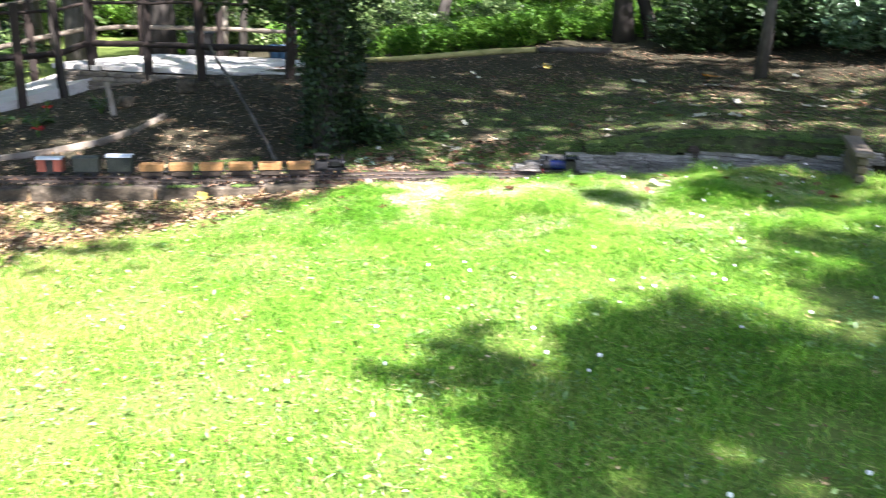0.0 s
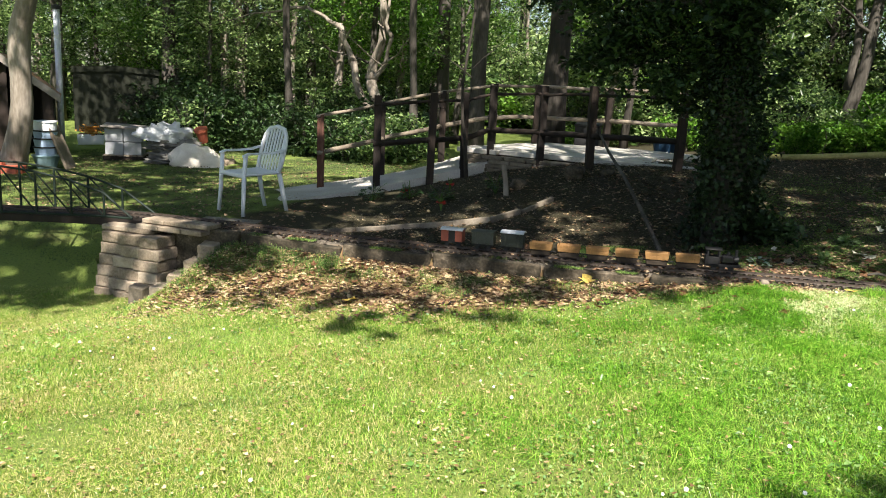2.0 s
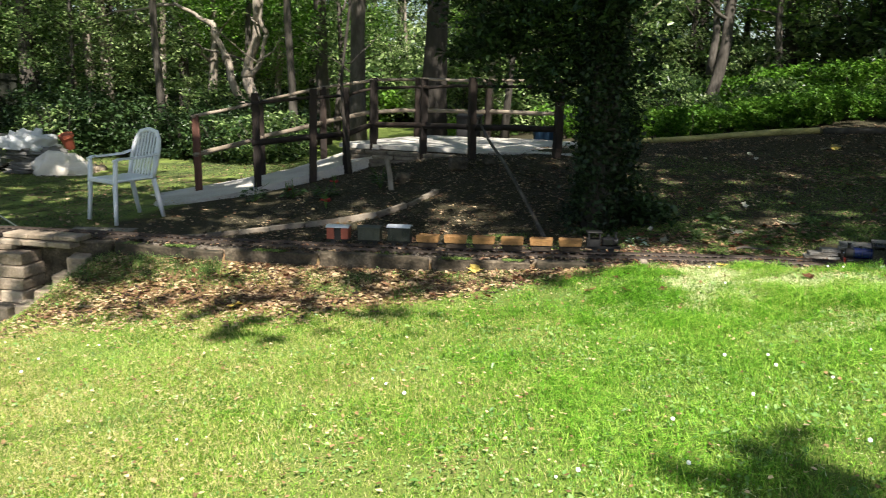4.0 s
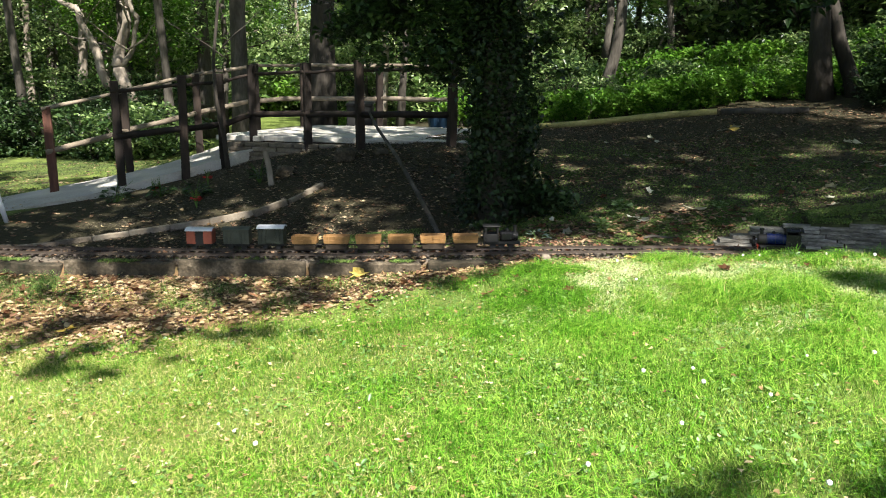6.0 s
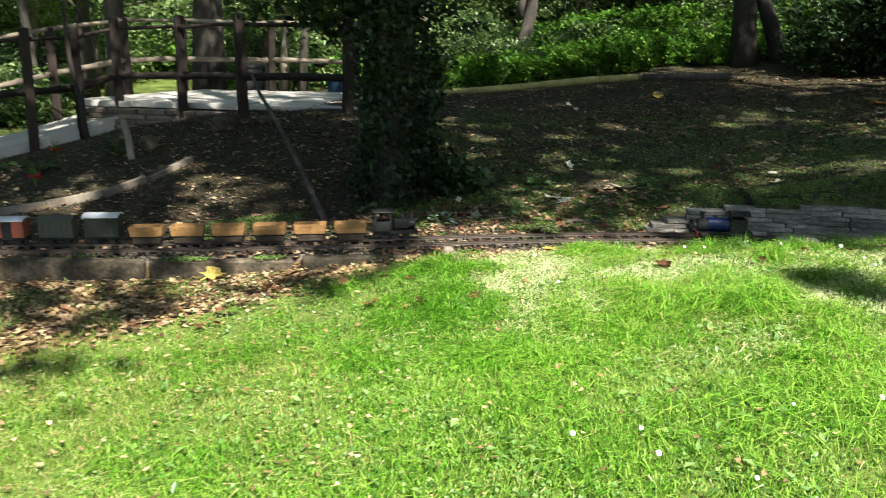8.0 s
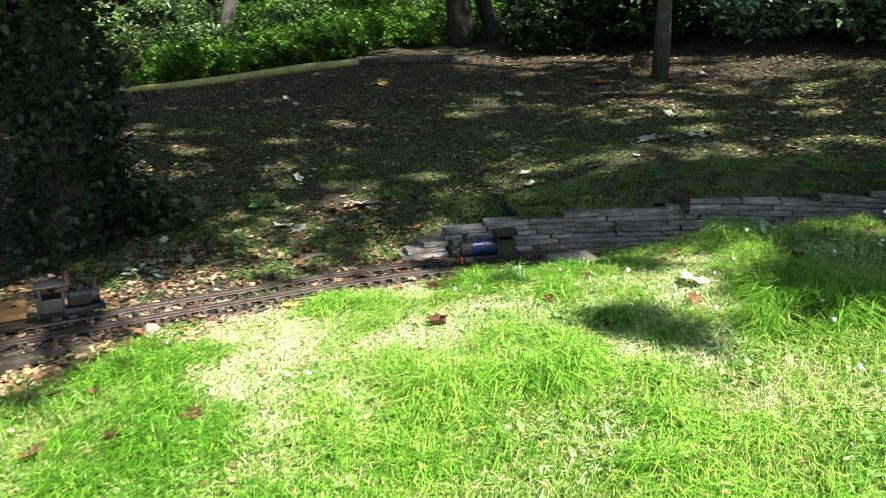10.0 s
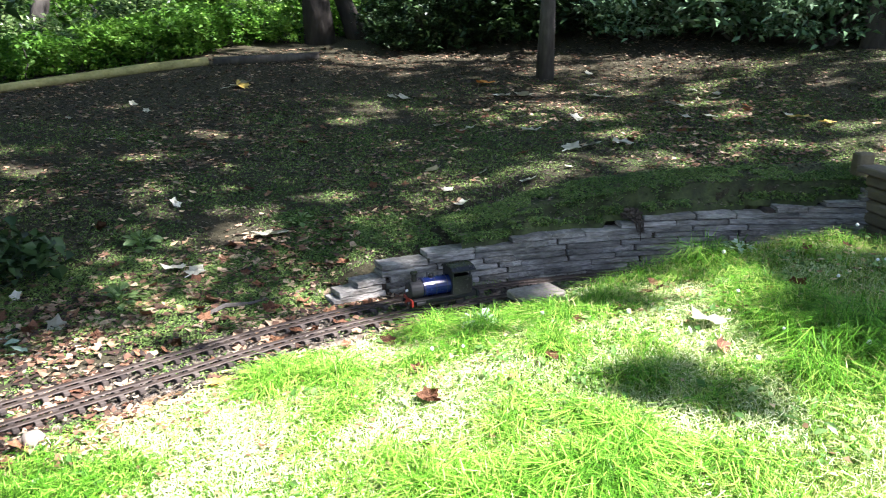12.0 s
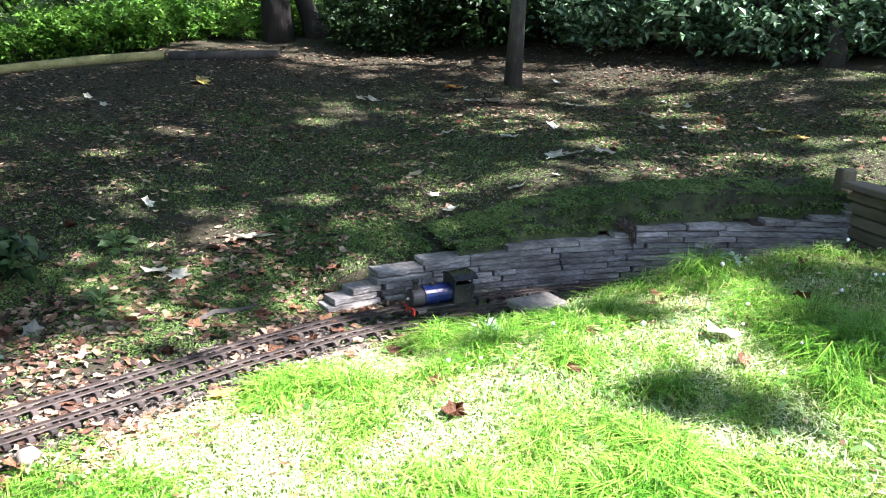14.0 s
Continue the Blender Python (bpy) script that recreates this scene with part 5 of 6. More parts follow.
# ---- on the terrace ----
bin_ob = thing("storage_box", pose(-3.8, 11.95, 0.60, 0, 0, 10), "dark upright storage box beside the terrace", "box")
part("body", one_box((0.36, 0.3, 0.42), bevel=0.01), "black", bin_ob)
part("lid", one_box((0.38, 0.32, 0.04), pose(0, 0, 0.422, 6, 0, 0), 0.01), "black", bin_ob)
tub = thing("plastic_tub", pose(-2.62, 12.0, 0.62), "dark blue plastic tub beyond the terrace", "tub")
part("body", one_tube([(0, 0, 0), (0, 0, 0.28)], [0.17, 0.22], 16), "blue_plastic", tub)
part("rim", one_tube([(math.cos(a) * 0.22, math.sin(a) * 0.22, 0.28) for a in np.linspace(0, 6.3, 17)], 0.014, 6), "blue_plastic", tub)


# ---- rolling stock ----
def wheels(t, length, r=0.016, gauge=0.035, axles=2):
    for k in range(axles):
        x = (k / (axles - 1) - 0.5) * length
        for sy in (-1, 1):
            bm = bmesh.new()
            tube(bm, [(x, sy * gauge / 2 - 0.003, r), (x, sy * gauge / 2 + 0.003, r)], r, 12)
            part("wheel", bm, "black", t)
        part("axle", one_tube([(x, -gauge / 2, r), (x, gauge / 2, r)], 0.003, 6), "black", t)


def on_track(x, off):
    p, a, way = along(x, off)
    slope = math.degrees(math.atan2(float(track_z(x + 0.1) - track_z(x - 0.1)), 0.2))
    return pose(p.x, p.y, p.z, 0, -slope, a)


def box_van(m, mat, label, door=False, roof="tin", high=0.085):
    t = thing("goods_van", m, label, "model wagon", "train of model wagons")
    part("chassis", one_box((0.165, 0.055, 0.012), pose(0, 0, 0.026), 0.001), "black", t)
    wheels(t, 0.085)
    w, d = 0.155, 0.078
    if door:
        for x, long in ((-0.052, 0.051), (0.052, 0.051)):
            part("side_panel", one_box((long, d, high), pose(x, 0, 0.039), 0.001), mat, t)
        # solid black fills the opening to stand for its dark inside
        part("doorway", one_box((0.053, d * 0.8, high), pose(0, 0, 0.039)), "black", t, "black block for the shade in the open doorway")
    else:
        for k in range(7):
            part("plank", one_box((w / 7 - 0.0012, d, high), pose((k - 3) * w / 7, 0, 0.039 + 0.0002 * (k % 2)), 0.0008), mat, t)
        part("door", one_box((0.05, d + 0.004, high * 0.86), pose(0, 0, 0.044), 0.001), mat, t)
    for sx in (-1, 1):
        part("end_post", one_box((0.005, d + 0.003, high), pose(sx * w / 2, 0, 0.039)), mat, t)
    bm = bmesh.new()
    arc = [(-0.047, 0), (-0.03, 0.010), (0, 0.014), (0.03, 0.010), (0.047, 0)]
    ring = arc + [(y, z - 0.005) for y, z in reversed(arc)]
    loft(bm, [[(x, y, 0.041 + high + z) for y, z in ring] for x in (-0.086, 0.086)])
    part("roof", bm, roof, t, "curved roof")
    for sx in (-1, 1):
        part("coupling", one_tube([(sx * 0.082, 0, 0.028), (sx * 0.1, 0, 0.028)], 0.004, 6), "black", t)
    return t


def tipper(m):
    t = thing("open_wagon", m, "ochre-brown open wooden model wagon on a black frame", "model wagon", "train of model wagons")
    part("chassis", one_box((0.15, 0.045, 0.012), pose(0, 0, 0.024), 0.001), "black", t)
    wheels(t, 0.075)
    for sy in (-1, 1):
        for k in range(2):
            part("side_plank", one_box((0.148, 0.004, 0.0235), pose(0, sy * (0.034 + 0.003 * k), 0.040 + k * 0.0245, -sy * 7, 0, 0), 0.0008), "ochre", t)
        for x in (-0.045, 0.0, 0.045):
            part("strap", one_box((0.005, 0.004, 0.046), pose(x, sy * 0.0395, 0.040, -sy * 7, 0, 0)), "ochre", t)
    for sx in (-1, 1):
        part("end_plank", one_box((0.004, 0.072, 0.048), pose(sx * 0.073, 0, 0.040, 0, sx * 7, 0), 0.0008), "ochre", t)
        part("coupling", one_tube([(sx * 0.075, 0, 0.028), (sx * 0.1, 0, 0.028)], 0.004, 6), "black", t)
    part("floor", one_box((0.144, 0.066, 0.004), pose(0, 0, 0.037)), "ochre", t)
    part("load", rough_block((0.138, 0.064, 0.03), 3, 0.004, 0.006), "soil_dark", t, "dark earth load")
    t.children[-1].matrix_local = pose(0, 0, 0.045)
    return t


def black_engine(m):
    t = thing("black_locomotive", m, "black model steam locomotive with an open cab", "model locomotive")
    part("frame", one_box((0.22, 0.06, 0.018), pose(0, 0, 0.026), 0.002), "black", t)
    wheels(t, 0.11, 0.02, axles=3)
    part("boiler", one_tube([(-0.01, 0, 0.075), (0.10, 0, 0.075)], 0.03, 18), "black_gloss", t, smooth=False)
    part("saddle_tank", one_box((0.085, 0.082, 0.058), pose(0.03, 0, 0.048), 0.012), "black_gloss", t)
    part("chimney", one_tube([(0.085, 0, 0.10), (0.085, 0, 0.125), (0.085, 0, 0.14)], [0.010, 0.009, 0.013], 12), "black", t)
    part("dome", one_tube([(0.035, 0, 0.10), (0.035, 0, 0.118), (0.035, 0, 0.126)], [0.013, 0.013, 0.006], 12), "black", t)
    for x, sy in ((-0.10, -1), (-0.10, 1), (-0.025, -1), (-0.025, 1)):
        part("cab_post", one_box((0.008, 0.006, 0.095), pose(x, sy * 0.04, 0.044)), "black", t)
    for sy in (-1, 1):
        part("cab_side", one_box((0.083, 0.004, 0.05), pose(-0.062, sy * 0.041, 0.044), 0.001), "black", t)
    part("bunker", one_box((0.02, 0.08, 0.06), pose(-0.105, 0, 0.044), 0.002), "black", t)
    part("cab_roof", one_box((0.11, 0.098, 0.006), pose(-0.062, 0, 0.139), 0.002), "black", t)
    for sx in (-1, 1):
        part("buffer_beam", one_box((0.006, 0.075, 0.02), pose(sx * 0.112, 0, 0.024), 0.001), "black", t)
    return t


def blue_engine(m):
    """Faces along its own +x."""
    t = thing("blue_locomotive", m, "blue and black model tank locomotive with red buffer beam", "model locomotive")
    part("frame", one_box((0.26, 0.062, 0.02), pose(0, 0, 0.028), 0.002), "black", t)
    wheels(t, 0.14, 0.021, axles=3)
    part("boiler", one_tube([(-0.026, 0, 0.084), (0.085, 0, 0.084)], 0.036, 20), "blue", t, smooth=False)
    for x in (-0.01, 0.035, 0.08):
        part("boiler_band", one_tube([(x - 0.0015, 0, 0.084), (x + 0.0015, 0, 0.084)], 0.0366, 20), "black", t)
    part("smokebox", one_tube([(0.086, 0, 0.080), (0.132, 0, 0.080), (0.137, 0, 0.080)], [0.0335, 0.0335, 0.028], 20), "black", t)
    part("smokebox_dart", one_tube([(0.137, 0, 0.080), (0.145, 0, 0.080)], 0.005, 8), "tin", t)
    part("chimney", one_tube([(0.112, 0, 0.108), (0.112, 0, 0.135), (0.112, 0, 0.142), (0.112, 0, 0.148)], [0.011, 0.009, 0.014, 0.013], 14), "black_gloss", t)
    part("dome", one_tube([(0.045, 0, 0.115), (0.045, 0, 0.127), (0.045, 0, 0.132)], [0.011, 0.011, 0.005], 12), "black_gloss", t)
    for sy in (-1, 1):
        part("running_board", one_box((0.16, 0.016, 0.004), pose(0.05, sy * 0.038, 0.046), 0.001), "black", t)
        part("cab_side", one_box((0.075, 0.004, 0.072), pose(-0.065, sy * 0.044, 0.048), 0.001), "black_gloss", t)
        part("cylinder", one_tube([(0.085, sy * 0.034, 0.036), (0.12, sy * 0.034, 0.036)], 0.012, 12), "black", t)
        part("coupling_rod", one_box((0.15, 0.003, 0.006), pose(0, sy * 0.026, 0.02)), "rail", t)
        for x in (0.105, 0.125):
            part("buffer", one_tube([(0.138, sy * 0.025, 0.038), (0.15, sy * 0.025, 0.038)], [0.004, 0.008], 10), "black", t) if x > 0.11 else None
    part("cab_front", one_box((0.006, 0.092, 0.10), pose(-0.028, 0, 0.048), 0.004), "black", t)
    part("cab_back", one_box((0.006, 0.092, 0.07), pose(-0.104, 0, 0.048), 0.002), "black", t)
    bm = bmesh.new()
    arc = [(-0.054, 0), (-0.034, 0.012), (0, 0.016), (0.034, 0.012), (0.054, 0)]
    ring = arc + [(y, z - 0.004) for y, z in reversed(arc)]
    loft(bm, [[(x, y, 0.141 + z) for y, z in ring] for x in (-0.118, -0.022)])
    part("cab_roof", bm, "black_gloss", t, "glossy curved cab roof")
    for x, sy in ((-0.098, -1), (-0.098, 1)):
        part("cab_post", one_box((0.006, 0.004, 0.04), pose(x, sy * 0.044, 0.11)), "black", t)
    part("buffer_beam", one_box((0.006, 0.085, 0.026), pose(0.135, 0, 0.026), 0.001), "red", t, "bright red buffer beam")
    part("buffer_beam", one_box((0.006, 0.085, 0.026), pose(-0.133, 0, 0.026), 0.001), "black", t)
    return t


FAR = 0.135
front = -0.86
black_engine(on_track(front, FAR))
for k in range(6):
    x = front - 0.222 - 0.197 * k
    w = tipper(on_track(x, FAR)) if k == 0 else copy_thing(w, on_track(x, FAR))
    last = x
box_van(on_track(last - 0.205, FAR), "van_dark", "dark green-grey model goods van with a white roof", high=0.1)
box_van(on_track(last - 0.42, FAR), "van_grey", "grey planked model goods van with a grey roof", roof="van_grey", high=0.088)
box_van(on_track(last - 0.65, FAR), "van_brown", "red-brown model brake van with an open doorway", door=True)
blue_engine(on_track(0.79, 0.0) @ pose(0, 0, 0, 0, 0, 180))


# ---- the yard by the sheds ----
def plank_shed(m, w, d, h, rise, mat, roof, label, planks=9, overhang=0.12, door=True):
    """A boarded shed: its gable faces the shed's own -y."""
    t = thing("garden_shed", m, label, "shed")
    for sx in (-1, 1):
        for k in range(planks):
            part("board", one_box((0.02, d / planks - 0.004, h), pose(sx * w / 2, (k + 0.5) * d / planks - d / 2, 0)), mat, t)
    for sy in (-1, 1):
        for k in range(planks):
            x = (k + 0.5) * w / planks - w / 2
            if door and sy < 0 and w * 0.1 < x < w * 0.38:
                continue
            part("board", one_box((w / planks - 0.004, 0.02, h + rise * (1 - abs(x) / (w / 2))), pose(x, sy * d / 2, 0)), mat, t)
    for sx in (-1, 1):
        bm = bmesh.new()
        loft(bm, [[(sx * (w / 2 + overhang), y, h - rise * overhang / (w / 2)), (0, y, h + rise), (0, y, h + rise + 0.04), (sx * (w / 2 + overhang), y, h - rise * overhang / (w / 2) + 0.04)] for y in (-d / 2 - overhang, d / 2 + overhang)])
        part("roof_slope", bm, roof[(sx + 1) // 2], t)
        bm = bmesh.new()
        loft(bm, [[(sx * (w / 2 + overhang), y, h - rise * overhang / (w / 2) - 0.09), (0, y, h + rise - 0.09), (0, y, h + rise + 0.045), (sx * (w / 2 + overhang), y, h - rise * overhang / (w / 2) + 0.045)] for y in (-d / 2 - overhang - 0.025, -d / 2 - overhang - 0.002)])
        part("bargeboard", bm, roof[0], t)
    # black panel behind the door gap darkens the interior
    part("inner", one_box((w * 0.9, 0.02, h * 0.98), pose(0, d / 2 - 0.1, 0)), "black", t, "black panel for the shade inside the shed") if door else None
    return t


# one slope gets the sunlit tone, the other plain felt
plank_shed(pose(-13.35, 9.2, float(ground(-13.3, 9.2)) - 0.03, 0, 0, 52), 1.5, 1.6, 1.15, 0.55, "shed_brown", ("roof_felt", "roof_rust"), "dark brown boarded shed with a felted gable roof")
plank_shed(pose(-16.85, 14.6, float(ground(-16.85, 14.6)) - 0.03, 0, 0, 48), 1.9, 1.7, 1.5, 0.06, "shed_green", ("shed_green", "shed_green"), "dull olive-green boarded hut under the trees", 12, 0.03, False)
flue = thing("flue_pipe", pose(-12.93, 9.95, float(ground(-12.93, 9.95))), "tall pale metal flue pipe beside the shed", "pipe")
part("pipe", one_tube([(0, 0, 0), (0, 0, 2.5)], 0.055, 14), "tin", flue, smooth=True)
part("cowl", one_tube([(0, 0, 2.5), (0, 0, 2.56), (0, 0, 2.58)], [0.075, 0.075, 0.03], 14), "black", flue, "dark cowl")
for z in (1.3, 2.0):
    part("collar", one_tube([(0, 0, z), (0, 0, z + 0.06)], 0.058, 14), "tin", flue)

tubs = thing("tub_stack", pose(*at_ground(-11.28, 8.4, -0.01)), "stack of pale blue and green plastic tubs", "tubs")
for z, r0, r1, h, mat in ((0, 0.13, 0.2, 0.22, "tub_green"), (0.22, 0.15, 0.175, 0.13, "pale_blue"), (0.35, 0.155, 0.175, 0.13, "pale_blue"), (0.48, 0.16, 0.175, 0.12, "pale_blue"), (0.60, 0.16, 0.17, 0.14, "white_plastic")):
    tub_part = part("tub", one_tube([(0, 0, z), (0, 0, z + h - 0.02)], [r0, r1], 18), mat, tubs)
    part("rim", one_tube([(0, 0, z + h - 0.02), (0, 0, z + h)], r1 + 0.012, 18), "black" if mat == "pale_blue" else mat, tub_part)
tagged(part("leaning_board", one_box((0.04, 0.34, 0.72), bevel=0.004), "timber_grey"), "grey board leaning beside the tubs", "board").matrix_world = pose(-11.0, 8.62, float(ground(-11.0, 8.6)) - 0.01, 0, -22, 30)
bricks = thing("brick_stack", pose(*at_ground(-11.3, 7.6, -0.01), 0, 0, 20), "low stack of red bricks on the grass", "bricks")
for k in range(14):
    part("brick", rough_block((0.21, 0.1, 0.065), k, 0.004, 0.004), "terracotta", bricks).matrix_local = pose((k % 3) * 0.22 - 0.2 + rng.uniform(-0.02, 0.02), ((k // 3) % 2) * 0.11, (k // 6) * 0.066, 0, 0, rng.uniform(-5, 5))

trough = thing("planter_trough", pose(*at_ground(-13.8, 11.3, -0.02), 0, 0, 40), "white trough planter with reddish plants", "planter")
part("trough", one_box((0.48, 0.24, 0.22), bevel=0.012, taper=1.08), "white_plastic", trough)
part("soil", one_box((0.46, 0.22, 0.02), pose(0, 0, 0.212)), "soil_dark", trough)
part("plant", leaf_mesh("plant", clumps(in_ball(12, (0.2, 0.1, 0.1), (0, 0, 0.3), 0.1), 0.1, 16), 0.07), "orange_leaf", trough)

pallet = thing("pallet", pose(*at_ground(-11.42, 10.05, -0.01), 0, 0, 38), "wooden pallet on the grass", "pallet")
for y in (-0.22, 0, 0.22):
    part("bearer", one_box((0.66, 0.07, 0.08), pose(0, y, 0)), "timber_dark", pallet)
for k in range(6):
    part("slat", one_box((0.09, 0.56, 0.02), pose(-0.28 + k * 0.112, 0, 0.08)), "timber_grey", pallet)
base = pose(*at_ground(-11.42, 10.05, 0.09), 0, 0, 38)
for k in range(7):
    x, y, z = (k % 2) * 0.3 - 0.15, ((k // 2) % 2) * 0.24 - 0.12, (k // 4) * 0.225
    ob = part("concrete_block", rough_block((0.29, 0.22, 0.215), k, 0.006, 0.004), "block_grey")
    tagged(ob, "grey concrete building block stacked on a pallet", "block", "stacked concrete blocks").matrix_world = base @ pose(x, y, z, 0, 0, rng.uniform(-2, 2))
tagged(part("cover_sheet", rough_block((0.75, 0.62, 0.025), 31, 0.004, 0.012), "roof_felt"), "dark sheet laid over the stacked blocks", "sheet").matrix_world = base @ pose(0.02, 0, 0.458, 2, 3, 4)


def draped(size, folds, seed, amount=0.05):
    """A crumpled heap: domed, folded, closed below."""
    bm = bmesh.new()
    bmesh.ops.create_icosphere(bm, subdivisions=4, radius=1)
    for v in bm.verts:
        n1 = noise.fractal(v.co * folds + Vector((seed, 0, 0)), 1.0, 2.0, 4)
        n2 = abs(noise.noise(v.co * folds * 2.2 + Vector((0, seed, 0))))
        v.co = Vector((v.co.x * size[0], v.co.y * size[1], max(0, v.co.z + 0.25) * size[2])) * (1 + amount * 3.4 * n1 - amount * 3.2 * n2)
        v.co.z = max(0, v.co.z)
    return bm


heap_at = Vector((-10.45, 10.15, float(ground(-10.45, 10.15))))
for k in range(5):
    ob = part("sack", draped((0.44 - 0.03 * (k % 3), 0.27, 0.11), 2.2, k * 1.7, 0.11), "sack_dark", smooth=True)
    tagged(ob, "dark crumpled sack in a pile of rubble sacks", "sack", "pile of sacks").matrix_world = pose(heap_at.x + 0.03 * math.sin(k * 2), heap_at.y, heap_at.z + 0.075 * k, 0, 0, 38 + 9 * math.sin(k * 3))
tagged(part("tarpaulin", draped((0.44, 0.33, 0.25), 2.3, 11, 0.10), "tarp", smooth=True), "crumpled pale grey tarpaulin thrown over sacks", "tarpaulin").matrix_world = pose(heap_at.x - 0.08, heap_at.y - 0.02, heap_at.z + 0.36, 0, 6, 40)
tagged(part("terracotta_pot", one_tube([(0, 0, 0), (0, 0, 0.2), (0, 0, 0.2), (0, 0, 0.25)], [0.07, 0.10, 0.115, 0.115], 16), "terracotta"), "orange terracotta pot behind the tarpaulin", "pot").matrix_world = pose(heap_at.x + 0.33, heap_at.y + 0.42, heap_at.z + 0.36, 20, 0, 0)
tagged(part("white_sheet", draped((0.44, 0.22, 0.29), 1.5, 21, 0.07), "board_cream", smooth=True), "crumpled white sheet heaped against the sack pile", "sheet").matrix_world = pose(-9.88, 10.1, float(ground(-9.88, 10.1)) - 0.01, 0, 0, 40)
for k in range(9):
    x, y = -9.9 + rng.uniform(-0.35, 0.3), 10.7 + rng.uniform(-0.3, 0.3)
    tagged(part("rubble_stone", rough_block((0.16, 0.12, 0.1), 80 + k, 0.02, 0.02), "stone", smooth=False), "pale rubble stone lying on bare earth", "stone", "rubble stones").matrix_world = pose(x, y, float(ground(x, y)) - 0.02, 0, 0, rng.uniform(0, 180))


# ---- fallen leaves, plants, grass ----
def lobed_leaf(size, seed, curl=0.25):
    """A broad five-lobed leaf with a stalk, cupped."""
    bm = bmesh.new()
    pts = []
    for k in range(20):
        a = 2 * math.pi * k / 20 - math.pi / 2
        r = (0.40, 0.37, 0.44, 0.38)[k % 4] + 0.06 * math.cos((a - math.pi / 2) * 5) + 0.04 * math.sin(seed * 7 + k)
        x, y = r * math.cos(a), r * math.sin(a) + 0.05
        pts.append(bm.verts.new((x * size, y * size, size * (curl * (x * x + y * y) * 1.6 + 0.05 * math.sin(3 * a + seed)))))
    mid = bm.verts.new((0, 0, 0.004))
    for k in range(20):
        bm.faces.new((mid, pts[k], pts[(k + 1) % 20]))
    extra = bmesh.ops.solidify(bm, geom=list(bm.faces), thickness=0.0012)
    tube(bm, [(0, -0.3 * size, 0.002), (0.02 * size, -0.65 * size, 0.006)], 0.0025, 5)
    return bm


pale = "large pale underside-up fallen leaf on the ground"
for k, (x, y, size, mat, label) in enumerate(((0.365, 6.9, 0.17, "pale_leaf", pale), (-0.07, 6.74, 0.11, "pale_leaf", pale), (-0.0, 6.66, 0.10, "pale_leaf", pale), (2.05, 6.98, 0.12, "pale_leaf", pale), (2.16, 6.95, 0.12, "pale_leaf", pale),
                                              (2.31, 6.89, 0.13, "pale_leaf", pale), (1.03, 10.44, 0.22, "pale_leaf", pale), (3.13, 8.21, 0.17, "pale_leaf", pale), (2.16, 7.56, 0.13, "pale_leaf", pale), (2.99, 7.15, 0.10, "pale_leaf", pale),
                                              (3.41, 6.68, 0.13, "yellow_leaf", "yellow-green fallen leaf on moss"), (3.43, 6.5, 0.11, "yellow_leaf", "yellow-green fallen leaf on moss"), (3.09, 7.06, 0.09, "pale_leaf", pale), (3.24, 7.53, 0.13, "pale_leaf", pale), (1.99, 9.12, 0.12, "pale_leaf", pale),
                                              (2.74, 9.18, 0.17, "orange_leaf", "curled orange fallen leaf under the trees"), (2.62, 8.7, 0.14, "pale_leaf", pale), (2.75, 8.62, 0.16, "pale_leaf", pale), (1.93, 7.93, 0.11, "pale_leaf", pale), (1.3, 5.16, 0.12, "pale_leaf", pale),
                                              (-1.68, 5.30, 0.12, "yellow_leaf", "bright yellow fallen leaf below the kerb"), (-2.88, 4.27, 0.11, "yellow_leaf", "yellow fallen leaf on the leafy bank"), (-0.10, 5.74, 0.07, "yellow_leaf", "orange-yellow fallen leaf beside the track"), (1.06, 10.38, 0.16, "yellow_leaf", "yellow fallen leaf on bare earth"))):
    ob = part("fallen_leaf", lobed_leaf(size, k), mat)
    tagged(ob, label, "leaf", "large fallen leaves").matrix_world = pose(x, y, float(ground(x, y)) + 0.022 + 0.012 * (y < 5.6), rng.uniform(-14, 14), rng.uniform(-14, 14), rng.uniform(0, 360))


leaf_shapes = []
for k in range(4):
    bm = lobed_leaf(1.0, k + 3, 0.35)
    mesh = bpy.data.meshes.new("fallen_leaf")
    bm.to_mesh(mesh), bm.free()
    leaf_shapes.append(mesh)
for mat, label, n, x0, x1, s0, s1, size in (("brown_leaf", "curled brown fallen leaf lying in the grass", 34, 0.2, 2.3, -1.0, -0.12, 0.05), ("brown_leaf", "brown fallen leaf on the woodland floor", 40, -0.8, 3.8, 0.5, 3.0, 0.055),
                                            ("pale_leaf", "small pale fallen leaf on the woodland floor", 26, -0.8, 3.8, 0.7, 4.2, 0.07), ("brown_leaf", "brown fallen leaf on the leafy bank", 40, -4.2, -0.4, -0.9, -0.12, 0.055), ("brown_leaf", "curled brown fallen leaf beside the track", 70, -1.8, 0.7, 0.0, 0.95, 0.055)):
    kinds_ = [m.copy() for m in leaf_shapes]
    for m in kinds_:
        m.name = "fallen_leaf"
        m.materials.append(M[mat])
    for k in range(n):
        x = rng.uniform(x0, x1)
        y = float(track_y(x)) + rng.uniform(s0, s1)
        ob = tagged(part("fallen_leaf", kinds_[k % 4], None), label, "leaf", "large fallen leaves")
        size_ = size * rng.uniform(0.8, 1.5)
        ob.matrix_world = Matrix.LocRotScale((x, y, float(ground(x, y)) + 0.014 + 0.014 * (s1 < 0)), Euler((rng.normal() * 0.3, rng.normal() * 0.3, rng.uniform(0, 6.28))), (size_, size_, size_))


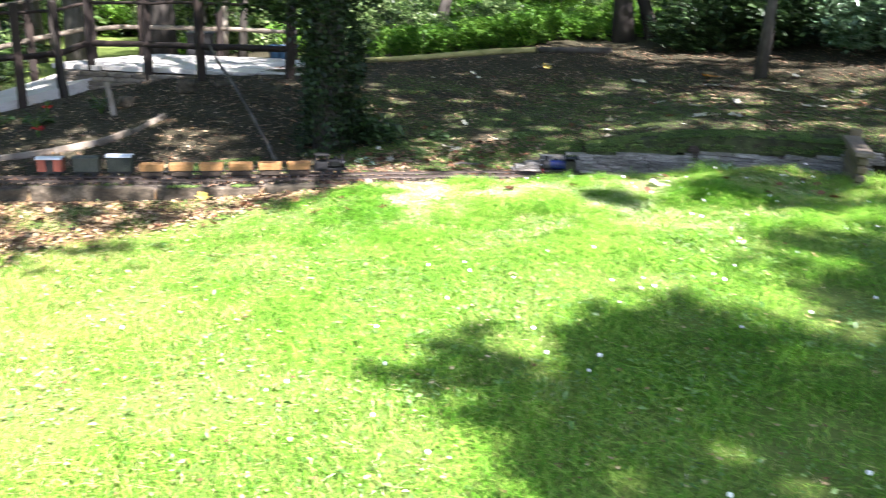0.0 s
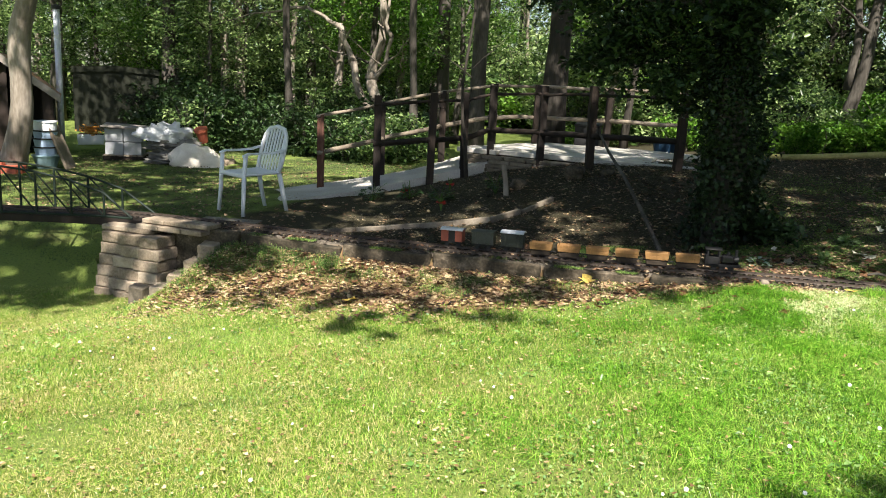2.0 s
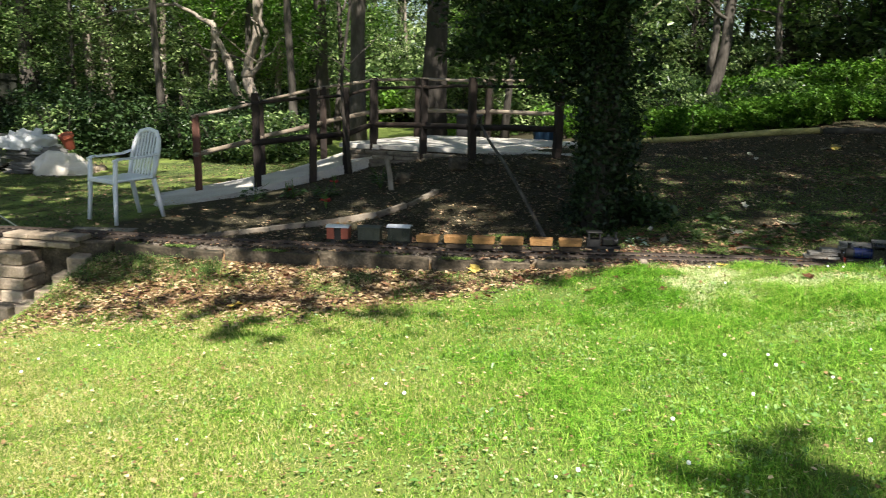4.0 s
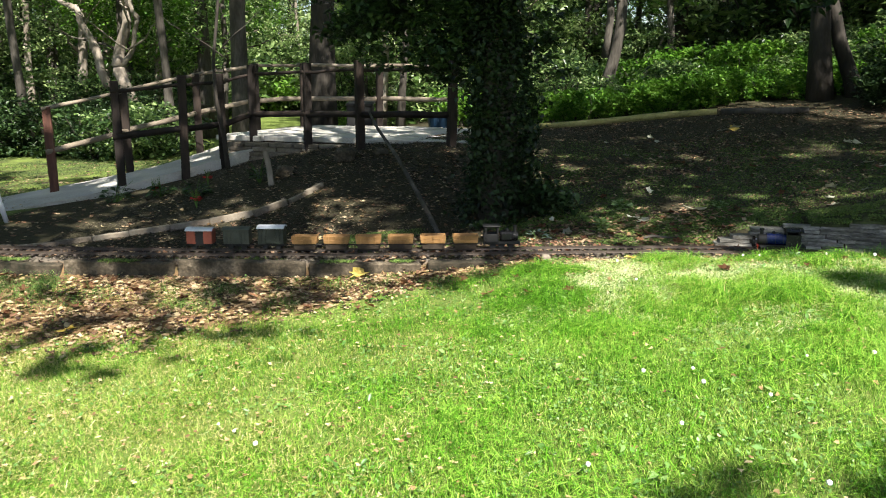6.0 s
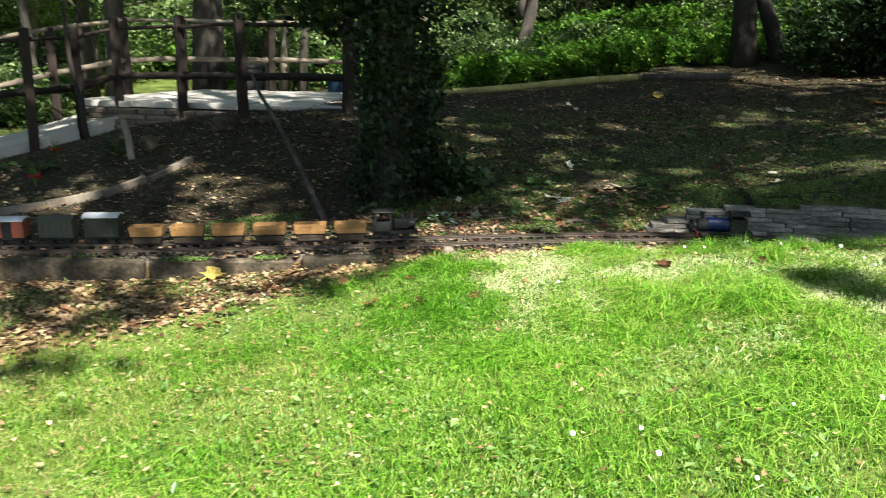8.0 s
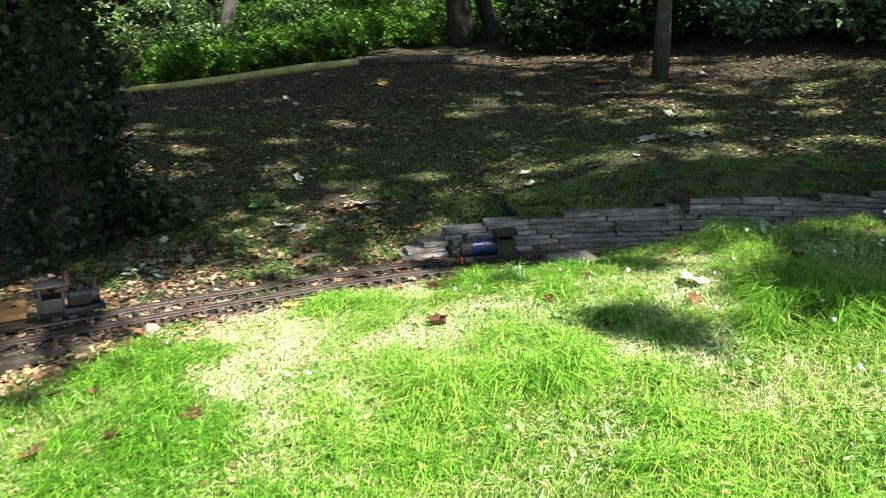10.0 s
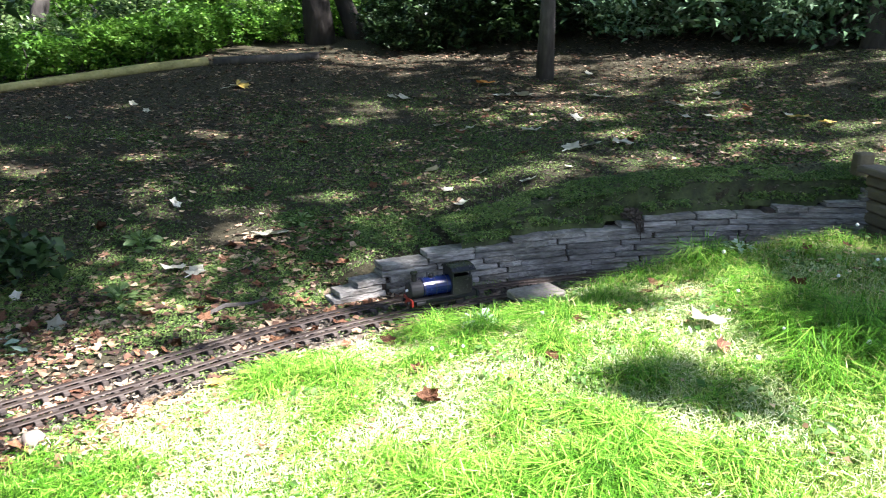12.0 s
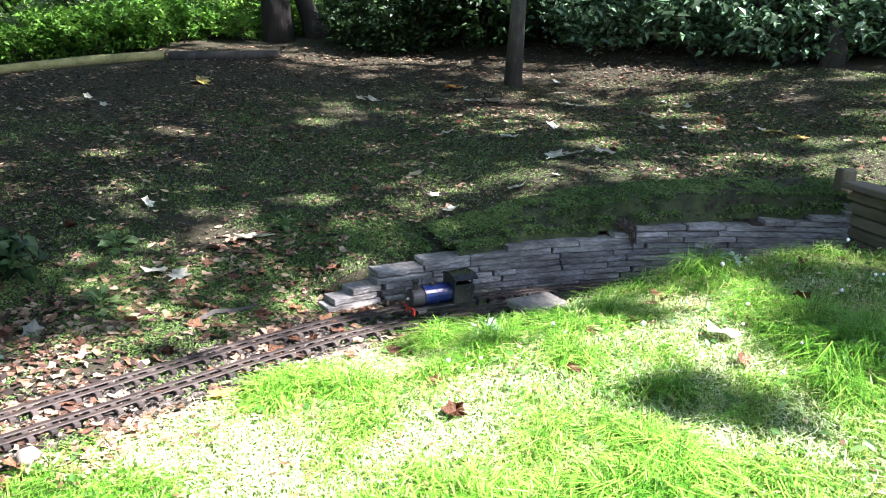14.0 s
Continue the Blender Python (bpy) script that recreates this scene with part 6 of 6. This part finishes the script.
def scatter(n, x0, x1, s0, s1, lift=0.0, keep=None):
    """Places on the ground, by their distance from the near track's line."""
    x = rng.uniform(x0, x1, n)
    y = track_y(x) + rng.uniform(s0, s1, n)
    if keep is not None:
        ok = keep(x, y) > rng.random(n)
        x, y = x[ok], y[ok]
    return np.stack([x, y, ground(x, y) + lift], 1)


def patchy(x, y, scale=0.7, seed=0.0):
    return np.array([0.5 + 0.9 * noise.noise(Vector((a * scale, b * scale, seed))) for a, b in zip(x, y)])


def litter_mesh(name, places, size):
    """Curled dead leaves: six-pointed outlines, each its own tilt."""
    n = len(places)
    ang = rng.uniform(0, 6.28, n)
    s = size * rng.uniform(0.5, 1.35, n)
    k = 7
    a = np.linspace(0, 2 * np.pi, k, endpoint=False)[None, :]
    r = np.where(np.arange(k) % 2 == 0, 0.55, 0.34)[None, :] * rng.uniform(0.8, 1.2, (n, k)) * s[:, None]
    u, v = np.cos(a) * r, np.sin(a) * r * 0.85
    h = rng.normal(size=(n, k)) * 0.06 * s[:, None] + 0.45 * (u * u) / np.maximum(s, 1e-4)[:, None] * rng.uniform(-0.6, 1.4, (n, 1))
    c, d = np.cos(ang)[:, None], np.sin(ang)[:, None]
    tilt = rng.normal(size=(n, 2)) * 0.14
    xx, yy = u * c - v * d, u * d + v * c
    ring = np.stack([xx, yy, h + xx * tilt[:, :1] + yy * tilt[:, 1:] + 0.006], -1) + places[:, None, :]
    mid = places + [0, 0, 0.005]
    verts = np.concatenate([ring, mid[:, None, :]], 1).reshape(-1, 3)
    base = np.arange(n)[:, None] * (k + 1)
    faces = np.concatenate([base + [k, i, (i + 1) % k] for i in range(k)], 0)
    return mesh_of(name, verts, faces)


bank_leaves = scatter(17000, -4.6, 0.1, -1.4, -0.1, 0.006, lambda x, y: step(-1.35, -0.7, (y - track_y(x)) / bank_width(x)) * np.clip(patchy(x, y, 1.3) + 0.35, 0, 1))
side_leaves = scatter(6000, -3.2, 0.9, 0.2, 1.0, 0.006, lambda x, y: np.clip(patchy(x, y, 1.8, 3) * 1.3 - 0.12, 0, 1))
bed_leaves = scatter(5000, -5.0, 1.0, -0.11, 0.26, 0.006, lambda x, y: np.clip(patchy(x, y, 2.4, 8) * 1.3 - 0.2, 0, 1))
wood_leaves = scatter(30000, -4.2, 4.8, 0.5, 6.0, 0.004, lambda x, y: np.clip(patchy(x, y, 0.9, 5) * 1.2 - 0.05, 0, 1))
yard_leaves = np.stack([rng.uniform(-12, -4.6, 9000), rng.uniform(5.6, 11.5, 9000)], 1)
yard_leaves = yard_leaves[(yard_leaves[:, 1] > track_y(yard_leaves[:, 0]) + 0.3) & (patchy(yard_leaves[:, 0], yard_leaves[:, 1], 0.8, 31) > rng.random(9000))]
yard_leaves = np.concatenate([yard_leaves, ground(yard_leaves[:, 0], yard_leaves[:, 1])[:, None] + 0.012], 1)
lawn_leaves = scatter(7500, -5.4, 2.6, -4.9, -0.1, 0.022, lambda x, y: 1 - 0.65 * step(-1.6, 0.0, x))
lawn_leaves = np.concatenate([lawn_leaves, scatter(850, -0.6, 2.2, -0.8, -0.1, 0.02)])
tagged(part("leaf_litter", litter_mesh("leaf_litter", np.concatenate([bank_leaves[::2], side_leaves, bed_leaves, yard_leaves]), 0.036), "litter"), "dry brown and orange fallen leaves along the track", "fallen leaves", kind="stuff")
tagged(part("leaf_litter", litter_mesh("leaf_litter", wood_leaves, 0.033), "litter"), "brown fallen leaves strewn over dark soil", "fallen leaves", kind="stuff")
bed_scraps = scatter(1300, -4.4, 0.2, 0.45, 3.0, 0.008, lambda x, y: np.clip(patchy(x, y, 1.4, 37) * 1.2, 0, 1))
tagged(part("leaf_litter", litter_mesh("leaf_litter", np.concatenate([bank_leaves[1::2], bed_scraps]), 0.034), "litter_light"), "pale dry fallen leaves below the kerb and on dark soil", "fallen leaves", kind="stuff")
tagged(part("leaf_litter", litter_mesh("leaf_litter", lawn_leaves, 0.017), "litter_light"), "scattered brown fallen leaves on the lawn", "fallen leaves", kind="stuff")

debris = np.concatenate([scatter(46000, -1.4, 5.0, 0.35, 5.5, 0.008), scatter(26000, -4.6, -1.2, 0.4, 4.2, 0.008), scatter(9000, -5.2, 0.8, -0.1, 0.3, 0.008)])
debris[:, 2] += 0.006 * rng.random(len(debris))
tagged(part("woodland_debris", leaf_mesh("woodland_debris", debris, 0.02, 0.6, 0.1, 0.45, 1.6), "debris"), "fine broken leaves and twigs over the soil", "fallen leaves", kind="stuff")
lip_bits = np.array([mat_point(float(x), float(u)) for x, u in zip(rng.uniform(0.98, 2.6, 3000), rng.random(3000))]) + [0, 0, 0.006]
tagged(part("moss_debris", leaf_mesh("moss_debris", lip_bits, 0.016, 0.6, 0.1, 0.45, 1.6), "debris"), "bits of dead leaf on the moss above the wall", "fallen leaves", kind="stuff")
kx = rng.uniform(-5.1, 0.25, 9000)
kerb_moss = np.stack([kx, track_y(kx) - 0.075 + rng.normal(size=9000) * 0.018, track_z(kx) - 0.034], 1)
kerb_moss = kerb_moss[patchy(kx, kx * 0, 3.0, 17) > 0.6]
bed_moss = scatter(9000, -3.0, 1.3, -0.05, 0.26, 0.004, lambda x, y: np.clip(patchy(x, y, 3.2, 23) * 1.8 - 0.75, 0, 1))
foot_moss = scatter(16000, -5.0, 0.2, -0.17, -0.11, 0, lambda x, y: np.clip(patchy(x, y, 2.5, 19) * 1.6 - 0.5, 0, 1))

# grass: short and pale to the left, long and rich to the right
def lawn_places(n, x0, x1, y0, y1):
    x, y = rng.uniform(x0, x1, n), rng.uniform(y0, y1, n)
    s_ = y - track_y(x)
    leafy = step(-1.3, -0.75, s_ / bank_width(x)) * step(-4.7, -4.3, x) * step(0.3, -0.3, x)
    thin = np.array([noise.noise(Vector((a * 2.6, b * 2.6, 21))) for a, b in zip(x, y)])
    ok = (s_ < -0.1) & (rng.random(n) > leafy * np.clip(0.9 - 1.3 * np.clip(thin, 0, 1), 0, 1))
    x, y = x[ok], y[ok]
    return np.stack([x, y, ground(x, y) - 0.004], 1)


def noisy(p, scale, seed):
    return np.array([noise.noise(Vector((a * scale, b * scale, seed))) for a, b in p[:, :2]])


turf = np.concatenate([lawn_places(330000, -5.6, 3.4, 1.2, 6.0), lawn_places(120000, -0.8, 2.3, 4.2, 6.0), lawn_places(60000, -6.5, -2.0, 0.6, 3.2), lawn_places(90000, -6.0, 4.5, -1.5, 1.6), lawn_places(70000, -9.0, -5.2, 2.4, 5.4)])
lush = step(-2.6, 0.3, turf[:, 0] + 0.35 * (turf[:, 1] - 3))
clump, tuft_ = noisy(turf, 2.2, 4), noisy(turf, 6.5, 8)
by_wall = step(4.0, 4.8, turf[:, 1]) * step(-0.8, 0.2, turf[:, 0])
tall = (0.026 + 0.030 * lush) * (1 + 0.7 * clump + 0.55 * tuft_) * (1 - 0.35 * step(-0.5, -0.12, turf[:, 1] - track_y(turf[:, 0])) * step(0.9, 0.5, turf[:, 0]))
tall = np.maximum(tall + by_wall * 0.036 * step(0.22, 0.6, clump + 0.5 * tuft_), 0.012)
thinned = rng.random(len(turf)) < 0.55 + 0.9 * (clump + 0.6 * tuft_ + 0.25) - 0.33 * by_wall * step(0.35, 0.0, clump + 0.5 * tuft_) * step(2.3, 1.7, turf[:, 0])
short = lush + 0.5 * clump + 0.4 * tuft_ - 0.35 * by_wall < rng.random(len(turf))
dry, green = short & thinned, ~short & thinned
tagged(part("lawn_grass", blade_mesh("lawn_grass", turf[dry], tall[dry], np.full(dry.sum(), 0.0034), 1.05), "grass_dry"), "short pale sunlit lawn grass", "grass", kind="stuff")
tagged(part("lawn_grass", blade_mesh("lawn_grass", turf[green], tall[green], np.full(green.sum(), 0.0034), 1.25), "grass"), "long lush green lawn grass", "grass", kind="stuff")
fine = np.concatenate([lawn_places(330000, -4.2, 0.9, 1.3, 4.4), lawn_places(90000, -6.0, -2.4, 2.6, 4.9), lawn_places(110000, -0.6, 2.2, 3.6, 5.9)])
sunburnt = noisy(fine, 1.5, 41) + 0.5 * noisy(fine, 5.0, 43) - 0.9 * step(-2.2, 0.2, fine[:, 0]) > rng.uniform(-0.75, 0.45, len(fine))
tagged(part("lawn_grass", turf_mesh("lawn_grass", fine[sunburnt], 0.026, 0.0042), "grass_dry"), "fine short pale turf of the lawn", "grass", kind="stuff")
tagged(part("lawn_grass", turf_mesh("lawn_grass", fine[~sunburnt], 0.028, 0.0042), "turf_green"), "fine short green turf of the lawn", "grass", kind="stuff")
hay = np.concatenate([lawn_places(100000, -0.7, 2.2, 4.2, 6.3), lawn_places(16000, -5.0, 1.0, 1.4, 5.0)])
hay = hay[noisy(hay, 2.2, 4) + 0.7 * noisy(hay, 6.5, 8) < rng.uniform(-0.05, 0.4, len(hay)) - 1.2 * (1 - step(4.2, 5.0, hay[:, 1]) * step(-0.7, -0.1, hay[:, 0]) * step(2.2, 1.6, hay[:, 0])) * (rng.random(len(hay)) > 0.2)] + [0, 0, 0.006]
tagged(part("thatch", blade_mesh("thatch", hay, np.full(len(hay), 0.032), np.full(len(hay), 0.0032), 1.7), "thatch"), "pale dry cut grass in the lawn, whitened for sun glare", "grass", kind="stuff")
tufts = np.concatenate([scatter(1700, -4.6, -0.6, -0.75, -0.3), scatter(1300, -4.75, -3.4, -0.5, -0.14)])
tufts = np.repeat(tufts[rng.random(len(tufts)) < 0.035], 45, 0)
tufts = tufts + np.concatenate([rng.normal(size=(len(tufts), 2)) * 0.05, np.zeros((len(tufts), 1))], 1)
tufts[:, 2] = ground(tufts[:, 0], tufts[:, 1])
tagged(part("grass_tufts", blade_mesh("grass_tufts", tufts, np.full(len(tufts), 0.065), np.full(len(tufts), 0.0045), 1.0), "moss"), "long grass tufts on the leafy bank", "grass", kind="stuff")
back = np.stack([rng.uniform(-13, -5.9, 70000), rng.uniform(4.9, 13, 70000)], 1)
back = back[noisy(back, 0.9, 3) + 0.4 * noisy(back, 3.0, 5) > -0.12]
back = back[back[:, 1] > track_y(back[:, 0]) + 0.35]
back = np.concatenate([back, ground(back[:, 0], back[:, 1])[:, None]], 1)
tagged(part("lawn_grass", blade_mesh("lawn_grass", back, np.full(len(back), 0.03), np.full(len(back), 0.008), 1.2), "back_grass"), "green lawn beyond the track", "grass", kind="stuff")
moss_lip = np.array([mat_point(float(x), float(u)) for x, u in zip(rng.uniform(0.98, 2.6, 22000), rng.random(22000))])
moss_lip = moss_lip[noisy(moss_lip, 5.0, 27) + 0.5 * noisy(moss_lip, 14.0, 29) > -0.12]
moss_at = scatter(210000, -1.0, 5.0, 0.38, 4.4, 0, lambda x, y: np.clip(patchy(x, y, 2.6, 9) * 1.1 - 0.02 + 0.4 * step(0.2, 1.2, x) * step(3.2, 1.0, y - track_y(x)), 0, 1) * step(4.6, 2.6, y - track_y(x)))
side_moss = scatter(70000, -2.2, 1.0, 0.24, 1.2, 0.004, lambda x, y: np.clip(patchy(x, y, 2.2, 14) * 1.8 - 0.4, 0, 1))
moss_at = np.concatenate([kerb_moss, bed_moss, foot_moss, side_moss, moss_at[~((moss_at[:, 0] > 0.98) & (moss_at[:, 0] < 2.65) & (moss_at[:, 1] < track_y(moss_at[:, 0]) + 0.58))], moss_lip])
tagged(part("moss", blade_mesh("moss", moss_at, np.full(len(moss_at), 0.014), np.full(len(moss_at), 0.008), 1.5), "moss"), "low moss and sparse grass above the wall", "moss", kind="stuff")

# broad small leaves in the lawn: clover and plantain, and white clover heads
weeds = np.concatenate([lawn_places(24000, -5.0, 2.6, 1.4, 5.8), lawn_places(12000, -1.4, 2.2, 2.4, 5.8)])
weeds = weeds[patchy(weeds[:, 0], weeds[:, 1], 2.0, 11) > 0.4] + [0, 0, 0.022]
broad = weeds[rng.random(len(weeds)) < 0.03 + 0.07 * step(-0.8, 0.6, weeds[:, 0])] + [0, 0, 0.014]
tagged(part("plantain", leaf_mesh("plantain", broad, 0.031, width=0.5, up=0.7, droop=0.12), "clover"), "broad green plantain leaves in the lawn", "plantain", kind="stuff")
tagged(part("clover", leaf_mesh("clover", weeds, 0.0125, width=0.8, up=0.45, droop=0.1), "clover"), "clover and plantain leaves among the grass", "clover", kind="stuff")
heads = lawn_places(260, -4.5, 2.4, 1.5, 5.6)
heads = heads[patchy(heads[:, 0], heads[:, 1], 0.8, 15) + 0.5 * step(-1.6, 0.8, heads[:, 0]) - 0.22 > 0.55]
bm = bmesh.new()
for x, y, z in heads:
    made = bmesh.ops.create_icosphere(bm, subdivisions=1, radius=rng.uniform(0.005, 0.009))["verts"]
    bmesh.ops.translate(bm, verts=made, vec=(x, y, z + 0.035 + 0.025 * float(step(-2, 0.4, x))))
tagged(part("clover_flowers", bm, "petal"), "white clover flower heads in the lawn", "flowers", kind="stuff")


# small plants
def one_leaf(name, mat, width):
    """A single small leaf of unit length, folded along its rib."""
    v = [(0, 0, 0), (0.3 * width, 0.35, 0.06), (0.5 * width, 0.6, 0.05), (0, 1, -0.12), (-0.5 * width, 0.6, 0.05), (-0.3 * width, 0.35, 0.06), (0, 0.5, 0)]
    mesh = bpy.data.meshes.new(name)
    mesh.from_pydata(v, [], [(0, 1, 6), (1, 2, 6), (2, 3, 6), (3, 4, 6), (4, 5, 6), (5, 0, 6)])
    mesh.materials.append(M[mat])
    return mesh


def plant(x, y, n, size, leaf, mat, label, name="weed", width=0.6, category="plant", high=0.05):
    p = at_ground(x, y)
    t = thing(name, Matrix.Translation(p), label, category, "small garden plants")
    tips = in_ball(n, (size, size, size * 0.6), (0, 0, high), 0.4)
    for tip in tips[:10]:
        part("stem", one_tube([(0, 0, -0.01), (tip[0] * 0.5, tip[1] * 0.5, tip[2] * 0.7), tuple(tip)], [0.003, 0.0025, 0.0015], 4), "moss", t)
    shape = one_leaf("petal" if name == "red_flower" else "leaf", mat, width)
    for tip in tips:
        s_ = leaf * rng.uniform(0.75, 1.35)
        turn = math.atan2(tip[1], tip[0]) - math.pi / 2 + rng.normal() * 0.5
        part(shape.name.split(".")[0], shape, None, t).matrix_local = Matrix.LocRotScale(Vector(tip) * 0.55, Euler((rng.uniform(-0.25, 0.6), rng.normal() * 0.3, turn)), (s_, s_, s_))
    return t


plant(0.80, 5.72, 16, 0.05, 0.06, "pale_green", "pale variegated seedling in the grass beside the track", high=0.09)
plant(-0.16, 7.08, 20, 0.08, 0.055, "foliage", "leafy rosette weed on bare soil", high=0.04)
plant(0.55, 7.0, 16, 0.07, 0.05, "foliage", "leafy rosette weed on bare soil", high=0.04)
plant(-0.72, 6.35, 30, 0.13, 0.045, "pale_green", "pale grey-green low plant beside the track", high=0.03)
plant(-0.3, 6.55, 22, 0.09, 0.05, "foliage", "low green weed among fallen leaves", high=0.05)
plant(1.9, 5.62, 30, 0.07, 0.035, "pale_green", "pale feathery weed at the wall's foot", high=0.06)
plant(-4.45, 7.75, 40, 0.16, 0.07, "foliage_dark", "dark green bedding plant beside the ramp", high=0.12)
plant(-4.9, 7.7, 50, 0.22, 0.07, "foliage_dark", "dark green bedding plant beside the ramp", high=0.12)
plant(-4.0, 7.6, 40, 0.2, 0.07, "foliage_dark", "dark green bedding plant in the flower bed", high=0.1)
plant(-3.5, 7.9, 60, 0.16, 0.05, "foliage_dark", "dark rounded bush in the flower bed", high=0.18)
plant(-1.2, 6.0, 18, 0.1, 0.06, "foliage", "green weed between the tracks and the bank", high=0.04)
for x, y, r in ((-4.55, 7.8, 0.05), (-3.8, 7.25, 0.06), (-4.1, 8.02, 0.04)):
    plant(x, y, 40, r, 0.03, "petal_red", "dark red flowers in the bed beside the ramp", "red_flower", 0.9, "flower", 0.15)
# dangling dry roots on the wall
p, a, way = along(1.70, 0.30)
tuft = thing("root_tuft", Matrix.Translation((p.x, p.y, 0.575)), "dark mossy root tuft hanging over the wall", "roots")
part("moss_pad", draped((0.05, 0.04, 0.035), 3.0, 4, 0.1), "soil_dark", tuft)
for k in range(4):
    part("root", one_tube([(0.012 * k - 0.02, 0, 0.01), (0.012 * k - 0.02 + 0.004 * (k % 2), -0.055, -0.01), (0.01 * k - 0.012, -0.06, -0.05 - 0.02 * (k % 3))], [0.006, 0.005, 0.002], 5, 0.3), "soil_dark", tuft)

sx, sy = -0.02, 6.32
stick = [at_ground(sx, sy, 0.012), at_ground(sx + 0.07, sy + 0.03, 0.022), at_ground(sx + 0.16, sy + 0.03, 0.014), at_ground(sx + 0.24, sy + 0.055, 0.01)]
tagged(part("stick", one_tube(stick, [0.008, 0.010, 0.008, 0.004], 7, 0.3), "bark"), "short dark fallen stick among leaves beside the track", "stick")
